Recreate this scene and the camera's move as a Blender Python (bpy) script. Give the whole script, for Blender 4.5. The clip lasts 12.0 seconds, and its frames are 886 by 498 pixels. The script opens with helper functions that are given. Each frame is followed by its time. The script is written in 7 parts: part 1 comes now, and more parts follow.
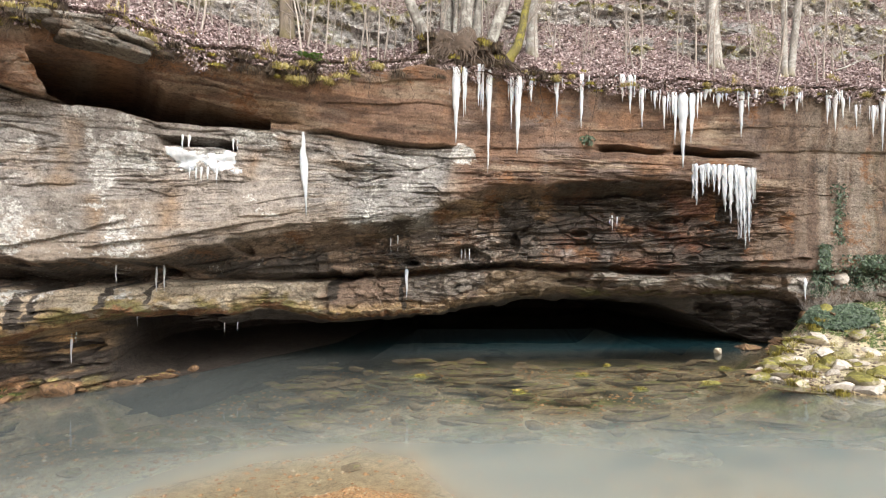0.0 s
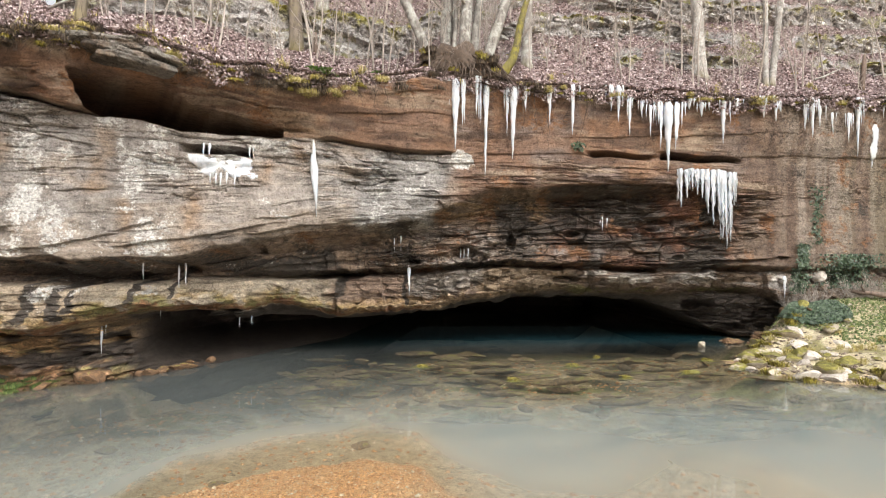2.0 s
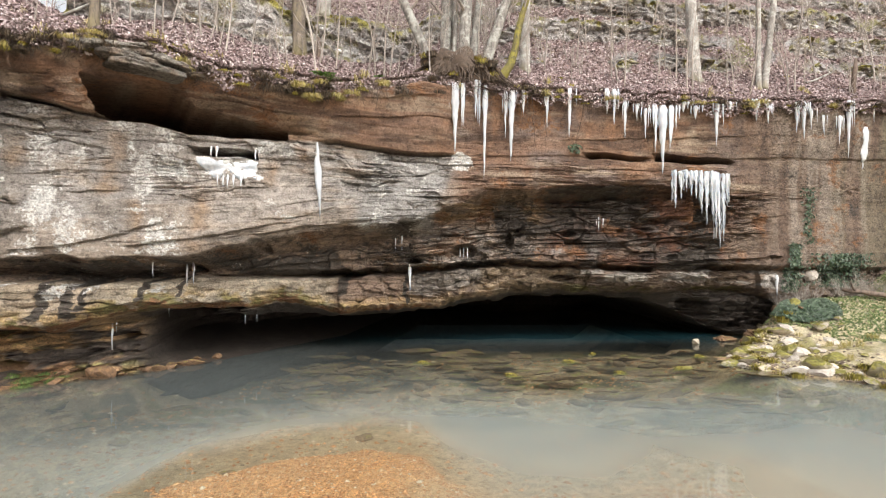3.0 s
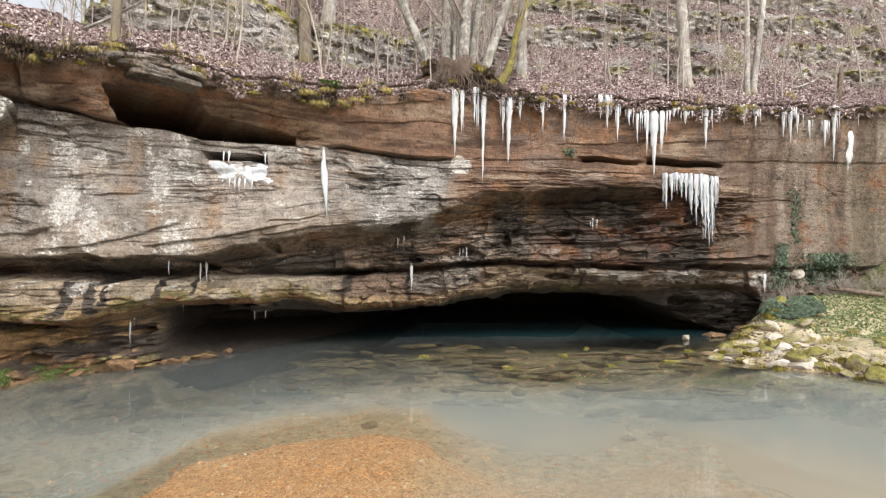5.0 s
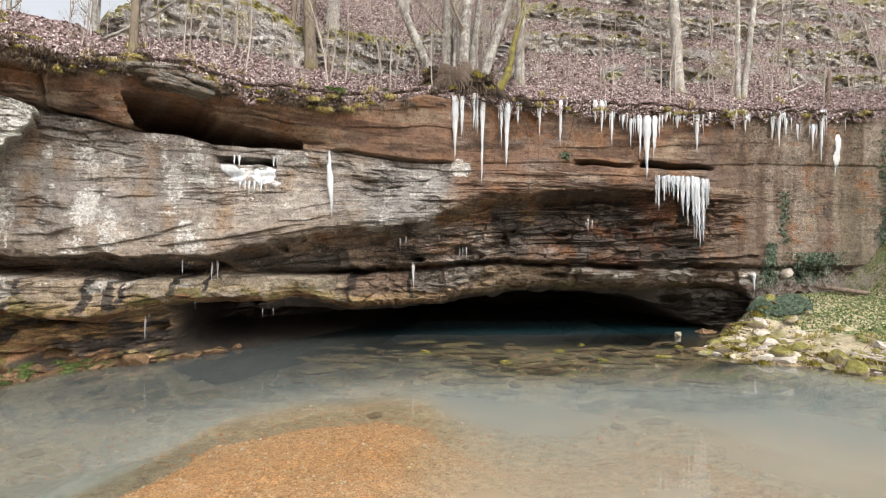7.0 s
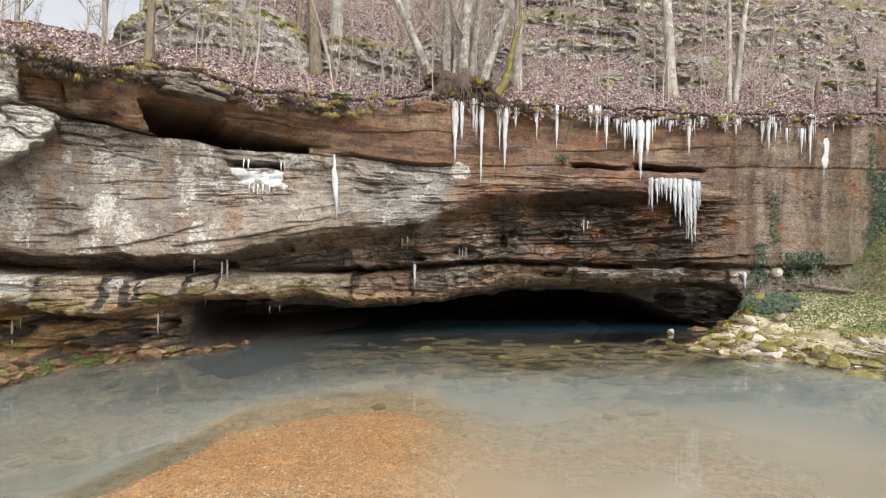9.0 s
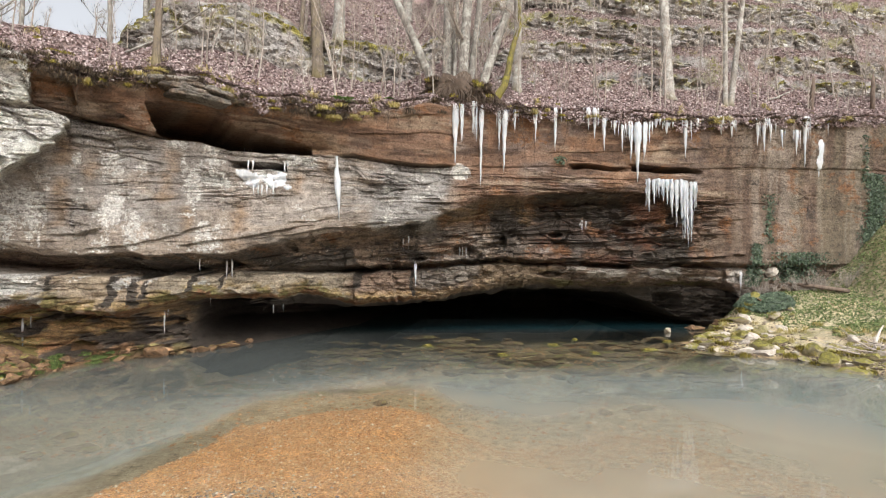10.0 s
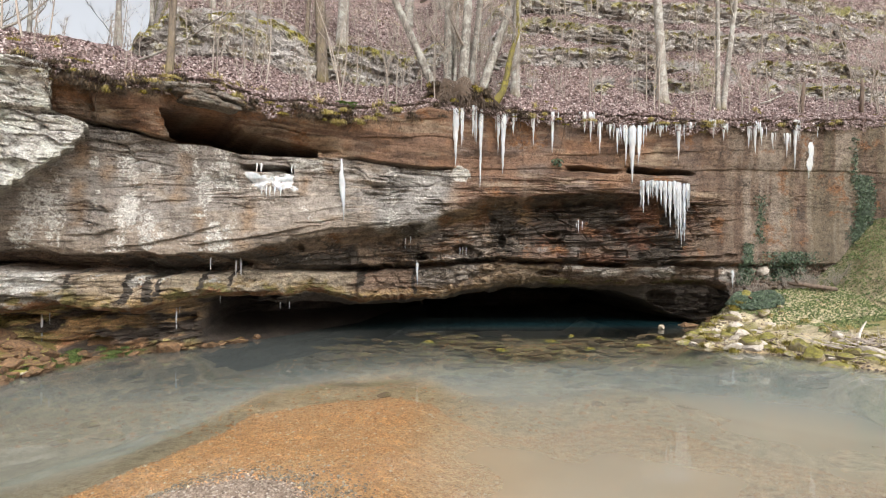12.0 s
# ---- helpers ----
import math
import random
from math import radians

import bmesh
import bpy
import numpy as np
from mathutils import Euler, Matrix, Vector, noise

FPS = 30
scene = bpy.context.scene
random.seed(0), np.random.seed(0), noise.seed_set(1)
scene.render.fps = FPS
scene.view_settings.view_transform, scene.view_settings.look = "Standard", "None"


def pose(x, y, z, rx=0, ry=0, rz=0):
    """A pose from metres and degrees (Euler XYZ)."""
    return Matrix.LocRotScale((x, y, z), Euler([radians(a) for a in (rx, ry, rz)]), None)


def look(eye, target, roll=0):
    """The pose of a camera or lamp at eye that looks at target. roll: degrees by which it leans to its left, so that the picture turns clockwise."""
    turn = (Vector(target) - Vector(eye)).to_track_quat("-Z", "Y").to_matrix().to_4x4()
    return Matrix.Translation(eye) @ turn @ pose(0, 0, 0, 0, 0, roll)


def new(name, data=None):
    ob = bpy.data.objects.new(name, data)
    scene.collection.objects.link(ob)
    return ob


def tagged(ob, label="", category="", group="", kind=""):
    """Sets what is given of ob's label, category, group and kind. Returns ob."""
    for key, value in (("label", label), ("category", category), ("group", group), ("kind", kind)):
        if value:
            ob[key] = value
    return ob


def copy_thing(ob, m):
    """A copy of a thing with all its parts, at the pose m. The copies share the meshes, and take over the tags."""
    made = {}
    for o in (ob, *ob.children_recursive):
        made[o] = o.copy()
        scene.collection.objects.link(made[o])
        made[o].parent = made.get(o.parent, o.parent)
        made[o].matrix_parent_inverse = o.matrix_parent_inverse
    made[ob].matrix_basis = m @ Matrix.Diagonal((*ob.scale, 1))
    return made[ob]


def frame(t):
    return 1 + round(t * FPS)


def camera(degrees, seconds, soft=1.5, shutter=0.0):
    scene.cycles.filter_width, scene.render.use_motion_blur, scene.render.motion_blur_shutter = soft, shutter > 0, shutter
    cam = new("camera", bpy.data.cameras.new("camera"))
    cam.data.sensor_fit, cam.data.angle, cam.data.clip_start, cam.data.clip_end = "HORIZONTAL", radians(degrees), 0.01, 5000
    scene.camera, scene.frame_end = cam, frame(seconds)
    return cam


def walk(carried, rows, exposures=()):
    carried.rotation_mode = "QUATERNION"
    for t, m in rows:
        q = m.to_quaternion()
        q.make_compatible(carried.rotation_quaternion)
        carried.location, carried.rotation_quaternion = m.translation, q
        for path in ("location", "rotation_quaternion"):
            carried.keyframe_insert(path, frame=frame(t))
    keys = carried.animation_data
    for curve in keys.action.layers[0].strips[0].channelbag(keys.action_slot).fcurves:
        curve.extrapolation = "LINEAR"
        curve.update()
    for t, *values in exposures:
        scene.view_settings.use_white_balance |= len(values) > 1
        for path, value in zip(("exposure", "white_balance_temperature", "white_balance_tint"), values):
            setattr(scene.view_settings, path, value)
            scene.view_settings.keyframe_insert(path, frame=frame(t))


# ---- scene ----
cam = camera(75.3, 12.0, soft=1.1)
METRES, EYE, TILT, LEAN, TURN = 3.4, 2.1, -2.7, 1.9, 0.0
ROWS = [
    (0.0, 0.0, 0.0, 0.0, -0.12, 3.54, -1.9),
    (0.5, -0.0015, -0.0645, -0.005, -0.13, 3.54, -1.88),
    (1.0, -0.0028, -0.1243, -0.0097, -0.15, 3.54, -1.89),
    (1.5, -0.0036, -0.1793, -0.0137, -0.16, 3.54, -1.89),
    (2.0, -0.0044, -0.2302, -0.0179, -0.17, 3.54, -1.89),
    (2.5, -0.0052, -0.2778, -0.0215, -0.17, 3.53, -1.89),
    (3.0, -0.0058, -0.3229, -0.0249, -0.19, 3.52, -1.88),
    (5.0, -0.0048, -0.489, -0.0361, -0.15, 3.49, -1.9),
    (5.5, -0.0061, -0.5273, -0.0389, -0.16, 3.48, -1.9),
    (6.0, -0.0074, -0.5647, -0.0416, -0.17, 3.48, -1.9),
    (6.5, -0.0086, -0.6016, -0.0441, -0.16, 3.48, -1.9),
    (7.0, -0.0102, -0.6382, -0.0466, -0.17, 3.48, -1.91),
    (9.0, -0.0142, -0.7823, -0.0574, -0.18, 3.5, -1.92),
    (9.5, -0.0155, -0.8175, -0.0599, -0.17, 3.49, -1.92),
    (10.0, -0.0165, -0.8537, -0.0629, -0.17, 3.49, -1.93),
    (10.5, -0.0187, -0.8897, -0.0653, -0.17, 3.49, -1.94),
    (11.0, -0.0205, -0.9254, -0.0684, -0.18, 3.47, -1.94),
    (11.5, -0.0225, -0.9612, -0.071, -0.18, 3.47, -1.95),
    (12.0, -0.0239, -0.9968, -0.0736, -0.19, 3.46, -1.94),
]
walk(cam, [(t, pose(0, 0, EYE, TILT, LEAN, TURN) @ pose(METRES * x, METRES * y, METRES * z, 90 + pitch, roll, yaw)) for t, x, y, z, yaw, pitch, roll in ROWS],
     exposures=((0.0, -0.42), (6.0, -0.59), (12.0, -0.69)))

# ---- light: a bright overcast winter day ----
SUN_UP, SUN_TURN = radians(47), radians(157)
world = bpy.data.worlds.new("overcast_sky")
scene.world = world
world.use_nodes = True
wn, wl = world.node_tree.nodes, world.node_tree.links
wn.clear()
sky = wn.new("ShaderNodeTexSky")
sky.sky_type, sky.sun_disc = "NISHITA", False
sky.sun_elevation, sky.sun_rotation = SUN_UP, SUN_TURN
sky.air_density, sky.dust_density, sky.ozone_density = 1.0, 6.0, 0.5
pale = wn.new("ShaderNodeHueSaturation")
pale.inputs["Saturation"].default_value = 0.22
wl.new(sky.outputs["Color"], pale.inputs["Color"])
back = wn.new("ShaderNodeBackground")
back.inputs["Strength"].default_value = 0.42
wl.new(pale.outputs["Color"], back.inputs["Color"])
wout = wn.new("ShaderNodeOutputWorld")
wl.new(back.outputs["Background"], wout.inputs["Surface"])

sun_data = bpy.data.lights.new("sun", "SUN")
sun_data.energy, sun_data.angle, sun_data.color = 1.2, radians(40), (1.0, 0.97, 0.92)
sun = new("sun", sun_data)
sun.matrix_world = look((12, -11, 25), (1, 10, 3))


# ---- arithmetic of stone: noise on whole arrays ----
def hash01(i, j, k, seed):
    h = (i.astype(np.int64) * 374761393 + j.astype(np.int64) * 668265263 + k.astype(np.int64) * 2147483647 + seed * 974711) & 0xFFFFFFFF
    h = ((h ^ (h >> 13)) * np.int64(1274126177)) & 0xFFFFFFFF
    h = ((h ^ (h >> 16)) * 2246822519) & 0xFFFFFFFF
    return ((h ^ (h >> 15)) & 0xFFFFFF) / float(0xFFFFFF)


def vnoise(x, y, z, seed=0):
    """Smooth noise from -1 to 1 on arrays."""
    x, y, z = np.broadcast_arrays(np.asarray(x, float), np.asarray(y, float), np.asarray(z, float))
    i, j, k = np.floor(x), np.floor(y), np.floor(z)
    a, b, c = x - i, y - j, z - k
    a, b, c = (t * t * (3 - 2 * t) for t in (a, b, c))
    total = 0
    for p in (0, 1):
        for q in (0, 1):
            for r in (0, 1):
                w = (a if p else 1 - a) * (b if q else 1 - b) * (c if r else 1 - c)
                total = total + w * hash01(i + p, j + q, k + r, seed)
    return total * 2 - 1


def fbm(x, y, z, octaves=4, seed=0, gain=0.5):
    total, amp, size = 0, 1.0, 0.0
    for o in range(octaves):
        f = 2.03 ** o
        total = total + amp * vnoise(x * f + o * 7.3, y * f + o * 3.1, z * f + o * 5.7, seed + o)
        size, amp = size + amp, amp * gain
    return total / size


def step(a, b, x):
    t = np.clip((x - a) / (b - a), 0, 1)
    return t * t * (3 - 2 * t)


def band(lo, hi, soft, x):
    return step(lo - soft, lo + soft, x) * (1 - step(hi - soft, hi + soft, x))


def mix(a, b, f):
    return a + (b - a) * f[..., None]


# ---- meshes ----
class Geo:
    """Verts and faces gathered for one mesh."""

    def __init__(self):
        self.v, self.f, self.n = [], [], 0

    def add(self, verts, faces):
        self.v.extend(verts)
        n = self.n
        self.f.extend(tuple(i + n for i in f) for f in faces)
        self.n += len(verts)
        return self

    def tube(self, pts, radii, sides=7, cap=True):
        pts = [Vector(p) for p in pts]
        verts, faces = [], []
        side = None
        for i, p in enumerate(pts):
            d = (pts[min(i + 1, len(pts) - 1)] - pts[max(i - 1, 0)])
            d = d.normalized() if d.length > 1e-9 else Vector((0, 0, 1))
            if side is None:
                side = d.orthogonal().normalized()
            side = (side - d * side.dot(d))
            side = side.normalized() if side.length > 1e-6 else d.orthogonal().normalized()
            up = d.cross(side)
            r = radii[i]
            for s in range(sides):
                a = 2 * math.pi * s / sides
                verts.append(p + (side * math.cos(a) + up * math.sin(a)) * r)
        for i in range(len(pts) - 1):
            for s in range(sides):
                t = (s + 1) % sides
                faces.append((i * sides + s, i * sides + t, (i + 1) * sides + t, (i + 1) * sides + s))
        if cap:
            faces.append(tuple(range(sides))[::-1])
            faces.append(tuple((len(pts) - 1) * sides + s for s in range(sides)))
        return self.add(verts, faces)

    def mesh(self, name, material, smooth=True):
        me = bpy.data.meshes.new(name)
        me.from_pydata([tuple(p) for p in self.v], [], self.f)
        if smooth:
            me.shade_smooth()
        me.materials.append(material)
        return me


def part(name, geo, material, parent=None, label="", smooth=True):
    ob = new(name, geo.mesh(name, material, smooth))
    ob.parent = parent
    return tagged(ob, label)


def grid(name, P, material, tint=None, cover=None, smooth=True):
    """A sheet from an array of rows x columns x 3, with a base colour at each corner."""
    r, c = P.shape[:2]
    me = bpy.data.meshes.new(name)
    idx = np.arange(r * c).reshape(r, c)
    q = np.stack([idx[:-1, :-1], idx[:-1, 1:], idx[1:, 1:], idx[1:, :-1]], -1).reshape(-1, 4)
    me.vertices.add(r * c)
    me.vertices.foreach_set("co", P.reshape(-1).astype(np.float32))
    me.loops.add(q.size)
    me.loops.foreach_set("vertex_index", q.reshape(-1).astype(np.int32))
    me.polygons.add(len(q))
    me.polygons.foreach_set("loop_start", np.arange(0, q.size, 4, dtype=np.int32))
    me.update(calc_edges=True)
    if smooth:
        me.shade_smooth()
    else:
        me.shade_flat()
    for key, values in (("tint", tint), ("cover", cover)):
        if values is not None:
            layer = me.color_attributes.new(key, "FLOAT_COLOR", "POINT")
            rgba = np.ones((r * c, 4), np.float32)
            rgba[:, :values.shape[-1]] = np.clip(values.reshape(r * c, -1), 0, 1)
            layer.data.foreach_set("color", rgba.reshape(-1))
    me.materials.append(material)
    return new(name, me)


# ---- materials ----
def material(name):
    m = bpy.data.materials.new(name)
    m.use_nodes = True
    nt = m.node_tree
    return m, nt.nodes, nt.links, nt.nodes["Principled BSDF"]


def texture(nodes, links, scale, detail=6, rough=0.6, stretch=(1, 1, 1), space="Object"):
    co = nodes.new("ShaderNodeTexCoord")
    mp = nodes.new("ShaderNodeMapping")
    mp.inputs["Scale"].default_value = stretch
    links.new(co.outputs[space], mp.inputs["Vector"])
    tx = nodes.new("ShaderNodeTexNoise")
    tx.inputs["Scale"].default_value, tx.inputs["Detail"].default_value, tx.inputs["Roughness"].default_value = scale, detail, rough
    tx.inputs["Distortion"].default_value = 0.35
    links.new(mp.outputs["Vector"], tx.inputs["Vector"])
    return tx.outputs["Fac"]


def ramp(nodes, links, fac, *stops):
    r = nodes.new("ShaderNodeValToRGB")
    e = r.color_ramp.elements
    while len(e) < len(stops):
        e.new(0.5)
    for el, (p, c) in zip(e, stops):
        el.position, el.color = p, (*c, 1) if not isinstance(c, float) else (c, c, c, 1)
    links.new(fac, r.inputs["Fac"])
    return r.outputs["Color"]


def blend(nodes, links, kind, fac, a, b):
    n = nodes.new("ShaderNodeMix")
    n.data_type, n.blend_type = "RGBA", kind
    for key, v in ((0, fac), (6, a), (7, b)):
        if isinstance(v, bpy.types.NodeSocket):
            links.new(v, n.inputs[key])
        else:
            n.inputs[key].default_value = v if key == 0 else (*v, 1)
    return n.outputs[2]


def bump(nodes, links, bsdf, height, strength, distance, before=None):
    b = nodes.new("ShaderNodeBump")
    b.inputs["Strength"].default_value, b.inputs["Distance"].default_value = strength, distance
    links.new(height, b.inputs["Height"])
    if before is not None:
        links.new(before, b.inputs["Normal"])
    links.new(b.outputs["Normal"], bsdf.inputs["Normal"])
    return b.outputs["Normal"]


def patchy(nd, ln, amount, fine, sharp):
    """Where a crust lies: its amount against a noise, with a crisp edge."""
    n = nd.new("ShaderNodeMath")
    n.operation = "ADD"
    ln.new(amount, n.inputs[0])
    ln.new(fine, n.inputs[1])
    return ramp(nd, ln, n.outputs["Value"], (1.0 - sharp, 0.0), (1.0, 1.0))


def tinted_stone(name, rough=0.85, layered=True):
    """Stone whose base colour comes from the mesh, with grain, specks, crusts and fine bedding."""
    m, nd, ln, bs = material(name)
    at = nd.new("ShaderNodeAttribute")
    at.attribute_name = "tint"
    grain = texture(nd, ln, 34, 8, 0.8)
    layers = texture(nd, ln, 4.5, 9, 0.78, (1, 1, 1.8) if layered else (1, 1, 1))
    flake = texture(nd, ln, 9, 10, 0.82, (1, 1, 1.4) if layered else (1, 1, 1))
    c = at.outputs["Color"]
    if layered:
        cover = nd.new("ShaderNodeAttribute")
        cover.attribute_name = "cover"
        sep = nd.new("ShaderNodeSeparateColor")
        ln.new(cover.outputs["Color"], sep.inputs["Color"])
        crumbs = texture(nd, ln, 15, 10, 0.78)
        blots = texture(nd, ln, 9, 12, 0.8, (1, 1, 1.1))
        c = blend(nd, ln, "MIX", patchy(nd, ln, sep.outputs["Blue"], texture(nd, ln, 6, 12, 0.8, (1, 1, 1.6)), 0.12), c, (0.27, 0.135, 0.064))
        c = blend(nd, ln, "MIX", patchy(nd, ln, sep.outputs["Green"], blots, 0.06), c, (0.09, 0.074, 0.06))
        c = blend(nd, ln, "MIX", patchy(nd, ln, sep.outputs["Red"], crumbs, 0.05), c, (0.69, 0.685, 0.655))
    c = blend(nd, ln, "MULTIPLY", 0.55, c, ramp(nd, ln, layers, (0.36, (0.6, 0.57, 0.55)), (0.6, (1.2, 1.2, 1.2))))
    c = blend(nd, ln, "MULTIPLY", 0.7, c, ramp(nd, ln, grain, (0.38, (0.5, 0.48, 0.46)), (0.6, (1.3, 1.3, 1.3))))
    c = blend(nd, ln, "MULTIPLY", 0.85, c, ramp(nd, ln, flake, (0.40, (0.40, 0.37, 0.35)), (0.44, (1.0, 1.0, 1.0)), (0.6, (1.28, 1.27, 1.25))))
    if layered:
        # hairline crevices that open and close; the mesh says how broken the stone is
        for size, stretch, at_noise, width in ((3.2, (1, 1, 1.5), 2.6, 0.018), (8.5, (1, 1, 1.2), 5.0, 0.026)):
            way = texture(nd, ln, size, 9, 0.70, stretch)
            line = ramp(nd, ln, way, (0.5 - 2 * width, 1.0), (0.5 - 0.4 * width, 0.0), (0.5 + 0.2 * width, 0.0), (0.5 + width, 1.0))
            opened = nd.new("ShaderNodeMath")
            opened.operation = "MULTIPLY"
            ln.new(ramp(nd, ln, texture(nd, ln, at_noise, 5, 0.65), (0.46, 0.0), (0.56, 0.95)), opened.inputs[0])
            ln.new(cover.outputs["Alpha"], opened.inputs[1])
            c = blend(nd, ln, "MULTIPLY", opened.outputs["Value"], c, ramp(nd, ln, line, (0.0, (0.20, 0.17, 0.15)), (1.0, (1.0, 1.0, 1.0))))
    ln.new(c, bs.inputs["Base Color"])
    wet = nd.new("ShaderNodeMapRange")
    wet.inputs["To Min"].default_value, wet.inputs["To Max"].default_value = 0.35, rough
    ln.new(at.outputs["Alpha"], wet.inputs["Value"])
    ln.new(wet.outputs["Result"], bs.inputs["Roughness"])
    n1 = bump(nd, ln, bs, layers, 0.45, 0.05)
    n2 = bump(nd, ln, bs, flake, 0.9, 0.10, n1)
    if layered:
        n2 = bump(nd, ln, bs, crumbs, 0.6, 0.05, n2)
    bump(nd, ln, bs, grain, 0.5, 0.02, n2)
    return m


def plain(name, low, high, scale=8, rough=0.85, stretch=(1, 1, 1), relief=0.4, depth=0.02, vary=0.0):
    """A two-tone procedural surface; vary: how far alike things differ in value."""
    m, nd, ln, bs = material(name)
    f = texture(nd, ln, scale, 8, 0.65, stretch)
    c = ramp(nd, ln, f, (0.3, low), (0.7, high))
    if vary:
        info = nd.new("ShaderNodeObjectInfo")
        v = ramp(nd, ln, info.outputs["Random"], (0.0, 1 - vary), (1.0, 1 + vary))
        c = blend(nd, ln, "MULTIPLY", 1.0, c, v)
    ln.new(c, bs.inputs["Base Color"])
    bs.inputs["Roughness"].default_value = rough
    bump(nd, ln, bs, f, relief, depth)
    return m


rock = tinted_stone("sandstone")
soil = tinted_stone("hill_soil", 0.95, False)
gravel_bed = tinted_stone("pool_gravel", 0.7, False)


def water_material():
    m, nd, ln, bs = material("spring_water")
    nd.remove(bs)
    out = nd["Material Output"]
    at = nd.new("ShaderNodeAttribute")
    at.attribute_name = "tint"
    clear = nd.new("ShaderNodeBsdfTransparent")
    clear.inputs["Color"].default_value = (0.86, 0.93, 0.92, 1)
    milk = nd.new("ShaderNodeBsdfDiffuse")
    ln.new(at.outputs["Color"], milk.inputs["Color"])
    body = nd.new("ShaderNodeMixShader")
    ln.new(at.outputs["Alpha"], body.inputs["Fac"])
    ln.new(clear.outputs["BSDF"], body.inputs[1])
    ln.new(milk.outputs["BSDF"], body.inputs[2])
    gloss = nd.new("ShaderNodeBsdfGlossy")
    gloss.inputs["Roughness"].default_value = 0.012
    fr = nd.new("ShaderNodeFresnel")
    fr.inputs["IOR"].default_value = 1.33
    top = nd.new("ShaderNodeMixShader")
    ln.new(fr.outputs["Fac"], top.inputs["Fac"])
    ln.new(body.outputs["Shader"], top.inputs[1])
    ln.new(gloss.outputs["BSDF"], top.inputs[2])
    ln.new(top.outputs["Shader"], out.inputs["Surface"])
    f = texture(nd, ln, 2.2, 3, 0.5, (1, 2.2, 1))
    b = nd.new("ShaderNodeBump")
    b.inputs["Strength"].default_value, b.inputs["Distance"].default_value = 0.014, 0.02
    ln.new(f, b.inputs["Height"])
    ln.new(b.outputs["Normal"], gloss.inputs["Normal"])
    return m


water_mat = water_material()

# ---- the bluff: lines along the face, by x, with their y and z ----
LIP_X = [-8.3, -7.1, -5.81, -4.82, -3.32, -1.37, 1.0, 3.49, 6.94, 9.35, 12.63]
LIP_Y = [7.3, 7.9, 8.7, 9.75, 11.0, 11.9, 12.4, 12.85, 13.2, 13.7, 14.5]
BENCH_Y = [7.2, 7.8, 8.6, 9.6, 10.85, 11.75, 12.3, 12.7, 13.0, 13.5, 14.4]
SEAM_Y = [7.25, 7.75, 8.5, 9.4, 10.5, 11.4, 12.0, 12.5, 12.58, 13.3, 14.1]
BELLY_X = [-8.04, -6.73, -5.39, -4.43, -3.02, -1.24, 0.91, 3.22, 6.46, 8.88, 12.3]
BELLY_Y = [6.95, 7.3, 7.75, 8.65, 9.7, 10.55, 11.25, 11.85, 12.45, 13.15, 14.05]
MID_Y = [6.8, 7.45, 8.1, 8.85, 9.8, 10.7, 11.4, 11.9, 12.5, 13.1, 14.0]
RIM_X = [-7.65, -6.42, -5.23, -4.27, -2.87, -1.2, 0.88, 3.14, 6.35, 8.68, 12.18]
RIM_Y = [6.4, 6.75, 7.4, 8.3, 9.3, 10.3, 11.1, 11.6, 12.2, 12.8, 13.9]
LIP_LINE_X = [-8.3, -7.9, -7.27, -6.69, -6.17, -5.58, -5.0, -4.62, -4.0, -3.32, -2.24, -1.37, -0.43, 0.2, 1.33, 2.48, 3.49, 6.07, 7.86, 9.4, 12.6]
LIP_LINE_Z = [0.98, 1.06, 1.15, 0.98, 0.92, 1.09, 1.17, 1.21, 1.07, 1.17, 0.87, 0.91, 0.87, 1.0, 1.18, 1.33, 1.22, 1.26, 1.19, 0.86, 0.68]
BENCH_LINE_X = [-8.25, -7.14, -6.4, -5.71, -4.7, -3.98, -2.5, -1.66, -0.9, 0.2, 1.0, 1.81, 2.8, 3.47, 4.82, 6.03, 7.81, 12.6]
BENCH_LINE_Z = [1.79, 1.7, 1.68, 1.61, 1.7, 1.66, 1.63, 1.65, 1.69, 1.77, 1.84, 1.84, 1.79, 1.76, 1.68, 1.72, 1.71, 1.71]
BELLY_LINE_X = [-8.04, -7.53, -7.18, -5.85, -4.6, -4.24, -3.96, -3.23, -2.53, -1.9, -1.24, -0.4, 0.17, 0.91, 1.66, 3.22, 4.81, 5.63, 6.46, 7.0, 8.0, 12.3]
BELLY_LINE_Z = [2.1, 2.15, 2.07, 2.09, 2.06, 2.12, 2.25, 2.42, 2.58, 2.72, 2.74, 2.90, 3.12, 3.46, 3.58, 3.68, 3.73, 3.75, 3.66, 3.6, 3.5, 3.4]
SHELF_X = [-8.0, -6.72, -6.28, -5.37, -4.82, -4.38, -3.0, -2.1, -1.2, -0.26, 0.9, 3.2, 4.56, 6.64, 8.3, 12.3]
SHELF_Z = [4.55, 4.52, 4.48, 4.30, 4.30, 4.19, 4.28, 4.32, 4.27, 4.21, 4.27, 4.34, 4.34, 4.40, 4.5, 4.6]
RIM_LINE_X = [-9.0, -7.65, -6.84, -6.27, -5.72, -5.15, -4.44, -3.8, -2.87, -1.2, -0.4, 0.88, 3.14, 6.35, 8.12, 10.06, 12.18]
RIM_LINE_Z = [5.5, 5.53, 5.48, 5.24, 5.24, 5.36, 5.32, 5.27, 5.32, 5.5, 5.67, 5.72, 5.68, 5.70, 5.76, 5.9, 6.11]
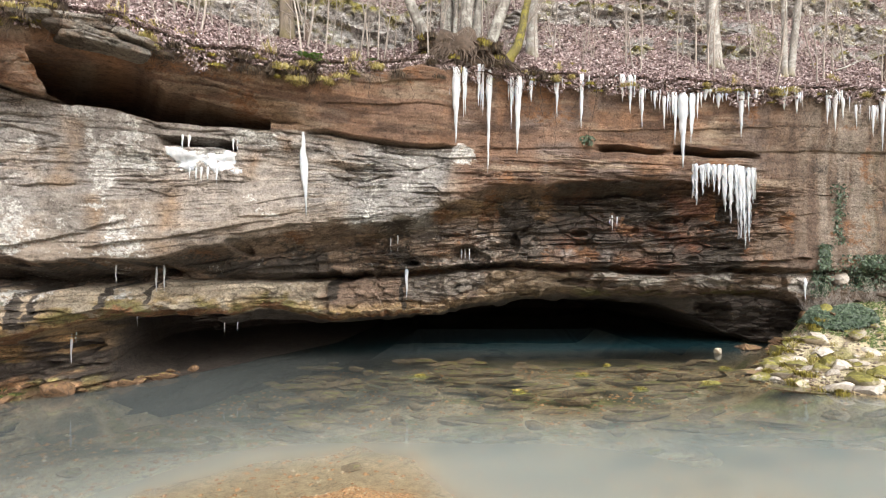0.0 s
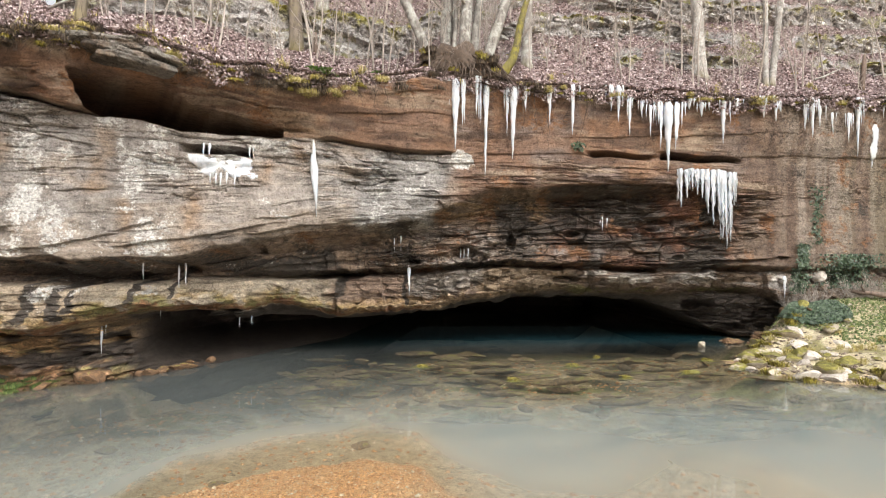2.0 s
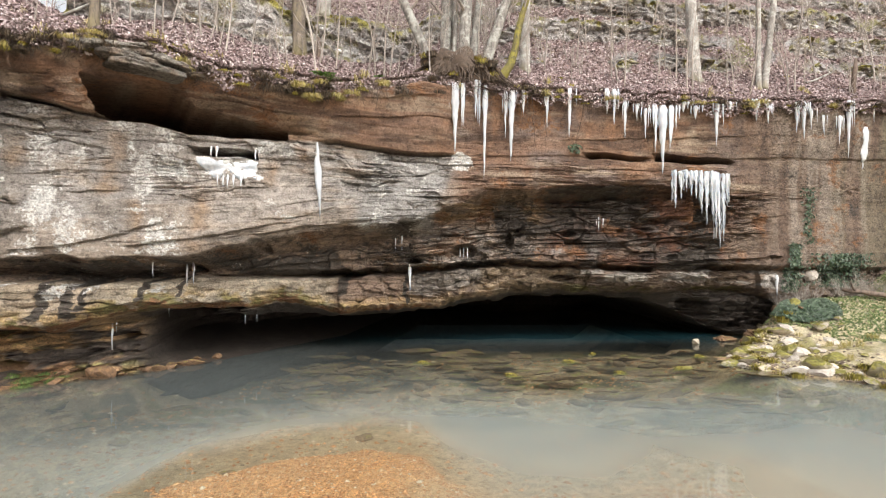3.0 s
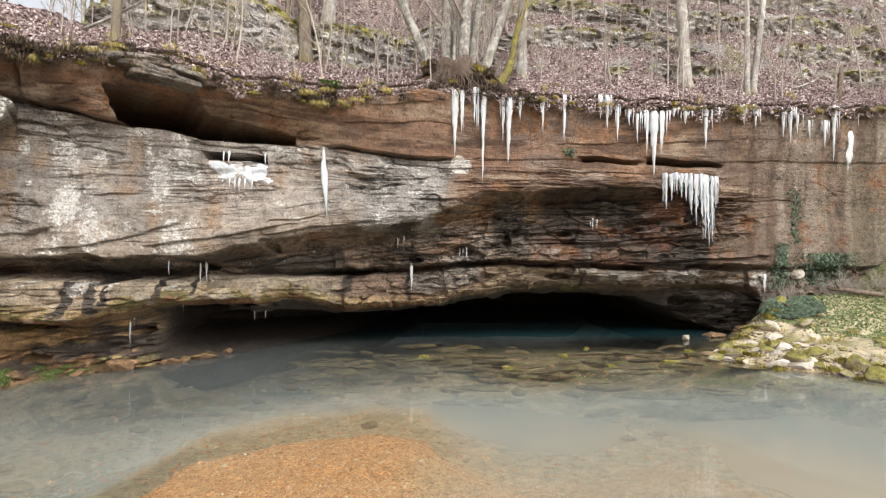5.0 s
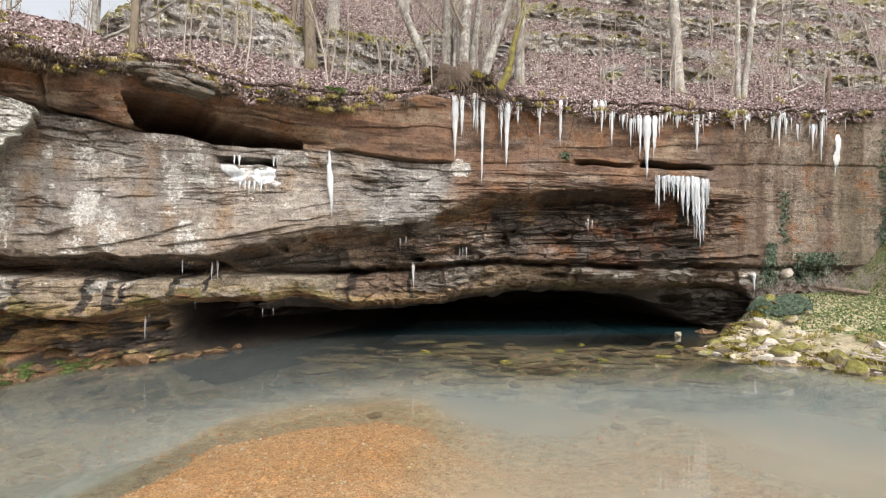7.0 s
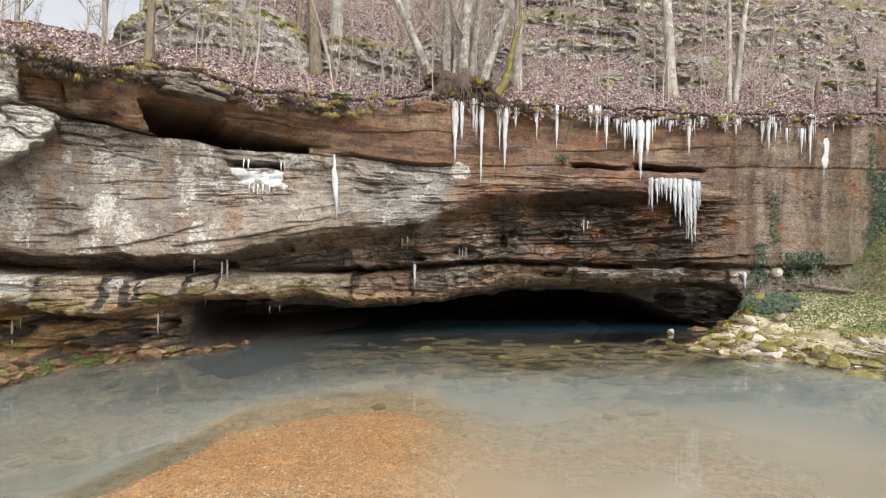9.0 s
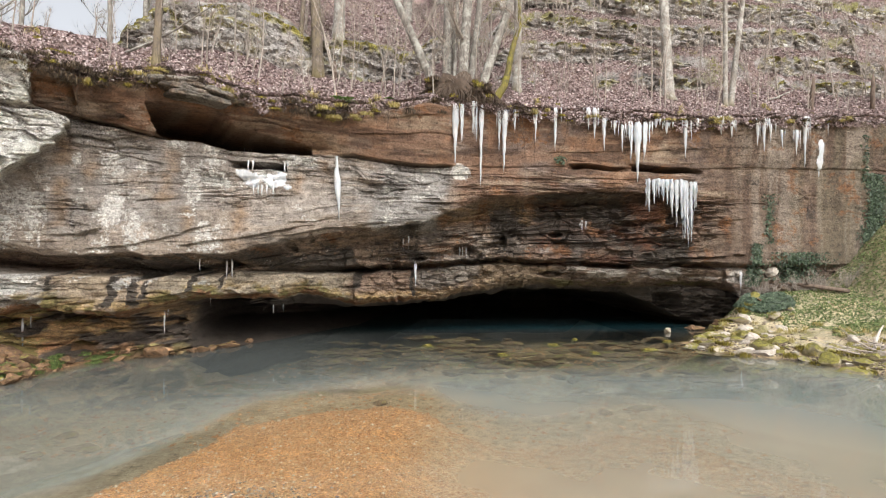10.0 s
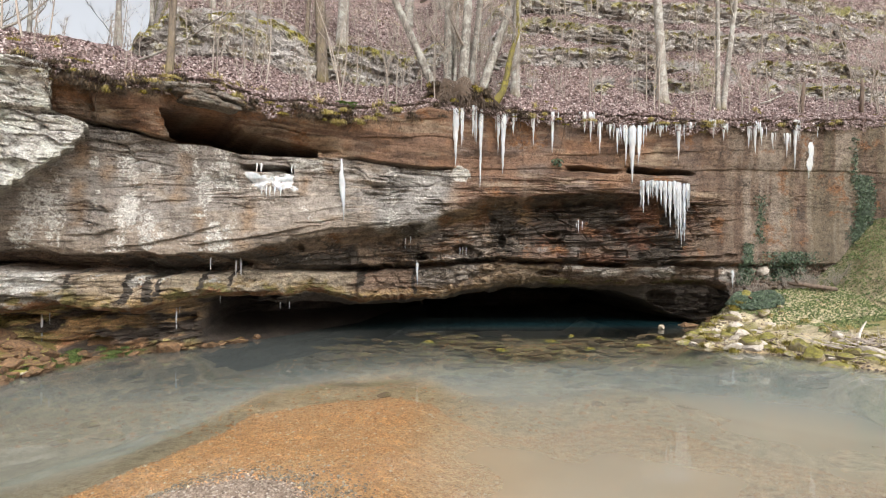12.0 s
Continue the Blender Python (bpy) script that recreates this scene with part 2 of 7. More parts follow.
SHORE_X = [-7.6, -7.05, -6.8, -6.33, -5.77, -5.03, -4.5, -3.64, -2.56, -1.0, 6.5, 7.5, 8.5, 13.0]
SHORE_Y = [6.6, 7.4, 8.05, 8.5, 8.93, 9.7, 10.6, 12.3, 14.2, 24.0, 24.0, 15.4, 14.8, 15.0]


def along(x, xs, vs):
    """Value of a line along the face, carried on past its ends with its last slope."""
    v = np.interp(x, xs, vs)
    left, right = (vs[1] - vs[0]) / (xs[1] - xs[0]), (vs[-1] - vs[-2]) / (xs[-1] - xs[-2])
    v = np.where(x < xs[0], vs[0] + (x - xs[0]) * left, v)
    return np.where(x > xs[-1], vs[-1] + (x - xs[-1]) * right, v)


def rim_y(x):
    return np.maximum(along(x, RIM_X, RIM_Y), 4.0)


def rim_z(x):
    return np.interp(x, RIM_LINE_X, RIM_LINE_Z) + 0.05 * vnoise(x * 1.3, 0, 0, 5) + 0.05 * vnoise(x * 5.1, 0, 0, 6)


def carve(x, z, x0, x1, lo, hi, depth, soft=0.03, ends=0.12):
    """A hollow between x0 and x1 whose floor and roof are lines (at x0, at x1)."""
    t = (x - x0) / (x1 - x0)
    zl, zh = lo[0] + (lo[1] - lo[0]) * t, hi[0] + (hi[1] - hi[0]) * t
    wob = 0.03 * vnoise(x * 3, z * 3, 0, 77)
    depth = depth * (1 + 0.35 * vnoise(x * 2.5, z * 6, 0, 78) + 0.2 * vnoise(x * 8, z * 14, 0, 79))
    return depth * band(x0, x1, ends, x + wob * 3) * step(zl - soft, zl + soft, z + wob) * (1 - step(zh - soft, zh + soft, z + wob))


def facets(u, v, seed):
    """Broken stone: cells with a height and a tilt of their own, and how near their cracks are."""
    i, j = np.floor(u), np.floor(v)
    best, second = np.full(u.shape, 9.0), np.full(u.shape, 9.0)
    height, crack = np.zeros_like(u), np.zeros_like(u)
    for p in (-1, 0, 1):
        for q in (-1, 0, 1):
            a, b = i + p, j + q
            du, dv = u - a - hash01(a, b, a * 0, seed), v - b - hash01(a, b, a * 0, seed + 1)
            d = np.sqrt(du * du + dv * dv)
            h = hash01(a, b, a * 0, seed + 2) - 0.5 + du * (hash01(a, b, a * 0, seed + 3) - 0.5) * 1.1 + dv * (hash01(a, b, a * 0, seed + 4) - 0.5) * 1.3
            near = d < best
            second = np.where(near, best, np.minimum(second, d))
            height = np.where(near, h, height)
            best = np.where(near, d, best)
    return height, 1 - step(0.0, 0.10, second - best)


LEDGES_WALL = [
    (-6.80, 2.43, -6.55, 2.43, -6.24, 2.52, 0.16, 0.20), (-6.27, 2.18, -5.76, 2.27, -5.03, 2.48, 0.15, 0.16), (-5.10, 2.51, -4.88, 2.60, -4.59, 2.71, 0.16, 0.14),
    (-3.27, 2.75, -2.68, 2.85, -2.02, 3.10, 0.13, 0.12), (-3.05, 3.01, -2.75, 3.10, -2.38, 3.19, 0.10, 0.10), (-4.98, 2.25, -4.20, 2.41, -3.08, 2.72, 0.15, 0.18),
    (-4.05, 2.38, -3.03, 2.58, -1.42, 2.84, 0.16, 0.16), (-5.82, 3.07, -5.44, 3.12, -5.17, 3.17, 0.09, 0.10), (-5.55, 3.62, -5.38, 3.66, -5.21, 3.66, 0.07, 0.08),
    (-7.00, 4.02, -6.28, 3.99, -5.38, 3.81, 0.07, 0.10), (-6.53, 3.32, -5.82, 3.44, -5.14, 3.44, 0.06, 0.10)]
LEDGES_LOW = [
    (-3.73, 1.84, -2.47, 2.01, -0.43, 2.11, 0.24, 0.22), (-0.43, 2.05, 0.19, 2.24, 0.84, 2.49, 0.30, 0.26), (-0.12, 2.95, 1.43, 3.14, 4.21, 3.34, 0.16, 0.20),
    (0.97, 2.64, 2.74, 2.82, 6.06, 3.10, 0.22, 0.22), (0.82, 1.88, 1.79, 1.90, 2.52, 1.97, 0.20, 0.14), (4.44, 1.88, 6.47, 2.00, 8.30, 2.10, 0.22, 0.12),
    (5.91, 2.82, 6.91, 2.99, 8.37, 3.09, 0.07, 0.12), (-1.54, 1.79, -0.58, 1.90, 0.66, 1.94, 0.22, 0.12), (1.20, 2.28, 2.10, 2.36, 3.40, 2.44, 0.20, 0.18), (3.40, 2.30, 4.60, 2.46, 6.30, 2.62, 0.16, 0.16)]
LEDGES_HIGH = [
    (-2.44, 5.01, -1.34, 5.22, 0.02, 5.40, 0.05, 0.10), (-1.98, 4.79, -0.95, 4.90, 0.30, 4.98, 0.05, 0.10), (2.56, 4.67, 5.10, 4.82, 8.57, 5.05, 0.06, 0.16),
    (-4.50, 5.02, -3.72, 5.10, -2.66, 5.16, 0.07, 0.08), (0.20, 4.02, 2.40, 4.00, 5.00, 4.06, 0.06, 0.10), (0.60, 3.80, 2.60, 3.84, 4.60, 3.88, 0.06, 0.08)]
TAN_RUNS = [(-6.88, 0.11, 2.5, 4.2), (-6.42, 0.09, 2.9, 3.9), (-5.33, 0.13, 3.1, 4.1), (-2.72, 0.12, 3.5, 4.3), (-4.25, 0.14, 2.2, 3.3), (-5.0, 0.08, 2.4, 3.0), (-3.2, 0.10, 3.3, 3.9)]
WHITE_RUNS = [(-6.62, 0.10, 3.1, 4.0), (-6.12, 0.11, 3.3, 4.2), (-5.72, 0.16, 3.0, 3.8), (-6.05, 0.30, 2.55, 3.2), (-7.3, 0.16, 2.6, 3.4), (-5.1, 0.10, 3.7, 4.15), (-4.45, 0.10, 3.5, 4.1), (-2.95, 0.35, 2.75, 3.25), (-4.95, 0.35, 2.55, 2.95)]
WET_RUNS = [(-6.17, 0.12, 1.05, 2.05), (-5.86, 0.10, 1.1, 2.05), (-5.68, 0.08, 1.2, 2.0), (-5.10, 0.09, 1.25, 2.1), (-2.18, 0.14, 1.2, 1.75), (-4.72, 0.06, 1.3, 2.05), (-0.82, 0.08, 1.0, 1.8), (-7.0, 0.06, 1.5, 2.05)]


def build_cliff():
    xs = np.arange(-10.2, 17.0, 0.02)
    zs = np.arange(-0.9, 6.6, 0.0150)
    X, Z0 = np.meshgrid(xs, zs)
    top = rim_z(X)
    # rows run to the rim of each column
    Z = -0.9 + (Z0 + 0.9) / 7.5 * (top + 0.9)
    lip_z = np.interp(X, LIP_LINE_X, LIP_LINE_Z) + 0.05 * vnoise(X * 3.7, 0, 0, 10) + 0.025 * vnoise(X * 11, 0, 0, 12)
    bench_z = np.interp(X, BENCH_LINE_X, BENCH_LINE_Z) + 0.03 * vnoise(X * 2.6, 0, 0, 13) + 0.02 * vnoise(X * 8, 0, 0, 18)
    belly_z = np.interp(X, BELLY_LINE_X, BELLY_LINE_Z) + 0.03 * vnoise(X * 2.2, 0, 0, 15) + 0.015 * vnoise(X * 9, 0, 0, 14)
    seam_z = np.minimum(bench_z + 0.16, belly_z - 0.08)
    shelf_z = np.interp(X, SHELF_X, SHELF_Z) + 0.02 * vnoise(X * 2.4, 0, 0, 41)
    shore_y = np.interp(X, SHORE_X, SHORE_Y)
    lip_y, bench_y, seam_y = along(X, LIP_X, LIP_Y), along(X, LIP_X, BENCH_Y), along(X, LIP_X, SEAM_Y)
    belly_y, mid_y, top_y = along(X, BELLY_X, BELLY_Y), along(X, BELLY_X, MID_Y), along(X, RIM_X, RIM_Y)
    deep = step(-4.2, -1.5, X) * (1 - step(6.6, 8.2, X))
    under = 0.15 * (1 - step(5.0, 6.6, X)) + 0.28 * band(1.2, 4.8, 1.2, X) + 0.12 * band(-5, -0.5, 0.6, X)
    shore_y = np.maximum(shore_y, lip_y + 0.05)
    arch = np.interp(X, [-4.6, -3.5, -2.5, -1, 1, 2.4, 3.5, 5, 6.0, 6.6, 7.4, 7.6], [1.0, 0.86, 0.70, 0.70, 0.98, 1.14, 1.12, 1.0, 0.72, 0.40, 0.12, 0.02])
    arch = np.minimum(arch + 0.04 * vnoise(X * 2.3, 0, 0, 16) + 0.03 * vnoise(X * 7, 0, 0, 17), lip_z - 0.05)
    arch = np.where(X < -4.6, lip_z - 0.05, np.maximum(arch, 0.03))
    foot_y = np.maximum(shore_y + 0.12, lip_y + 0.2)
    foot_y = foot_y + deep * (shore_y - foot_y) * 0.3
    # the bench leans out over the cave, and juts farther at the near end
    lean = band(-0.6, 7.6, 0.9, X)
    jut = 0.42 * (1 - step(-4.6, -2.6, X)) + 0.28 * (1 - step(-5.8, -4.6, X))
    lip_y, bench_y = lip_y - jut, bench_y - jut
    hollow = 2.2 * band(-5.0, -1.5, 0.5, X) + 0.25 * vnoise(X * 1.4, 0, 0, 4) * step(-5.6, -4.8, X)
    gap = 1 - step(7.0, 8.6, X)
    nose = (1 - step(-5.42, -5.34, X))
    nodes = [
        (-1.2 + 0 * X, shore_y), (0 * X, shore_y), (arch * 0.35, foot_y + 0.05 + hollow), (arch * 0.88, np.maximum(foot_y * (1 - 0.5 * deep) + (lip_y + 2.5) * 0.5 * deep, lip_y + 0.35 + 0.2 * step(-5.4, -4.6, X)) + 0.10 + 0.25 * step(-5.4, -4.6, X) + hollow), (arch, lip_y + 0.70 + 0.25 * deep), (lip_z, lip_y + 0.45 * lean),
        (lip_z + 0.13, bench_y - 0.10 + 0.36 * lean), (bench_z - 0.12, bench_y - 0.02 + 0.1 * lean), (bench_z - 0.02, bench_y + 0.06 - 0.04 * lean), (bench_z + 0.02, bench_y + (0.50 - 0.35 * lean) * gap), (seam_z - 0.02, seam_y + 0.26 * gap), (seam_z + 0.02, seam_y + 0.12 * gap),
        (np.maximum(belly_z - 0.28, seam_z + 0.05), belly_y + (seam_y - belly_y) * (0.72 - 0.65 * step(5.2, 7.0, X)) + under), (belly_z, belly_y), (belly_z + 0.10, belly_y * 0.75 + mid_y * 0.25 - 0.10 * gap), (belly_z + 0.45, belly_y * 0.4 + mid_y * 0.6 - 0.12 * gap), (shelf_z, mid_y), (shelf_z + 0.03, mid_y + (np.maximum(top_y + 0.16, mid_y - 0.24) - mid_y) * nose), (top, top_y)]
    Y = np.full_like(X, np.nan)
    for (za, ya), (zb, yb) in zip(nodes[:-1], nodes[1:]):
        t = np.clip((Z - za) / np.maximum(zb - za, 1e-4), 0, 1)
        Y = np.where(Z >= za - 1e-6, ya + (yb - ya) * t, Y)
    Y = np.where(np.isnan(Y), shore_y, Y)

    # the parts of the face
    above = step(-0.02, 0.03, Z - shelf_z)
    wall = step(-0.05, 0.04, Z - belly_z) * (1 - above)
    below = (1 - step(-0.05, 0.04, Z - belly_z)) * step(0, 0.06, Z - bench_z)
    bench = band(lip_z - 0.04, bench_z + 0.02, 0.03, Z)
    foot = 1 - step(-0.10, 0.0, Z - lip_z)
    left = 1 - step(-0.4, 0.5, X)
    recess = band(1.0, 6.9, 0.5, X) * below
    right = step(6.1, 8.6, X + 1.2 * vnoise(X * 0.8, Z * 2.2, 0, 52)) * step(0, 0.2, Z - bench_z)
    n1, n2, n3 = fbm(X * 0.7, Z * 1.6, 1, 4, 51), fbm(X * 2.2, Z * 4.5, 2, 4, 52), fbm(X * 7, Z * 9, 3, 3, 53)

    # bedding: it rises along the pale wall and lies flat above
    dip = np.interp(X, [-8, -5, -1, 2, 8], [0, 0, -0.55, -0.80, -0.95]) * (1 - step(3.1, 4.0, Z)) * step(1.7, 2.1, Z)
    zw = Z + dip + 0.06 * vnoise(X * 0.45, Z * 0.4, 0, 21) + 0.02 * vnoise(X * 1.9, Z * 1.5, 0, 22) + 0.006 * vnoise(X * 7, Z * 9, 0, 25)

    def beds(thin, thick, seed, length, terraces):
        """Plates of stone: each bed stands out by steps that begin and end along the face."""
        cuts = np.cumsum(thin + (thick - thin) * np.random.RandomState(seed).rand(400) ** 1.6) - 2.5
        k = np.searchsorted(cuts, zw)
        lo = cuts[np.clip(k - 1, 0, 399)]
        run = X / length + 13.7 * hash01(k, k * 0, k * 0, seed)
        p = vnoise(run, k * 3.7, 0, seed + 1) + 0.5 * vnoise(run * 2.9, k * 5.1, 0, seed + 2)
        q = p * terraces
        p = (np.floor(q) + step(0.42, 0.58, q - np.floor(q))) / terraces
        return p, k, zw - lo

    big, big_k, big_lo = beds(0.09, 0.42, 4, 1.1, 2.2)
    mid, mid_k, mid_lo = beds(0.035, 0.13, 14, 0.55, 2.6)
    thin, _, _ = beds(0.014, 0.05, 24, 0.8, 2.0)
    chip, chip_crack = facets((X + 0.4 * zw) * 3.2, zw * 7.5, 131)
    small, small_crack = facets(X * 1.6, zw * 4.5, 111)
    broken = step(-0.02, 0.22, fbm(X * 0.75, zw * 1.5, 4, 3, 39))
    flaky = step(0.0, 0.25, fbm(X * 1.1, zw * 2.0, 14, 4, 48))
    smooth = np.clip(above * step(-3, -2, X) + right + 0.65 * band(-4.4, -2.6, 0.3, X) * band(2.75, 4.1, 0.2, Z) * wall, 0, 1)
    coarse = np.clip(0.30 + 0.55 * broken * wall * left + 0.65 * below * (1 - right) + 0.15 * bench + 0.25 * above * nose, 0, 1.1) * (1 - 0.75 * smooth)
    disp = -coarse * (0.13 * big * (0.4 + 0.6 * broken) + 0.085 * mid * (0.35 + 0.65 * flaky) * (1 - 0.55 * wall * left) * (1 - 0.8 * bench)) - (0.15 + 0.85 * flaky) * 0.016 * thin * (1 - 0.5 * smooth) * (1 - 0.4 * wall * left)
    # open partings under the plates, and joints
    disp += 0.13 * np.exp(-(big_lo / 0.018) ** 2) * coarse * step(0.0, 0.25, vnoise(X * 2.2, big_k * 2.7, 0, 145))
    disp += 0.06 * np.exp(-(mid_lo / 0.012) ** 2) * (0.25 + coarse) * step(0.1, 0.3, vnoise(X * 3.6, mid_k * 2.7, 0, 146)) * (0.4 + 0.6 * flaky)
    disp += coarse * flaky * (0.10 * chip + 0.035 * chip_crack) + (0.15 * small + 0.05 * small_crack) * broken * wall * left * (1 - 0.7 * smooth) + below * (1 - right) * (0.13 * small + 0.05 * small_crack)
    disp += 0.15 * fbm(X * 0.55, Z * 0.8, 0, 3, 32) + 0.026 * fbm(X * 4, Z * 5, 0, 4, 33) * (1 - 0.4 * smooth) + 0.020 * fbm(X * 13, Z * 18, 0, 3, 30, 0.7) * (1 - 0.4 * smooth)
    disp += 0.13 * step(0.34, 0.5, fbm(X * 2.4, zw * 4.4, 5, 2, 34)) * np.clip(below * (1 - right) + 0.3 * broken * wall, 0, 1)
    disp += wall * left * (0.20 * np.abs(fbm(X * 1.9 + 0.25 * Z, Z * 0.6, 33, 4, 141)) - 0.04) * (1 - step(-2.6, -1.6, X))
    # blocks of the bench step in and out
    knock = X / 1.15 + 0.2 * vnoise(X * 0.7, Z * 1.2, 0, 8)
    disp += bench * (0.22 * (hash01(np.floor(knock), knock * 0, knock * 0, 7) - 0.5) + 0.12 * fbm(X * 2.2, Z * 2.6, 3, 3, 6) + 0.13 * chip + 0.04 * chip_crack + 0.10 * small)
    # the foot: rotten, pitted beds
    near_foot = foot * (1 - step(-4.4, -3.0, X) + 0.7 * step(5.6, 6.6, X))
    disp *= 1 - 0.5 * deep * foot
    disp += near_foot * (0.22 * small + 0.16 * chip + 0.10 * chip_crack + 0.10 * small_crack - 0.14 * mid + 0.16 * fbm(X * 2.4, Z * 3.6, 9, 4, 40) - 0.04)
    disp += near_foot * 0.7 * step(0.16, 0.34, fbm(X * 2.1, Z * 3.4, 19, 3, 42))
    # ledges that can be followed along the face
    for rows in (LEDGES_WALL, LEDGES_LOW, LEDGES_HIGH):
        for i, (x0, z0, x1, z1, x2, z2, out, drop) in enumerate(rows):
            line = np.interp(X, [x0, x1, x2], [z0, z1, z2]) + 0.025 * vnoise(X * 3.1, i, 0, 61) + 0.010 * vnoise(X * 11, i, 0, 62)
            d = line - Z
            ends = band(x0, x2, 0.15, X + 0.2 * vnoise(X * 2, Z * 3, i, 63)) * (0.65 + 0.45 * vnoise(X * 2.3, i, 0, 64))
            disp += ends * out * np.where(d > 0, np.exp(-np.maximum(d, 0) / drop) * step(0, 0.018, d) * 0.75, -0.30 * np.exp(np.minimum(d, 0) / (drop * 0.8)))
    Y = Y + disp

    # upper band hangs over the pale wall; the nose beside the alcove
    Y -= above * (0.05 + 0.14 * band(-2.3, 0.1, 0.2, X))
    Y += 0.22 * band(-0.035, 0.02, 0.012, Z - shelf_z) * (band(-2.3, 0.1, 0.15, X) + 0.9 * band(-6.75, -5.3, 0.1, X))
    # alcove: black hollow behind a roof that slopes in
    inside = step(-5.42, -5.33, X + 0.04 * vnoise(Z * 5, X, 0, 71)) * (1 - step(-3.10, -2.92, X))
    roof_z = np.interp(X, [-5.4, -4.55, -4.3, -3.6, -2.9], [4.84, 4.86, 4.66, 4.54, 4.44]) + 0.02 * vnoise(X * 4, 0, 0, 72)
    roof_top = np.interp(X, [-5.4, -4.55, -4.3, -2.9], [4.90, 4.92, 4.98, 4.98])
    hole = step(0.0, 0.03, Z - shelf_z) * (1 - step(-0.02, 0.03, Z - roof_z))
    Y += inside * hole * 2.6
    # the hollow runs back under the nose
    XS = X - inside * hole * 2.6 * np.interp(X, [-5.4, -2.95], [0.85, 0.12])
    slope = np.clip((roof_top - Z) / np.maximum(roof_top - roof_z, 0.02), 0, 1) * (Z > roof_z - 0.02) * step(0, 0.03, Z - shelf_z)
    Y += step(-5.42, -5.33, X) * (1 - step(-3.0, -2.45, X)) * slope ** 1.4 * 0.40
    # the wide slot under it and thin slots farther on
    Y += carve(X, Z, -4.42, -3.42, (3.84, 3.87), (3.97, 4.00), 1.4, 0.012, 0.06)
    Y += carve(X, Z, 3.35, 4.62, (4.31, 4.27), (4.42, 4.37), 0.7, 0.025, 0.25)
    Y += carve(X, Z, 5.05, 6.85, (4.27, 4.28), (4.44, 4.37), 0.85, 0.03, 0.3)
    # dark pockets along the seam above the bench and in the stained recess
    pocket = band(bench_z + 0.02, bench_z + 0.14, 0.02, Z) * step(-0.15, 0.15, vnoise(X * 0.9, 0, 3, 47))
    Y += 0.40 * pocket * (1 - step(7.2, 8, X))
    for x, z, rx, rz in ((0.5, 2.20, 0.32, 0.16), (1.55, 2.42, 0.10, 0.20), (-3.45, 2.28, 0.12, 0.14), (2.9, 1.55, 0.35, 0.10), (-4.6, 1.92, 0.14, 0.12), (-2.15, 1.72, 0.22, 0.16), (3.0, 2.62, 0.2, 0.08), (4.9, 2.72, 0.22, 0.07), (-0.6, 1.98, 0.2, 0.08)):
        Y += 0.35 * (1 - step(0.7, 1.05, np.hypot((X - x) / rx, (Z - z) / rz) + 0.35 * n2))
    # the pale buttress stands forward at the end of the face, split from it by a crack
    edge = np.interp(Z, [2.6, 2.9, 3.2, 3.5, 3.85, 4.1, 4.35, 4.42, 4.55, 5.4], [-8.2, -7.7, -7.25, -6.9, -6.58, -6.45, -6.36, -6.46, -6.8, -6.88])
    edge = edge + 0.07 * vnoise(Z * 4.2, 0, 0, 73) + 0.03 * vnoise(Z * 13, 0, 0, 74)
    lump, lump_crack = facets(X * 1.9 + 0.3 * Z, Z * 2.5, 151)
    knob, _ = facets(X * 5.2, Z * 6.5, 161)
    prot = np.interp(Z, [2.8, 4.35, 4.6, 5.5], [0.75, 0.48, 0.42, 0.2])
    but = 1 - step(-0.06, 0.02, X - edge + 0.8 * prot)
    Y -= but * (prot + 0.16 * lump + 0.05 * lump_crack + 0.08 * knob + 0.12 * fbm(X * 1.7, Z * 1.7, 7, 4, 75))
    XS = XS + but * 0.8 * prot
    XS = XS - 0.6 * hollow * np.clip(Z / np.maximum(arch * 0.35, 0.05), 0, 1) * (1 - step(arch * 0.86, arch, Z)) * (Z < arch)
    Y += 0.35 * np.exp(-((X + 6.52 - 0.25 * (Z - 4.9)) / 0.03) ** 2) * band(4.45, 5.15, 0.06, Z)
    # the rim crumbles back
    Y += 0.25 * step(-0.18, 0.0, Z - top) ** 2

    # ---- base colours ----
    runs = fbm(X * 3.2, Z * 0.35, 4, 4, 54)
    lam = fbm(X * 0.9, zw * 9, 6, 4, 55)
    even, streak = fbm(X * 3.0, Z * 2.6, 11, 5, 88, 0.6), fbm(X * 4.5, Z * 1.0, 12, 4, 89)
    tan, red, grey = np.array((0.36, 0.26, 0.172)), np.array((0.245, 0.124, 0.07)), np.array((0.43, 0.395, 0.36))
    dark, ochre, brown = np.array((0.075, 0.056, 0.044)), np.array((0.38, 0.235, 0.08)), np.array((0.225, 0.15, 0.10))
    moss_c, rust, straw = np.array((0.16, 0.145, 0.03)), np.array((0.21, 0.080, 0.034)), np.array((0.56, 0.47, 0.335))

    def run(x, w, z0, z1, seed):
        return np.exp(-((X - x + 0.5 * w * vnoise(Z * 2.3, 0, seed, 91) + 0.4 * w * vnoise(X * 9, Z * 9, seed, 92)) / w) ** 2) * band(z0, z1, 0.10, Z + 0.1 * n2)

    def blot(x, z, rx, rz):
        return 1 - step(0.65, 1.15, np.hypot((X - x) / rx, (Z - z) / rz) + 0.45 * n2 + 0.25 * n3)

    C = np.broadcast_to(brown, X.shape + (3,)).copy()
    C = mix(C, tan, np.clip(0.5 + n1 * 0.9, 0, 1) * 0.5)
    # upper band: red and orange beds, tan laminae, violet-grey faces
    upper = np.maximum(above, wall * (1 - left))
    C = mix(C, red, np.clip(upper * (0.75 + 0.5 * lam), 0, 1))
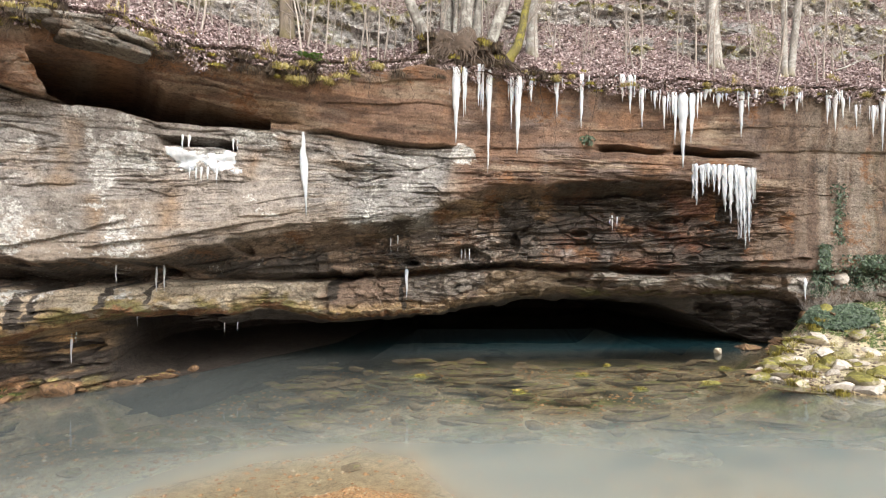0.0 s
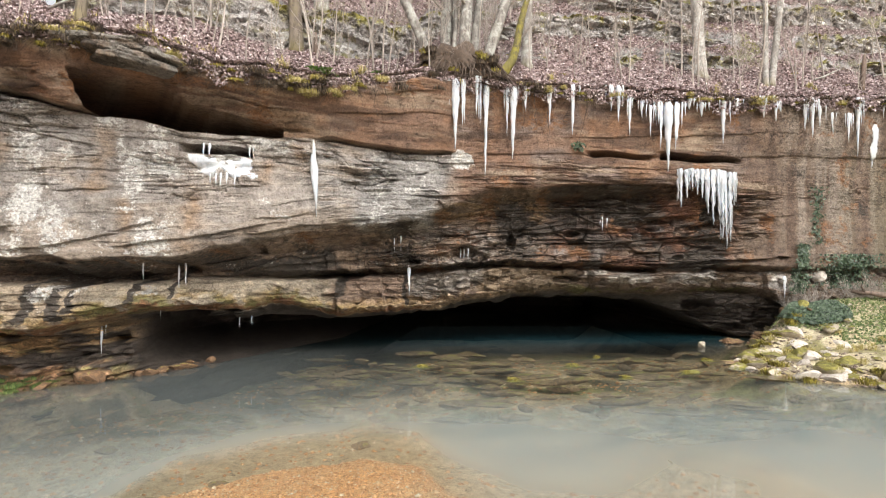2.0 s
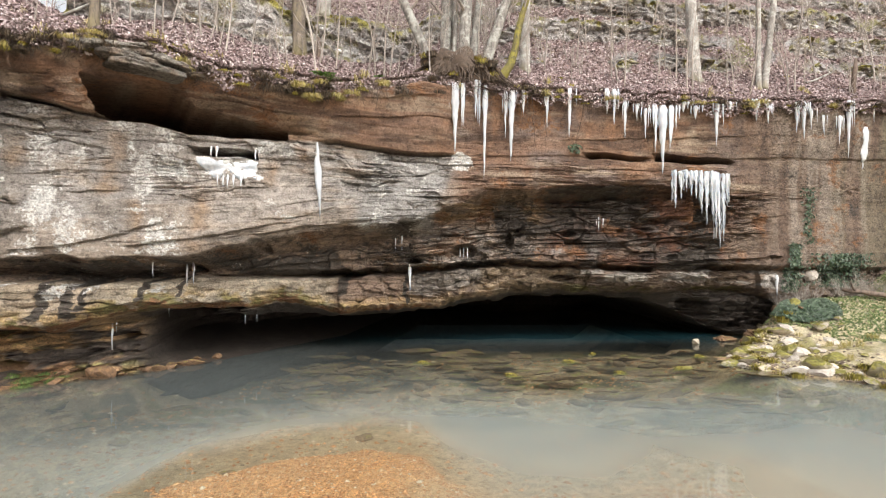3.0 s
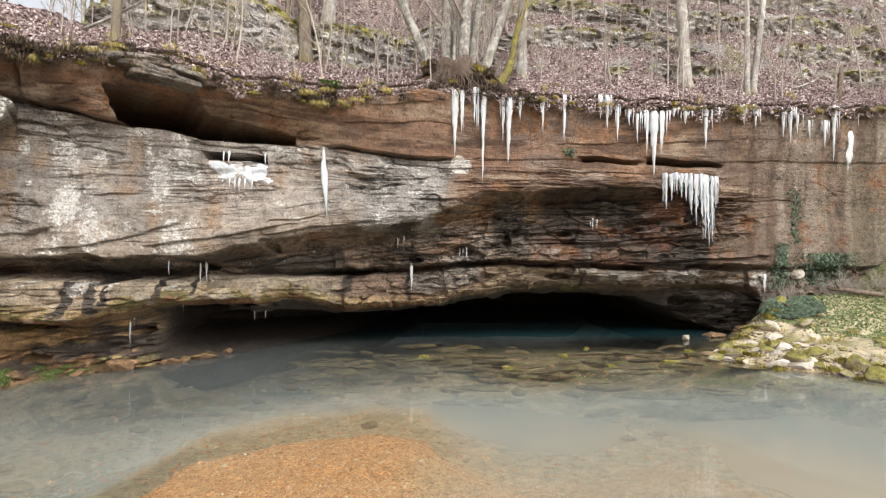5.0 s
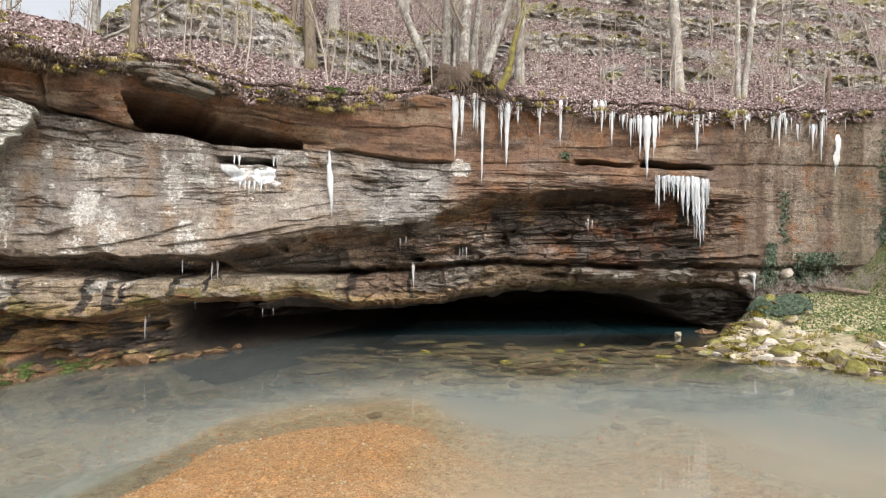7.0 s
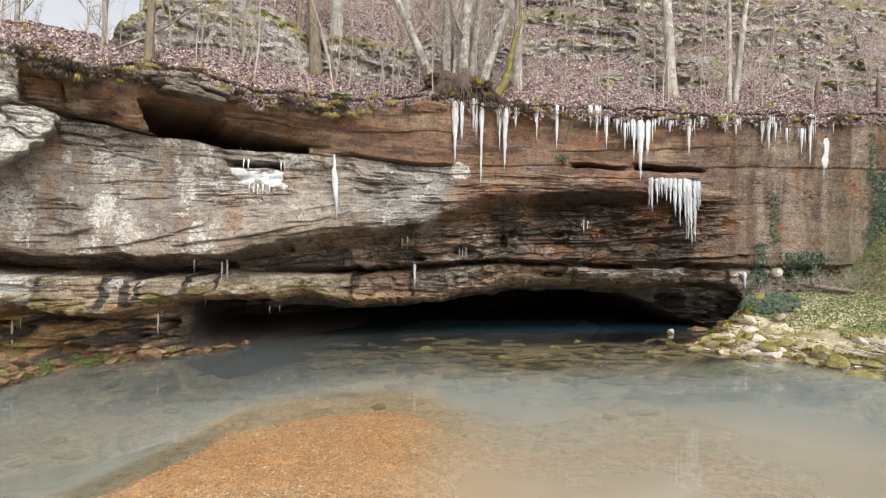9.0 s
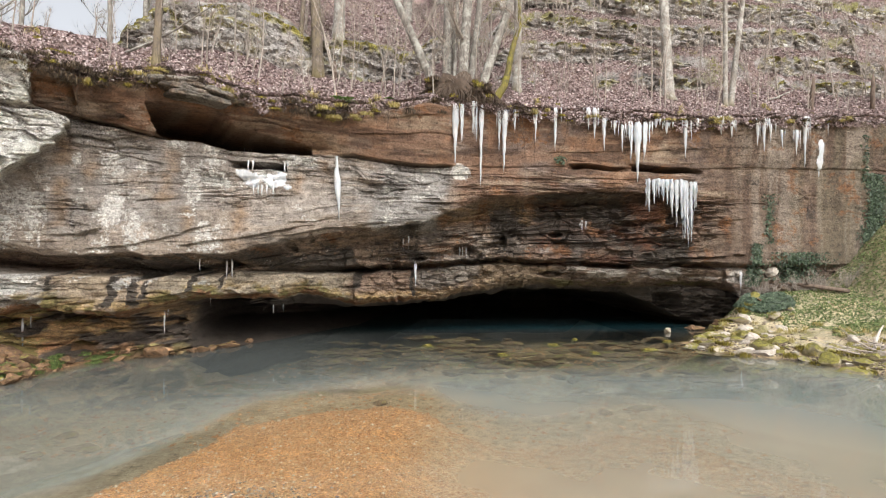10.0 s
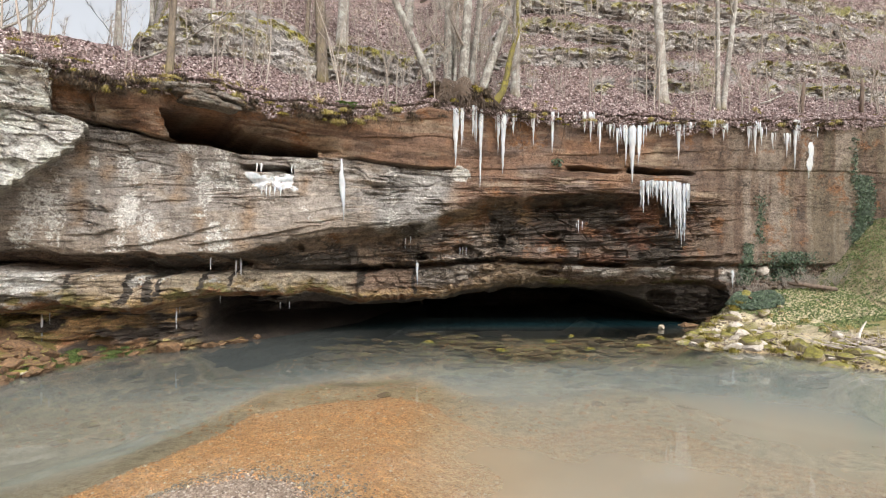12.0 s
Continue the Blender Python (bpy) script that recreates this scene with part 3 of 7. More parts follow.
    C = mix(C, tan, np.clip(upper * step(0.02, 0.35, lam + 0.25 * runs + 0.2 * thin), 0, 0.8))
    C = mix(C, np.array((0.30, 0.225, 0.195)), upper * step(0.05, 0.3, fbm(X * 0.9, Z * 1.1, 15, 3, 148)) * 0.6)
    C = mix(C, np.array((0.345, 0.175, 0.085)), upper * step(0.05, 0.3, fbm(X * 0.8, Z * 1.6, 16, 3, 149)) * 0.65)
    C = mix(C, np.array((0.46, 0.375, 0.31)), upper * step(0.18, 0.4, fbm(X * 2.4, Z * 0.35, 17, 3, 150)) * step(0.5, 2.5, X) * 0.6)
    C = mix(C, np.array((0.45, 0.33, 0.215)), upper * step(0.10, 0.35, fbm(X * 0.7, zw * 5.5, 28, 4, 164) + 0.1 * thin) * 0.75)
    C = mix(C, np.array((0.42, 0.20, 0.085)), upper * step(0.12, 0.35, fbm(X * 1.6, Z * 1.2, 29, 4, 165)) * 0.55)
    C = mix(C, np.array((0.12, 0.065, 0.038)), upper * step(0.15, 0.35, fbm(X * 1.1, zw * 4.5, 18, 4, 151)) * 0.7)
    C = mix(C, np.array((0.56, 0.43, 0.31)), above * nose * step(-0.5, 0.1, n2 + n1) * 0.85)
    C = mix(C, np.array((0.44, 0.28, 0.16)), above * band(-4.5, -2.4, 0.3, X) * step(-0.1, 0.25, lam + n1) * 0.7)
    # pale wall: warm grey with buff patches, tan and grey runs
    pw = wall * left
    C = mix(C, grey, pw * np.clip(0.9 + 0.4 * n1, 0, 1))
    C = mix(C, np.array((0.46, 0.36, 0.265)), pw * step(0.0, 0.35, n1 + 0.6 * n2 + 0.2 * mid) * 0.6)
    C = mix(C, np.array((0.50, 0.43, 0.365)), pw * band(-4.6, -2.6, 0.4, X) * band(2.6, 3.9, 0.2, Z) * 0.6)
    C = mix(C, np.array((0.29, 0.265, 0.24)), pw * step(0.1, 0.3, fbm(X * 1.7, Z * 0.6, 41, 4, 142) + 0.2 * n3) * 0.55)
    C = mix(C, np.array((0.33, 0.24, 0.16)), pw * (1 - step(0.15, 0.55, Z - belly_z + 0.25 * n1)) * 0.55)
    lichen = pw * (1 - step(-3.4, -1.6, X + 0.6 * n1)) * np.clip(0.32 + 0.42 * even + 0.30 * streak, 0.05, 0.50) * (1 - 0.35 * band(-4.4, -2.6, 0.3, X))
    for i, (x, w, z0, z1) in enumerate(TAN_RUNS):
        C = mix(C, np.array((0.42, 0.265, 0.14)), run(x, w, z0, z1, i) * (wall + 0.3 * above) * np.clip(0.55 + n2, 0.1, 0.8))
        lichen = lichen * (1 - 0.7 * run(x, w, z0, z1, i))
    for i, (x, w, z0, z1) in enumerate(WHITE_RUNS):
        lichen = np.maximum(lichen, run(x, w, z0, z1, i + 20) * np.clip(0.44 + 0.6 * even, 0.2, 0.56))
    frost = band(-5.2, -3.3, 0.3, X + 0.3 * n1) * band(3.42, 4.02, 0.10, Z + 0.12 * n2) * wall
    lichen = np.maximum(lichen, frost * np.clip(0.46 + 0.5 * even, 0, 0.57))
    lichen = np.maximum(lichen, band(-3.5, -2.75, 0.15, X) * band(3.95, 4.25, 0.06, Z) * 0.52)
    # grey crusted patch, and a small pale one beside it
    spot = band(-1.62, 0.0, 0.14, X + 0.15 * n2 - 0.25 * (Z - 3.4)) * band(2.6, 4.2, 0.12, Z + 0.1 * n2) * (1 - above)
    C = mix(C, np.array((0.36, 0.345, 0.325)), spot * 0.9)
    lichen = np.where(spot > 0.4, np.clip(0.33 + 0.4 * even, 0.18, 0.46), lichen)
    lichen = np.maximum(lichen, blot(0.42, 4.06, 0.34, 0.24) * 0.56)
    # stained recess: rust, grey-violet faces, black wet blotches
    C = mix(C, np.array((0.30, 0.20, 0.125)), below * (1 - right) * step(0.0, 0.3, n2 + 0.4 * mid) * 0.6)
    C = mix(C, np.array((0.185, 0.125, 0.085)), below * (1 - step(-4.2, -3.0, X)) * step(-0.5, 0.0, n2 + 0.4 * small) * 0.8)
    C = mix(C, np.array((0.40, 0.26, 0.115)), band(-0.3, 3.6, 0.4, X) * below * band(2.85, 3.4, 0.1, Z) * step(-0.1, 0.2, lam + n2) * 0.75)
    C = mix(C, np.array((0.335, 0.29, 0.25)), band(-0.6, 2.4, 0.3, X) * below * band(1.85, 2.75, 0.1, Z) * step(-0.25, 0.1, n2 + 0.3 * small) * 0.8)
    C = mix(C, rust, band(2.4, 6.9, 0.3, X + 0.5 * n1) * below * np.clip(0.75 + n2 * 1.2, 0, 0.95))
    C = mix(C, dark, band(2.4, 6.7, 0.4, X + n1) * below * step(0.02, 0.25, fbm(X * 1.8, Z * 2.5, 8, 3, 56)) * 0.8)
    for x, z, rx, rz in ((3.4, 2.15, 0.32, 0.14), (3.6, 2.35, 0.12, 0.1), (2.75, 2.2, 0.2, 0.1), (5.0, 2.75, 0.2, 0.12), (4.6, 2.6, 0.12, 0.08), (6.25, 1.98, 0.5, 0.12)):
        C = mix(C, np.array((0.38, 0.33, 0.30)), blot(x, z, rx, rz) * 0.85)
    # the wall past the recess: brown-pink with pale and dark runs
    C = mix(C, np.array((0.235, 0.155, 0.103)), right * 0.85)
    C = mix(C, np.array((0.38, 0.305, 0.235)), right * np.clip(runs * 3.2, 0, 0.9) * step(7.6, 8.8, X))
    C = mix(C, np.array((0.165, 0.10, 0.062)), right * step(0.06, 0.26, -runs + 0.2 * lam) * 0.85)
    C = mix(C, np.array((0.24, 0.205, 0.12)), right * step(9.3, 11, X + n1) * step(-0.1, 0.3, fbm(X * 2.0, Z * 0.5, 27, 3, 163)) * 0.5)
    # buttress: chalky green-white, its upper face grey
    C = mix(C, np.array((0.82, 0.84, 0.76)), but * 0.95)
    C = mix(C, np.array((0.30, 0.29, 0.27)), but * step(4.45, 4.75, Z + 0.3 * n1) * step(-0.2, 0.2, n2) * 0.65)
    C = mix(C, np.array((0.30, 0.235, 0.12)), but * step(0.2, 0.4, n2 + 0.4 * knob) * 0.5)
    lichen = np.where(but > 0.5, np.clip(0.54 + 0.6 * even - 0.12 * step(4.45, 4.75, Z), 0.3, 0.7), lichen)
    # crusts, stains, rust
    stain = np.clip(0.20 + 0.5 * fbm(X * 1.7, Z * 1.2, 19, 4, 152), 0, 0.56) * (1 - 0.3 * above) * (1 - 0.45 * pw)
    stain = np.where(but > 0.5, 0.14 + 0.3 * np.clip(n1, 0, 1), stain)
    stain = np.maximum(stain, recess * np.clip(0.44 + 0.5 * n1, 0.25, 0.62))
    stain = np.maximum(stain, below * (1 - right) * np.clip(0.34 + 0.5 * fbm(X * 1.1, Z * 1.6, 23, 3, 159), 0.1, 0.58))
    wet = 0
    for i, (x, w, z0, z1) in enumerate(WET_RUNS):
        wet = np.maximum(wet, run(x, w, z0, z1, i + 40))
    # the bench: straw-coloured stone with ochre and green lower edges and dark wet runs
    bx = X + 0.4 * n1
    C = mix(C, np.array((0.50, 0.46, 0.40)), bench * (1 - step(-7.1, -6.7, bx)) * 0.9)
    C = mix(C, np.array((0.47, 0.37, 0.25)), bench * band(-6.9, -5.5, 0.2, bx) * 0.9)
    C = mix(C, straw, bench * band(-5.55, -2.3, 0.15, bx) * np.clip(0.9 + 0.5 * n2, 0, 1))
    C = mix(C, np.array((0.30, 0.20, 0.135)), bench * band(-2.2, -0.7, 0.15, bx) * 0.9)
    C = mix(C, np.array((0.30, 0.265, 0.225)), bench * band(-0.7, 1.0, 0.15, bx) * step(0.2, 0.35, Z - lip_z) * 0.85)
    C = mix(C, np.array((0.34, 0.245, 0.145)), bench * band(1.0, 2.9, 0.2, bx) * 0.85)
    C = mix(C, np.array((0.44, 0.40, 0.34)), bench * band(3.0, 4.9, 0.15, bx) * step(0.18, 0.26, Z - lip_z) * step(-0.2, 0.1, n2) * 0.9)
    C = mix(C, np.array((0.52, 0.48, 0.43)), bench * band(5.5, 8.4, 0.2, bx) * step(0.16, 0.24, Z - lip_z) * step(-0.3, 0.1, n2) * 0.9)
    edge_low = Z - lip_z + 0.16 * n2
    C = mix(C, np.array((0.50, 0.32, 0.10)), bench * (1 - step(-1.8, 1.6, X)) * (1 - step(0.16, 0.40, edge_low)) * step(-0.2, 0.1, n2 + n3) * 0.9)
    C = mix(C, np.array((0.46, 0.33, 0.20)), bench * band(-1.9, 1.8, 0.4, X) * (1 - step(0.14, 0.26, edge_low)) * step(-0.1, 0.15, n3 + 0.5 * chip) * 0.8)
    C = mix(C, moss_c * 1.2, bench * (1 - step(-2.6, -1.6, X)) * (1 - step(0.06, 0.30, edge_low - 0.2 * n3)) * step(-0.05, 0.15, n1 + n3) * 0.85)
    C = mix(C, moss_c * 1.1, bench * band(3.0, 7.6, 0.3, X) * (1 - step(0.10, 0.20, edge_low)) * step(-0.2, 0.15, n1 + n3) * 0.85)
    crust = bench * (1 - step(-2.6, -1.9, X)) * step(0.10, 0.3, Z - lip_z + 0.2 * n2) * np.clip(0.28 + 0.5 * even + 0.20 * (1 - step(-7.1, -6.6, X)), 0, 0.56)
    stain = np.maximum(stain * (1 - 0.4 * bench), wet * 0.66)
    rusty = np.clip(0.28 + 0.6 * fbm(X * 1.5, Z * 2.2, 24, 3, 161), 0, 0.58) * np.maximum(upper * 0.8, band(2.3, 7.0, 0.4, X) * below)
    rusty = np.maximum(rusty, bench * (1 - step(-1.0, 2.0, X)) * np.clip(0.52 - 1.3 * edge_low, 0, 0.55))
    rusty = np.maximum(rusty, below * np.clip(0.22 + 0.5 * fbm(X * 1.8, Z * 2.4, 25, 3, 162), 0, 0.48))
    # the damp foot: rusty, ochre and mossy beds at the near end; cave and undercut shade painted in as dark brown
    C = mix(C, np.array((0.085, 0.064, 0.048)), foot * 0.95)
    nf = foot * (1 - step(-5.9, -5.2, X))
    C = mix(C, np.array((0.58, 0.35, 0.13)), nf * step(-0.25, 0.1, n2 + 0.3 * chip) * 0.9)
    C = mix(C, np.array((0.58, 0.29, 0.14)), nf * (1 - step(0.25, 0.5, Z + 0.2 * n1)) * step(-0.2, 0.1, n2) * 0.7)
    C = mix(C, np.array((0.42, 0.36, 0.10)), nf * step(0.0, 0.25, n1 + 0.6 * n3) * 0.75)
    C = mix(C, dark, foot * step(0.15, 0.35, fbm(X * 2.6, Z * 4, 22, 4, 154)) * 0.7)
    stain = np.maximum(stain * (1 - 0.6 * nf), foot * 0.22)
    C = mix(C, moss_c * 1.15, step(-0.30, 0.0, Z - top) * (1 - step(-4.4, -3.2, X)) * step(0.0, 0.3, n2) * 0.7)
    tone = 1 + 0.20 * chip * flaky + 0.20 * big * coarse + 0.16 * mid * (0.2 + coarse) + 0.06 * thin + 0.22 * n3 + 0.14 * lam
    C = C * np.clip(tone, 0.5, 1.5)[..., None]
    wetness = np.clip(1 - 0.8 * wet - 0.55 * band(2, 7, 0.8, X) * below - 0.3 * foot, 0, 1)
    C = (C + (C.mean(-1, keepdims=True) - C) * 0.20) * (0.86 + 0.06 * pw + 0.22 * below * (1 - step(1.8, 3.0, X)) + 0.14 * bench * (1 - step(0, 2, X)) + 0.5 * nf)[..., None]
    pale_face = below * (1 - step(1.5, 2.6, X)) * np.clip(0.2 + 0.6 * even, 0, 0.40)
    broken_up = np.clip(0.12 + 0.3 * upper + 0.75 * (0.25 + 0.75 * broken) * wall * left + 0.75 * below * (1 - right) + 0.5 * bench + 0.6 * but + 0.5 * foot + 0.35 * right, 0, 1) * (1 - 0.6 * smooth * (1 - right))
    cover = np.stack([np.maximum(np.maximum(lichen, crust), pale_face), stain, rusty, broken_up], -1)
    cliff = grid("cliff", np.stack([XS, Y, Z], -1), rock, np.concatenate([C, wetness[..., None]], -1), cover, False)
    return tagged(cliff, "layered red and grey sandstone bluff over a cave mouth", "cliff", kind="structure"), xs, Y, Z


cliff, face_x, face_Y, face_Z = build_cliff()


def face_y(x, z):
    """Depth of the face at x and height z."""
    c = int(np.clip(np.searchsorted(face_x, x), 0, len(face_x) - 1))
    r = int(np.clip(np.searchsorted(face_Z[:, c], z), 0, face_Z.shape[0] - 1))
    return float(face_Y[r, c])


def rock_block(name, label, size, matrix, seed, colour, rough=0.10, crust=0.1):
    """A block of the same stone that stands free of the face, with broken beds."""
    bm = bmesh.new()
    bmesh.ops.create_cube(bm, size=1.0)
    bmesh.ops.subdivide_edges(bm, edges=bm.edges[:], cuts=34, use_grid_fill=True)
    for v in bm.verts:
        p = Vector((v.co.x * size[0], v.co.y * size[1], v.co.z * size[2]))
        # round the box, then break it along its beds
        q = v.co * 2
        r = max(abs(q.x), abs(q.y), abs(q.z)) / max((abs(q.x) ** 5 + abs(q.y) ** 5 + abs(q.z) ** 5) ** 0.2, 1e-6)
        p *= r
        shelf = math.floor(p.z * 7 + 0.4 * noise.noise(p * 1.5 + Vector((seed, 0, 0))))
        out = 0.55 * noise.noise(Vector((p.x * 1.8, p.y * 1.8, shelf * 2.7 + seed))) + 0.5 * noise.fractal(p * 3 + Vector((0, seed, 0)), 0.7, 2.0, 5)
        near = noise.voronoi(Vector((p.x * 1.7, p.y * 1.7, p.z * 2.6)) + Vector((seed * 3.1, 0, 0)))[0]
        out += 0.9 * min(near[1] - near[0], 0.45) - 0.3
        d = Vector((p.x / size[0], p.y / size[1], p.z / size[2] * 0.3))
        v.co = p + d.normalized() * out * rough * 2
    me = bpy.data.meshes.new(name)
    bm.to_mesh(me)
    bm.free()
    n = len(me.vertices)
    co = np.empty(n * 3, np.float32)
    me.vertices.foreach_get("co", co)
    co = co.reshape(n, 3)
    a, b = fbm(co[:, 0] * 2, co[:, 1] * 2, co[:, 2] * 6, 4, seed), fbm(co[:, 0] * 3, co[:, 1] * 3, co[:, 2] * 3, 4, seed + 9)
    C = mix(np.broadcast_to(np.array(colour), (n, 3)).copy(), np.array((0.09, 0.065, 0.05)), step(0.0 + crust * 0.4, 0.3 + crust * 0.4, a) * 0.7)
    C = mix(C, np.array((0.33, 0.24, 0.17)), step(0.1, 0.3, b) * (0.6 - crust * 0.8))
    for key, values in (("tint", C), ("cover", np.stack([np.clip(crust + 0.4 * b, 0, max(crust * 1.25, 0.4)), np.clip(0.3 + 0.5 * a, 0, 0.6), 0 * a], -1))):
        layer = me.color_attributes.new(key, "FLOAT_COLOR", "POINT")
        rgba = np.ones((n, 4), np.float32)
        rgba[:, :3] = values
        layer.data.foreach_set("color", rgba.reshape(-1))
    me.materials.append(rock)
    me.shade_smooth()
    ob = tagged(new(name, me), label, "rock", kind="structure")
    ob.matrix_basis = matrix
    return ob


# slabs stacked below the rim over the open end of the alcove
for i, (x, y, z, w, d, h, turn, tone) in enumerate(((-4.95, 7.72, 5.30, 0.62, 0.6, 0.10, 30, 0.34), (-4.80, 7.76, 5.20, 0.72, 0.6, 0.11, 34, 0.30), (-4.86, 7.74, 5.09, 0.95, 0.7, 0.12, 33, 0.26), (-4.66, 7.86, 4.99, 1.10, 0.7, 0.12, 36, 0.24), (-4.35, 8.02, 5.12, 0.55, 0.6, 0.12, 38, 0.30), (-5.30, 7.45, 5.22, 0.6, 0.6, 0.14, 26, 0.27))):
    rock_block("rock_slab", "thin grey slab of broken sandstone under the rim", (w, d, h), pose(x, y, z, 3 - 2 * i % 5, (-4, 3, 5, 4, 9, -3)[i], turn), 5 + i, (tone, tone * 0.92, tone * 0.80), 0.045, 0.16)


# ---- the hill above ----
BANDS = [(1.75, 0.5, 6), (2.7, 0.62, 2), (3.7, 0.72, 3), (4.9, 0.8, 4), (6.2, 0.85, 5)]


def crag_h(x):
    """Height of the mossy outcrop behind the leafy shelf."""
    return 1.45 * step(-8.2, -6.8, x) * (1 - step(-0.5, 2.0, x)) * (0.8 + 0.25 * vnoise(x * 0.9, 0, 0, 60))


def band_h(x, height, seed):
    """Height of a ledge of bare stone across the steep side; it comes and goes."""
    return height * step(-0.55, 0.1, vnoise(x * 0.33, seed * 3.1, 0, 61) + 0.3 * vnoise(x * 1.3, seed, 0, 62)) * step(0.5, 2.5, x)


def wander(x, seed):
    return 0.45 * vnoise(x * 0.35, seed * 1.7, 0, 57) + 0.12 * vnoise(x * 1.7, seed, 0, 58)


def hill_z(x, y):
    """Height of the wooded hill behind the rim."""
    d = np.maximum(y - rim_y(x), 0)
    right, left = step(-1.5, 3.0, x), 1 - step(-6.3, -4.7, x + 0.45 * d)
    base = rim_z(x)
    steep = base + 0.10 + 0.66 * d
    for at, height, seed in BANDS:
        k = d + wander(x, seed)
        steep = steep + band_h(x, height, seed) * step(at + 0.02, at + 0.3, k) + (height * 0.8 - band_h(x, height, seed)) * step(at - 0.5, at + 0.8, k)
    # a leafy shelf that climbs to a mossy outcrop
    shelf = base + 0.1 + 0.42 * np.minimum(d, 4.5) + 0.62 * np.maximum(d - 4.5, 0)
    shelf = shelf + crag_h(x) * step(3.95, 4.3, d + wander(x, 9) * 0.6)
    # a low rounded shoulder at the end of the bluff
    low = base + 0.95 * (1 - np.exp(-d / 0.8)) - 0.06 * np.maximum(d - 2, 0)
    z = shelf + (steep - shelf) * right
    z = z + (low - z) * left
    z = z + 0.12 * fbm(x * 0.9, y * 0.9, 0, 4, 63) * step(0, 0.6, d) + 0.04 * fbm(x * 4, y * 4, 0, 3, 64)
    far = step(14, 40, d)
    return z * (1 - far) + (z * 0.25 + 1.5 + (10 + 12 * right) * (1 - left)) * far


def build_hill():
    xs = np.concatenate([np.arange(-60, -10, 1.0), np.arange(-10, 18, 0.06), np.arange(18, 26, 0.15), np.arange(26, 62, 1.0)])
    ds = np.concatenate([np.arange(-0.10, 9, 0.055), np.arange(9, 22, 0.4), np.arange(22, 70, 3.0)])
    X, D = np.meshgrid(xs, ds)
    Y = rim_y(X) + D
    Z = hill_z(X, Y)
    Z = np.where(D < 0.0, rim_z(X) - 0.12 + 0.03 * vnoise(X * 6, D * 6, 0, 66), Z)
    Y = np.where(D < 0.0, Y + 0.1 * vnoise(X * 2.3, 0, 0, 67), Y)
    gz = np.gradient(Z, axis=0) / np.maximum(np.gradient(D, axis=0), 1e-3)
    n1, n2 = fbm(X * 0.8, Y * 0.8, 1, 4, 71), fbm(X * 3, Y * 3, 2, 4, 72)
    leaf, stone, moss_c = np.array((0.26, 0.185, 0.165)), np.array((0.31, 0.30, 0.29)), np.array((0.19, 0.18, 0.03))
    C = np.broadcast_to(leaf, X.shape + (3,)).copy()
    C = mix(C, np.array((0.36, 0.275, 0.255)), np.clip(0.5 + n2, 0, 1) * 0.6)
    bare = step(1.2, 1.5, gz + 0.5 * n1 + 0.3 * n2) * step(0.8, 1.6, D)
    C = mix(C, stone * 1.0, bare * 0.9)
    C = mix(C, stone * 0.35, bare * step(0.05, 0.2, fbm(X * 1.2, Z * 7, 0, 4, 73)) * 0.8)
    C = mix(C, np.array((0.42, 0.41, 0.40)), bare * step(0.1, 0.25, fbm(X * 1.6, Z * 3, 4, 4, 74)) * 0.7)
    C = mix(C, moss_c, step(0.12, 0.3, n1 + 0.8 * n2) * step(0.5, 0.9, gz) * step(1.5, 2.5, D) * 0.75)
    C = mix(C, np.array((0.09, 0.06, 0.04)), (1 - step(0.0, 0.22, D + 0.08 * n2)) * 0.8)
    hill = grid("hill_ground", np.stack([X, Y, Z], -1), soil, C)
    return tagged(hill, "steep leaf-covered hillside with mossy ledges above the bluff", "ground", kind="structure")


hill = build_hill()


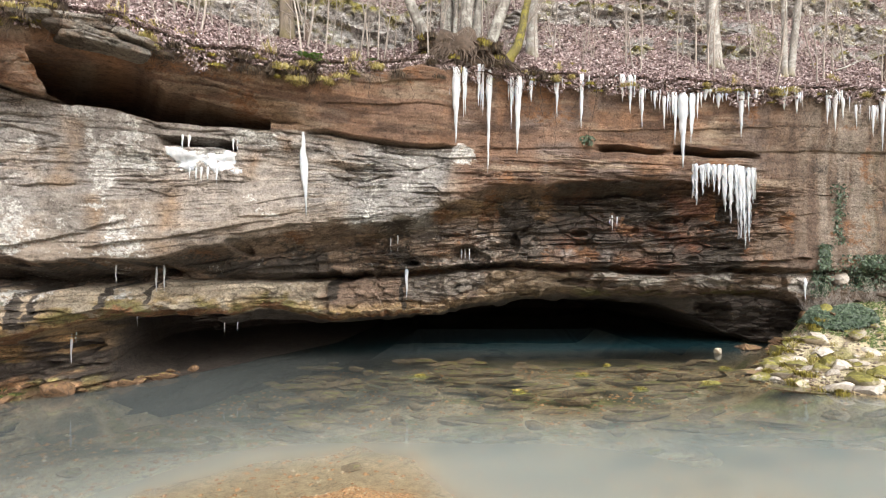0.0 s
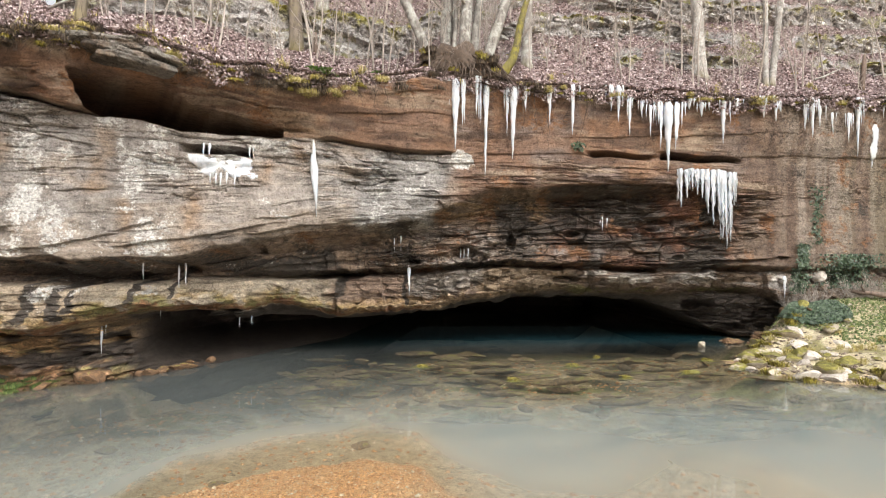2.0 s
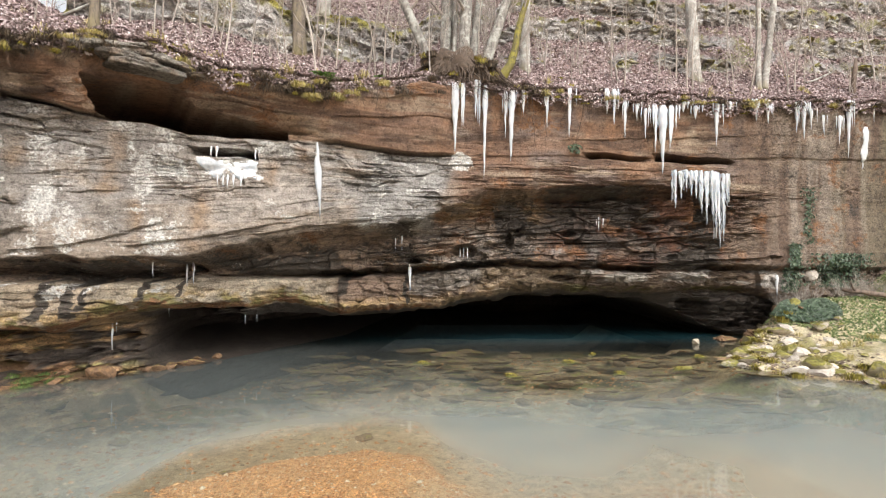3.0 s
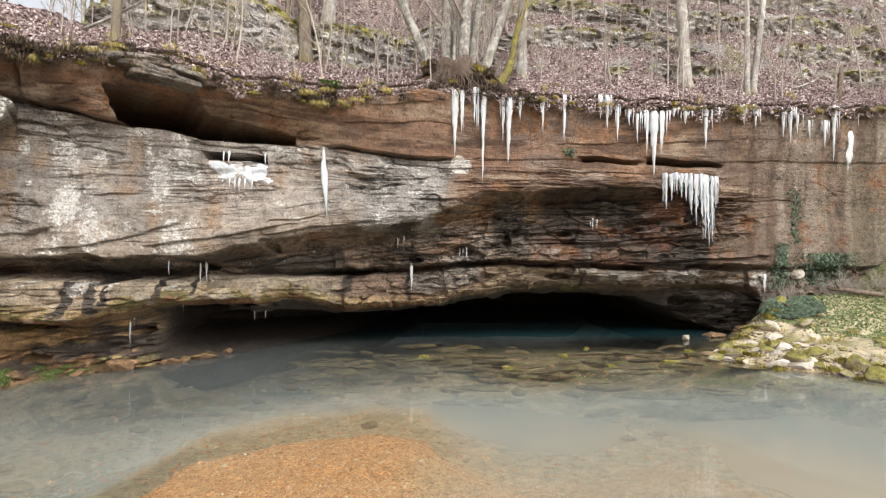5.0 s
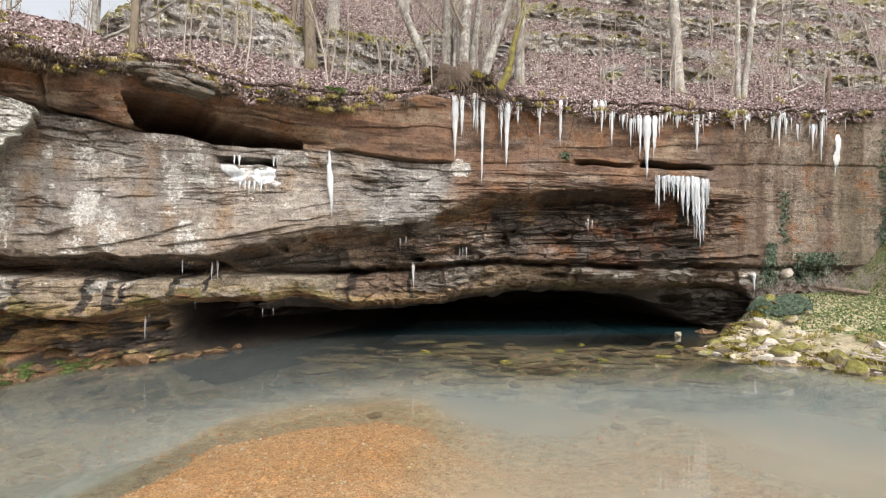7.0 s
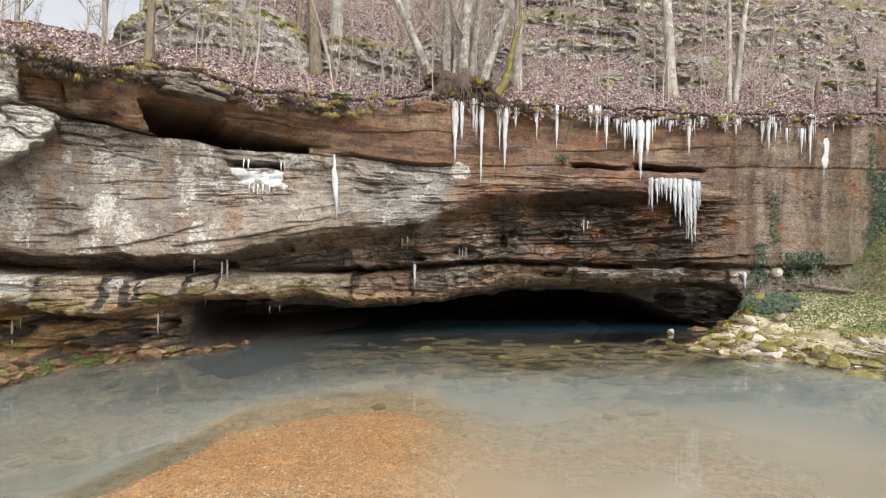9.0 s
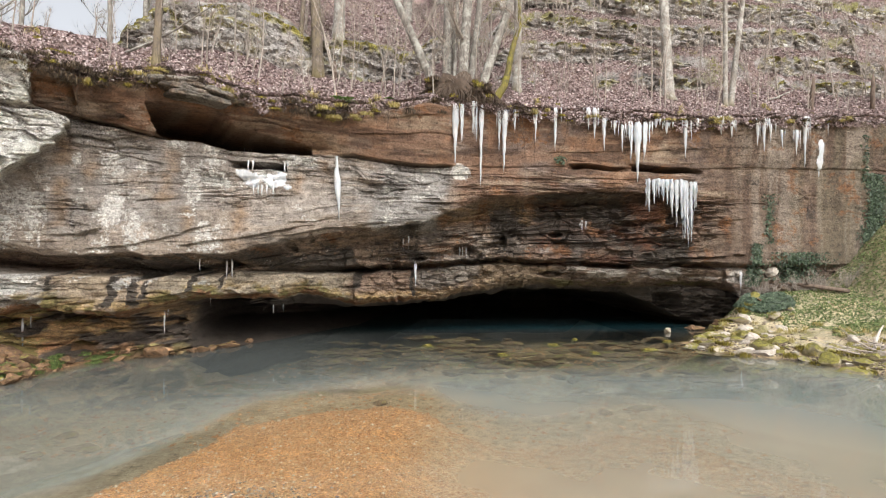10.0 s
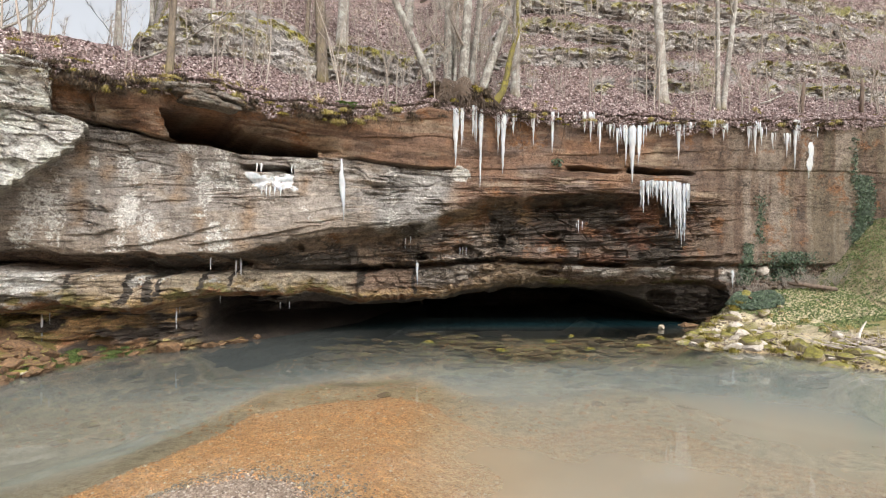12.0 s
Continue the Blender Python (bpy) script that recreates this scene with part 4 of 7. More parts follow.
def rock_band(x0, x1, at, height, seed, label, mossy):
    """A ledge of broken grey stone that stands out of the slope."""
    xs, vs = np.arange(x0, x1, 0.035), np.linspace(0, 1, 34)
    X, V = np.meshgrid(xs, vs)
    D = at - wander(X, seed) * (0.6 if seed == 9 else 1.0)
    H = height(X)
    base = hill_z(X, rim_y(X) + D - 0.12) - 0.12
    rise = np.minimum(V / 0.8, 1.0)
    Z = base + rise * (H + 0.14) - 0.25 * (H < 0.06)
    zz = Z + 0.05 * vnoise(X, Z, 0, 155)
    big, _ = facets(X * 1.1, zz * 3.0, 160 + seed)
    small, crack = facets(X * 3.2, zz * 9.0, 170 + seed)
    Y = rim_y(X) + D - 0.05 + 0.22 * big + 0.14 * small + 0.05 * crack + 0.06 * fbm(X * 5, Z * 9, seed, 4, 156) + 0.1 * rise
    back = np.clip((V - 0.8) / 0.2, 0, 1)
    Y, Z = Y + back * 0.55, Z + back * 0.03 - 0.05 * back ** 2
    n, m = fbm(X * 1.5, Z * 5, seed, 4, 157), fbm(X * 4, Z * 4, seed, 3, 158)
    C = np.broadcast_to(np.array((0.50, 0.48, 0.46)), X.shape + (3,)).copy()
    C = mix(C, np.array((0.17, 0.15, 0.13)), step(0.1, 0.35, n) * 0.7)
    C = mix(C, np.array((0.27, 0.19, 0.13)), step(0.1, 0.35, m) * 0.6)
    C = mix(C, np.array((0.33, 0.30, 0.05)), np.clip(step(0.55, 0.9, V + 0.6 * m) * mossy * 1.2 + step(0.2, 0.4, m - n) * mossy * 0.5, 0, 0.95))
    C = mix(C, np.array((0.26, 0.18, 0.15)), back * (1 - mossy) * 0.8)
    cover = np.stack([np.clip(0.30 + 0.5 * m, 0, 0.6) * (V < 0.75), np.clip(0.24 + 0.4 * n, 0, 0.55), 0 * n], -1)
    ob = grid("rock_outcrop", np.stack([X, Y, Z], -1), rock, C, cover, False)
    return tagged(ob, label, "rock", kind="structure")


rock_band(-8.2, 1.9, 4.0, crag_h, 9, "grey mossy sandstone outcrop among bare trees", 0.9)
for at, height, seed in BANDS:
    rock_band(0.6, 22.0, at, lambda x, h=height, s=seed: band_h(x, h, s), seed, "grey layered stone ledge across the leafy slope", 0.6)


# ---- the pool bed, banks and land round about: one sheet ----
BANK_X = [7.9, 6.7, 5.55, 5.95, 6.9, 7.35, 7.9, 9.5, 12.0]
BANK_Y = [13.6, 11.8, 10.4, 8.9, 8.3, 7.1, 6.3, 3.5, 0.0]


BAR_X = [-5.0, -4.2, -3.4, -2.95, -2.72, -1.9, -0.96, -0.27, 0.05, 0.75, 1.34, 2.31, 3.15, 3.5, 4.5, 7.0]
BAR_Y = [-1.0, 0.2, 1.4, 3.3, 4.6, 5.3, 5.7, 5.5, 4.8, 4.1, 4.1, 4.7, 4.5, 3.6, 2.8, 1.8]


def bed_z(x, y):
    # gravel bar that just reaches the surface, steep on its upstream side; sand runs on past it
    wob = 0.35 * vnoise(x * 0.8, y * 0.8, 0, 81) + 0.12 * vnoise(x * 3, y * 3, 0, 82)
    reach = np.interp(x, BAR_X, BAR_Y) - y
    bar = step(-1.3, 0.10, reach + 0.25 * wob)
    z = -0.66 + (0.46 - 0.20 * step(-0.9, 0.6, x + wob)) * bar + 0.05 * vnoise(x * 0.6, y * 0.6, 0, 83)
    z = z + 0.16 * step(1.0, 3.4, reach) * band(-3.2, 0.2, 0.9, x)
    z = z + 0.12 * np.exp(-((x + 1.95) / 0.75) ** 2 - ((y - 1.15) / 0.55) ** 2)
    # a still, filled hollow on the near side
    z = z + 0.22 * (1 - step(-3.6, -2.8, x)) * (1 - step(3.6, 6.0, y - 0.35 * (x + 4))) * band(-7.5, -2, 1, x)
    # shelf of flat rock before the cave
    z = z + 0.30 * band(-0.6, 6.2, 2.2, x + 2 * wob) * band(7.4, 13.2, 1.6, y + wob)
    z = z - 1.2 * step(15.5, 18.0, y) * band(-3, 7, 1, x)
    # banks on both sides
    bx = np.interp(-y, [-b for b in BANK_Y], BANK_X) + 0.12 * vnoise(y * 2.1, x, 0, 84)
    e = x - bx
    rise = 0.11 * np.clip(e, 0, 5) + 0.06 * step(0, 0.3, e) + 0.42 * np.clip(y - 10.8, 0, 1.8) * step(0.0, 1.0, e) + 0.8 * np.maximum(x - 11.1, 0) * step(7.0, 9.5, y)
    rise = rise + 0.10 * fbm(x * 1.6, y * 1.6, 3, 3, 87) * step(0, 0.6, e)
    z = np.where(e > -0.9, z * (1 - step(-0.9, 0.05, e)) + (rise - 0.03) * step(-0.9, 0.05, e), z)
    sx = np.interp(y, [-20, 5.76, 6.33, 7.07, 8.05, 8.5, 8.93, 9.7, 10.6], [-9.5, -7.2, -7.15, -7.1, -6.85, -6.4, -5.85, -5.1, -4.7])
    g = sx - x + 0.1 * vnoise(y * 3, 0, 0, 85)
    near = step(-0.7, 0.05, g) * (1 - step(9.0, 10.0, y))
    z = z * (1 - near) + (0.03 + 0.35 * np.clip(g, 0, 40)) * near
    z = z + 0.03 * fbm(x * 2.5, y * 2.5, 0, 4, 86)
    z = np.minimum(z, 2.9 + 0.02 * x)
    # dry shore, then an unseen slope added far behind the camera, blocking low sky
    return np.where(y < -6, z + 1.0 * step(-6, -11, y) + 13 * step(-14, -50, y) + 0.01 * np.maximum(-44 - y, 0), z)


def build_bed():
    xs = np.concatenate([np.arange(-400, -40, 40.0), np.arange(-40, -9, 1.0), np.arange(-9, 16, 0.07), np.arange(16, 40, 1.0), np.arange(40, 401, 40.0)])
    ys = np.concatenate([np.arange(-400, -40, 40.0), np.arange(-40, 0.5, 1.0), np.arange(0.5, 15, 0.07), np.arange(15, 27, 0.5)])
    X, Y = np.meshgrid(xs, ys)
    Z = bed_z(X, Y)
    n1, n2, n3 = fbm(X * 0.7, Y * 0.7, 1, 4, 91), fbm(X * 3, Y * 3, 2, 4, 92), fbm(X * 9, Y * 9, 2, 2, 93)
    C = np.broadcast_to(np.array((0.60, 0.47, 0.30)), X.shape + (3,)).copy()
    rusty = np.array((0.92, 0.50, 0.22))
    bar = step(-1.5, -0.5, np.interp(X, BAR_X, BAR_Y) - Y + 0.2 * n1)
    C = mix(C, rusty, bar * np.clip(0.85 + 0.4 * n2, 0, 1))
    C = mix(C, np.array((0.62, 0.45, 0.25)), bar * step(-0.6, 0.7, X + n1) * 0.85)
    C = mix(C, np.array((0.50, 0.42, 0.29)), (1 - bar) * (1 - step(-3.4, -2.7, X)) * (Y < 6.5))
    C = mix(C, np.array((0.40, 0.33, 0.29)), step(-0.035, 0.03, Z) * (Y < 3.4) * (X < 4) * (X > -6))
    C = mix(C, np.array((0.42, 0.30, 0.15)), band(-1.5, 7, 2, X) * band(7.4, 15, 1.5, Y) * step(-0.4, 0.2, n2))
    C = mix(C, np.array((0.20, 0.21, 0.04)), band(-6.5, 8, 1, X) * band(8.0, 15, 1, Y) * step(0.12, 0.3, fbm(X * 1.1, Y * 2.2, 5, 4, 96)) * 0.7)
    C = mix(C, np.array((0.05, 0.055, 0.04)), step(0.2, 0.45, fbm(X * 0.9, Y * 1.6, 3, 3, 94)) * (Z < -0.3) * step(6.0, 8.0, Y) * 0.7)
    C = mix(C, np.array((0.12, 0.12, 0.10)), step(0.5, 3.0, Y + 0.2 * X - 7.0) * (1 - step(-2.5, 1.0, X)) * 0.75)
    land = step(0.0, 0.08, Z) * (Y > 3.5)
    C = mix(C, np.array((0.60, 0.53, 0.36)), land * np.clip(0.8 + n2, 0, 1))
    C = mix(C, np.array((0.22, 0.20, 0.05)), land * step(0.05, 0.35, n1 + 0.5 * n2) * 0.8)
    C = mix(C, np.array((0.22, 0.17, 0.10)), land * step(0.6, 1.3, Z) * 0.6)
    C = mix(C, np.array((0.30, 0.16, 0.075)), step(-0.1, 0.02, Z) * (X < -3) * (Y > 3.5) * 0.9)
    # earth under the overhang darkened: its shade is put into the colour
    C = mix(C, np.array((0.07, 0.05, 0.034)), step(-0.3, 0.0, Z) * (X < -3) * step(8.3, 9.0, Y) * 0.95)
    C = mix(C, np.array((0.20, 0.19, 0.05)), step(0.02, 0.08, Z) * (X < -3) * (Y > 3.5) * step(-0.1, 0.2, n2) * 0.7)
    C = mix(C, np.array((0.30, 0.22, 0.14)), step(-6, -9, Y) * 0.8)
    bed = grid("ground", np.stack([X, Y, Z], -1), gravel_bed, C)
    return tagged(bed, "rusty gravel pool bed rising into stony banks", "ground", kind="structure")


bed = build_bed()


def build_water():
    xs = np.arange(-16, 16.1, 0.1)
    ys = np.arange(-9, 26.0, 0.1)
    X, Y = np.meshgrid(xs, ys)
    deep = -bed_z(X, Y)
    n = fbm(X * 0.5, Y * 0.5, 0, 3, 95)
    reach = np.interp(X, BAR_X, BAR_Y) - Y
    shelf = band(-2.6, 6.4, 1.0, X + n) * band(7.0, 13.0, 0.9, Y + 0.5 * n)
    cloudy = 0.18 + 0.50 * step(0.10, 0.56, deep + 0.10 * n) + 0.10 * n - 0.36 * shelf + 0.03 * step(-0.8, 0.8, X) * (1 - step(5, 7, Y)) - 0.06 * (1 - step(-3.2, -2.6, X)) * (1 - step(4, 6, Y))
    cloudy = np.clip(cloudy - 0.12 * step(-0.2, 0.5, reach) * (1 - step(-0.5, 0.6, X)), 0.06, 0.72)
    C = np.broadcast_to(np.array((0.235, 0.27, 0.255)), X.shape + (3,)).copy()
    C = mix(C, np.array((0.33, 0.305, 0.24)), step(-2.0, 0.6, reach + 0.6 * n) * 0.85)
    C = mix(C, np.array((0.42, 0.31, 0.19)), step(-0.9, 0.4, reach + 0.5 * n) * (1 - step(-0.8, 1.6, X)) * 0.8)
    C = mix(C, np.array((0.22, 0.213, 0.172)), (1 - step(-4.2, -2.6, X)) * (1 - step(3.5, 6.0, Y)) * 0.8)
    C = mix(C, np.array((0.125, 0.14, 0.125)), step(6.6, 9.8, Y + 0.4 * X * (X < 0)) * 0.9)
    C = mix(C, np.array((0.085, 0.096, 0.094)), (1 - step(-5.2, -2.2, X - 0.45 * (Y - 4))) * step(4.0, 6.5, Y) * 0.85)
    # teal at the cave mouth, near black inside: cave shade put into the colour
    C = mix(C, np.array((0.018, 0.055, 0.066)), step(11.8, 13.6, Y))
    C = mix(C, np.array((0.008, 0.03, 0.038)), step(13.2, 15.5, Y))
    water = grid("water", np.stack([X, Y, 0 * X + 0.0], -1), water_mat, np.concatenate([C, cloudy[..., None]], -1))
    water.visible_shadow = False
    return tagged(water, "still milky blue-green spring water in the pool", "water", kind="structure")


water = build_water()


def build_riffle():
    """Quick shallow water that runs off the edge of the gravel bar in small ridges."""
    u, v = np.meshgrid(np.arange(0, 1.0001, 0.006), np.linspace(-1, 1, 46))
    cx, cy = -4.0 + 1.1 * u + 0.06 * np.sin(5 * u), 1.65 + 2.05 * u
    w = 0.15 * np.sin(np.pi * np.clip(u, 0, 1)) ** 0.5 + 0.02
    X = cx - 0.78 * v * w + 0.06 * vnoise(u * 9, v, 0, 181)
    Y = cy + 0.62 * v * w + 0.05 * vnoise(u * 8, v, 3, 182)
    ridge = np.sin(v * 11 + 3 * vnoise(u * 6, v * 2, 0, 183)) * 0.5 + fbm(u * 30, v * 3, 0, 3, 184)
    Z = 0.004 + 0.010 * ridge * (1 - np.abs(v) ** 2) * np.sin(np.pi * u) - 0.012 * np.abs(v) ** 6
    C = np.broadcast_to(np.array((0.42, 0.40, 0.36)), X.shape + (3,))
    a = 0.10 + 0.15 * fbm(u * 12, v * 3, 5, 2, 185)
    riffle = grid("water_riffle", np.stack([X, Y, Z], -1), water_mat, np.concatenate([C, a[..., None]], -1))
    riffle.visible_shadow = False
    return tagged(riffle, "rippled shallow water running past the gravel bar", "water", kind="structure")


build_riffle()

# ---- materials of the things ----
def ice_material():
    m, nd, ln, bs = material("white_ice")
    f = texture(nd, ln, 9, 5, 0.6, (1, 1, 0.25))
    ln.new(ramp(nd, ln, f, (0.35, (0.62, 0.66, 0.70)), (0.6, (0.84, 0.86, 0.88))), bs.inputs["Base Color"])
    bs.inputs["Roughness"].default_value, bs.inputs["IOR"].default_value = 0.22, 1.31
    bs.inputs["Transmission Weight"].default_value = 0.3
    bs.inputs["Subsurface Weight"].default_value = 0.35
    bs.inputs["Subsurface Radius"].default_value = (0.05, 0.06, 0.07)
    bump(nd, ln, bs, f, 0.4, 0.01)
    return m


def island_leaf(name, stops, rough=0.75):
    """Leaves that differ one from another."""
    m, nd, ln, bs = material(name)
    geo = nd.new("ShaderNodeNewGeometry")
    c = ramp(nd, ln, geo.outputs["Random Per Island"], *stops)
    f = texture(nd, ln, 30, 4, 0.6)
    ln.new(blend(nd, ln, "MULTIPLY", 0.6, c, ramp(nd, ln, f, (0.3, 0.6), (0.7, 1.2))), bs.inputs["Base Color"])
    bs.inputs["Roughness"].default_value = rough
    return m


def bark_material(name, low, high, lichen, moss_to):
    """Bark with pale lichen; moss on the lowest part of the trunk, to that height in metres."""
    m, nd, ln, bs = material(name)
    ridge = texture(nd, ln, 14, 8, 0.7, (1, 1, 0.22))
    spots = texture(nd, ln, 5, 6, 0.7)
    c = ramp(nd, ln, ridge, (0.35, low), (0.65, high))
    c = blend(nd, ln, "MIX", ramp(nd, ln, spots, (0.48, 0.0), (0.6, 0.8)), c, lichen)
    if moss_to:
        co = nd.new("ShaderNodeTexCoord")
        sep = nd.new("ShaderNodeSeparateXYZ")
        ln.new(co.outputs["Object"], sep.inputs["Vector"])
        add = nd.new("ShaderNodeMath")
        add.operation = "MULTIPLY_ADD"
        add.inputs[1].default_value = moss_to
        ln.new(spots, add.inputs[0])
        ln.new(sep.outputs["Z"], add.inputs[2])
        c = blend(nd, ln, "MIX", ramp(nd, ln, add.outputs["Value"], (0.0, 0.9), (min(moss_to, 1.0), 0.0)), c, (0.20, 0.17, 0.03))
    ln.new(c, bs.inputs["Base Color"])
    bs.inputs["Roughness"].default_value = 0.9
    bump(nd, ln, bs, ridge, 0.7, 0.015)
    return m


def mossy_stone(name, low, high, cover):
    """Loose stone; moss lies where it faces up. cover: 0 bare to 1 all green."""
    m, nd, ln, bs = material(name)
    f = texture(nd, ln, 7, 8, 0.7)
    g = texture(nd, ln, 3.5, 6, 0.7)
    c = ramp(nd, ln, f, (0.35, low), (0.65, high))
    info = nd.new("ShaderNodeObjectInfo")
    c = blend(nd, ln, "MULTIPLY", 1.0, c, ramp(nd, ln, info.outputs["Random"], (0.0, 0.7), (1.0, 1.15)))
    if cover:
        geo = nd.new("ShaderNodeNewGeometry")
        sep = nd.new("ShaderNodeSeparateXYZ")
        ln.new(geo.outputs["Normal"], sep.inputs["Vector"])
        add = nd.new("ShaderNodeMath")
        add.operation = "MULTIPLY_ADD"
        add.inputs[1].default_value = 0.35
        ln.new(sep.outputs["Z"], add.inputs[0])
        ln.new(g, add.inputs[2])
        k = ramp(nd, ln, add.outputs["Value"], (0.92 - cover * 0.45, 0.0), (1.0 - cover * 0.42, 1.0))
        green = ramp(nd, ln, f, (0.38, (0.08, 0.075, 0.018)), (0.64, (0.30, 0.265, 0.06)))
        c = blend(nd, ln, "MIX", k, c, green)
    ln.new(c, bs.inputs["Base Color"])
    bs.inputs["Roughness"].default_value = 0.85
    bump(nd, ln, bs, f, 0.7, 0.03)
    return m


ice = ice_material()
dry_leaf = island_leaf("dry_leaves", [(0.0, (0.11, 0.072, 0.065)), (0.4, (0.30, 0.215, 0.205)), (0.8, (0.47, 0.37, 0.36)), (1.0, (0.72, 0.635, 0.61))])
ivy_leaf = island_leaf("ivy_leaves", [(0.0, (0.015, 0.03, 0.014)), (0.6, (0.04, 0.075, 0.035)), (1.0, (0.14, 0.19, 0.11))], 0.45)
cover_leaf = island_leaf("ground_cover_leaves", [(0.0, (0.04, 0.07, 0.016)), (0.5, (0.115, 0.155, 0.045)), (0.9, (0.21, 0.24, 0.085)), (1.0, (0.42, 0.37, 0.22))])
fern_leaf = island_leaf("fern_leaves", [(0.0, (0.06, 0.16, 0.02)), (1.0, (0.16, 0.32, 0.05))], 0.5)
grass_leaf = island_leaf("winter_grass", [(0.0, (0.28, 0.24, 0.06)), (0.5, (0.42, 0.35, 0.11)), (1.0, (0.58, 0.49, 0.27))])
moss_leaf = island_leaf("moss_tufts", [(0.0, (0.10, 0.075, 0.02)), (0.4, (0.20, 0.165, 0.03)), (0.75, (0.34, 0.29, 0.04)), (1.0, (0.48, 0.41, 0.09))])
dark_mat = island_leaf("root_mat", [(0.0, (0.03, 0.022, 0.015)), (0.7, (0.10, 0.07, 0.045)), (1.0, (0.20, 0.15, 0.09))])
wet_moss = island_leaf("wet_moss", [(0.0, (0.05, 0.08, 0.02)), (0.6, (0.13, 0.19, 0.05)), (1.0, (0.24, 0.31, 0.10))])
pale_bark = bark_material("pale_bark", (0.17, 0.155, 0.135), (0.37, 0.34, 0.305), (0.52, 0.515, 0.475), 0.55)
grey_bark = bark_material("grey_bark", (0.10, 0.092, 0.08), (0.29, 0.265, 0.235), (0.43, 0.43, 0.385), 0.0)
mossy_bark = bark_material("mossy_bark", (0.06, 0.048, 0.038), (0.24, 0.195, 0.15), (0.19, 0.155, 0.095), 0.8)
lively_moss = bark_material("moss_covered_bark", (0.07, 0.06, 0.03), (0.19, 0.16, 0.055), (0.26, 0.23, 0.035), 1.0)
twig_bark = plain("twig_bark", (0.24, 0.20, 0.17), (0.46, 0.41, 0.36), 20, 0.85, (1, 1, 0.3), vary=0.25)
dead_wood = plain("dead_wood", (0.06, 0.042, 0.032), (0.23, 0.17, 0.13), 12, 0.85, (1, 1, 0.3))
bleached_wood = plain("bleached_wood", (0.42, 0.37, 0.31), (0.66, 0.61, 0.54), 12, 0.8, (1, 1, 0.3))
root_bark = plain("root_bark", (0.035, 0.026, 0.02), (0.13, 0.09, 0.062), 14, 0.9)
bare_stone = mossy_stone("bare_stone", (0.36, 0.30, 0.24), (0.66, 0.61, 0.54), 0)
part_stone = mossy_stone("part_mossy_stone", (0.30, 0.25, 0.18), (0.52, 0.46, 0.37), 0.55)
green_stone = mossy_stone("mossy_stone", (0.22, 0.19, 0.11), (0.42, 0.37, 0.24), 0.8)
rusty_stone = mossy_stone("rusty_stone", (0.06, 0.038, 0.024), (0.27, 0.155, 0.078), 0.16)
sunk_stone = mossy_stone("sunk_stone", (0.09, 0.065, 0.04), (0.34, 0.22, 0.12), 0.18)
pebble_mat = island_leaf("pebbles", [(0.0, (0.42, 0.19, 0.07)), (0.5, (0.66, 0.33, 0.135)), (0.88, (0.72, 0.44, 0.22)), (1.0, (0.86, 0.72, 0.54))], 0.55)
dry_pebble_mat = island_leaf("dry_pebbles", [(0.0, (0.12, 0.085, 0.062)), (0.6, (0.28, 0.215, 0.165)), (0.92, (0.40, 0.325, 0.255)), (1.0, (0.66, 0.60, 0.55))], 0.7)

rnd = random.Random(11)


# ---- ice ----
def icicle_geo(length, radius, seed):
    r = random.Random(seed)
    n = max(5, min(14, int(length / 0.09)))
    pts, rad = [], []
    sway = (r.uniform(-0.02, 0.02), r.uniform(-0.02, 0.02))
    bulge = r.uniform(0.0, 0.25)
    for i in range(n + 1):
        t = i / n
        w = 0.72 * (1 - t) ** 1.0 * (1 + bulge * math.sin(t * 7 + seed)) + 0.035
        w *= 1 + 0.13 * math.sin(i * 2.1 + seed)
        pts.append((sway[0] * t * length + 0.004 * math.sin(i * 1.7), sway[1] * t * length, -t * length))
        rad.append(radius * w * min(1.0, 0.5 + t * 5))
    return Geo().tube(pts, rad, 9)


def hang_y(x, z, drop):
    """How far out the face comes where an icicle starts."""
    return min(face_y(x + u, z - h) for u in (-0.05, 0, 0.05) for h in (0.0, 0.1, min(0.3, drop)))


def icicle(x, z, length, radius, group, label, y=None, flat=1.0):
    g = icicle_geo(length + 0.06, radius, int(abs(x) * 100 + z * 10))
    ob = new("icicle", g.mesh("icicle", ice))
    y0 = (hang_y(x, z, length) if y is None else y) + radius * 0.3
    ob.matrix_basis = pose(x, y0, z + 0.06) @ Matrix.Diagonal((1, flat, 1, 1))
    return tagged(ob, label, "icicle", group)


RIM_ICE_A = [(0.25, 5.68, 1.37, 0.113), (0.12, 5.67, 0.47, 0.037), (0.7, 5.79, 0.74, 0.057), (0.9, 5.7, 1.92, 0.076), (1.48, 5.63, 1.45, 0.106), (1.36, 5.58, 0.48, 0.038), (1.73, 5.65, 0.47, 0.068), (2.26, 5.68, 0.74, 0.058), (2.79, 5.76, 1.02, 0.069)]
RIM_ICE_B = [(3.65, 5.8, 0.5, 0.07), (3.82, 5.81, 0.73, 0.08), (4.08, 5.59, 0.82, 0.05), (4.35, 5.53, 0.35, 0.05), (4.56, 5.44, 0.66, 0.05), (4.75, 5.5, 0.46, 0.045), (4.99, 5.51, 1.5, 0.131), (5.21, 5.52, 0.8, 0.091), (5.5, 5.63, 0.2, 0.102), (5.8, 5.54, 0.26, 0.082)]
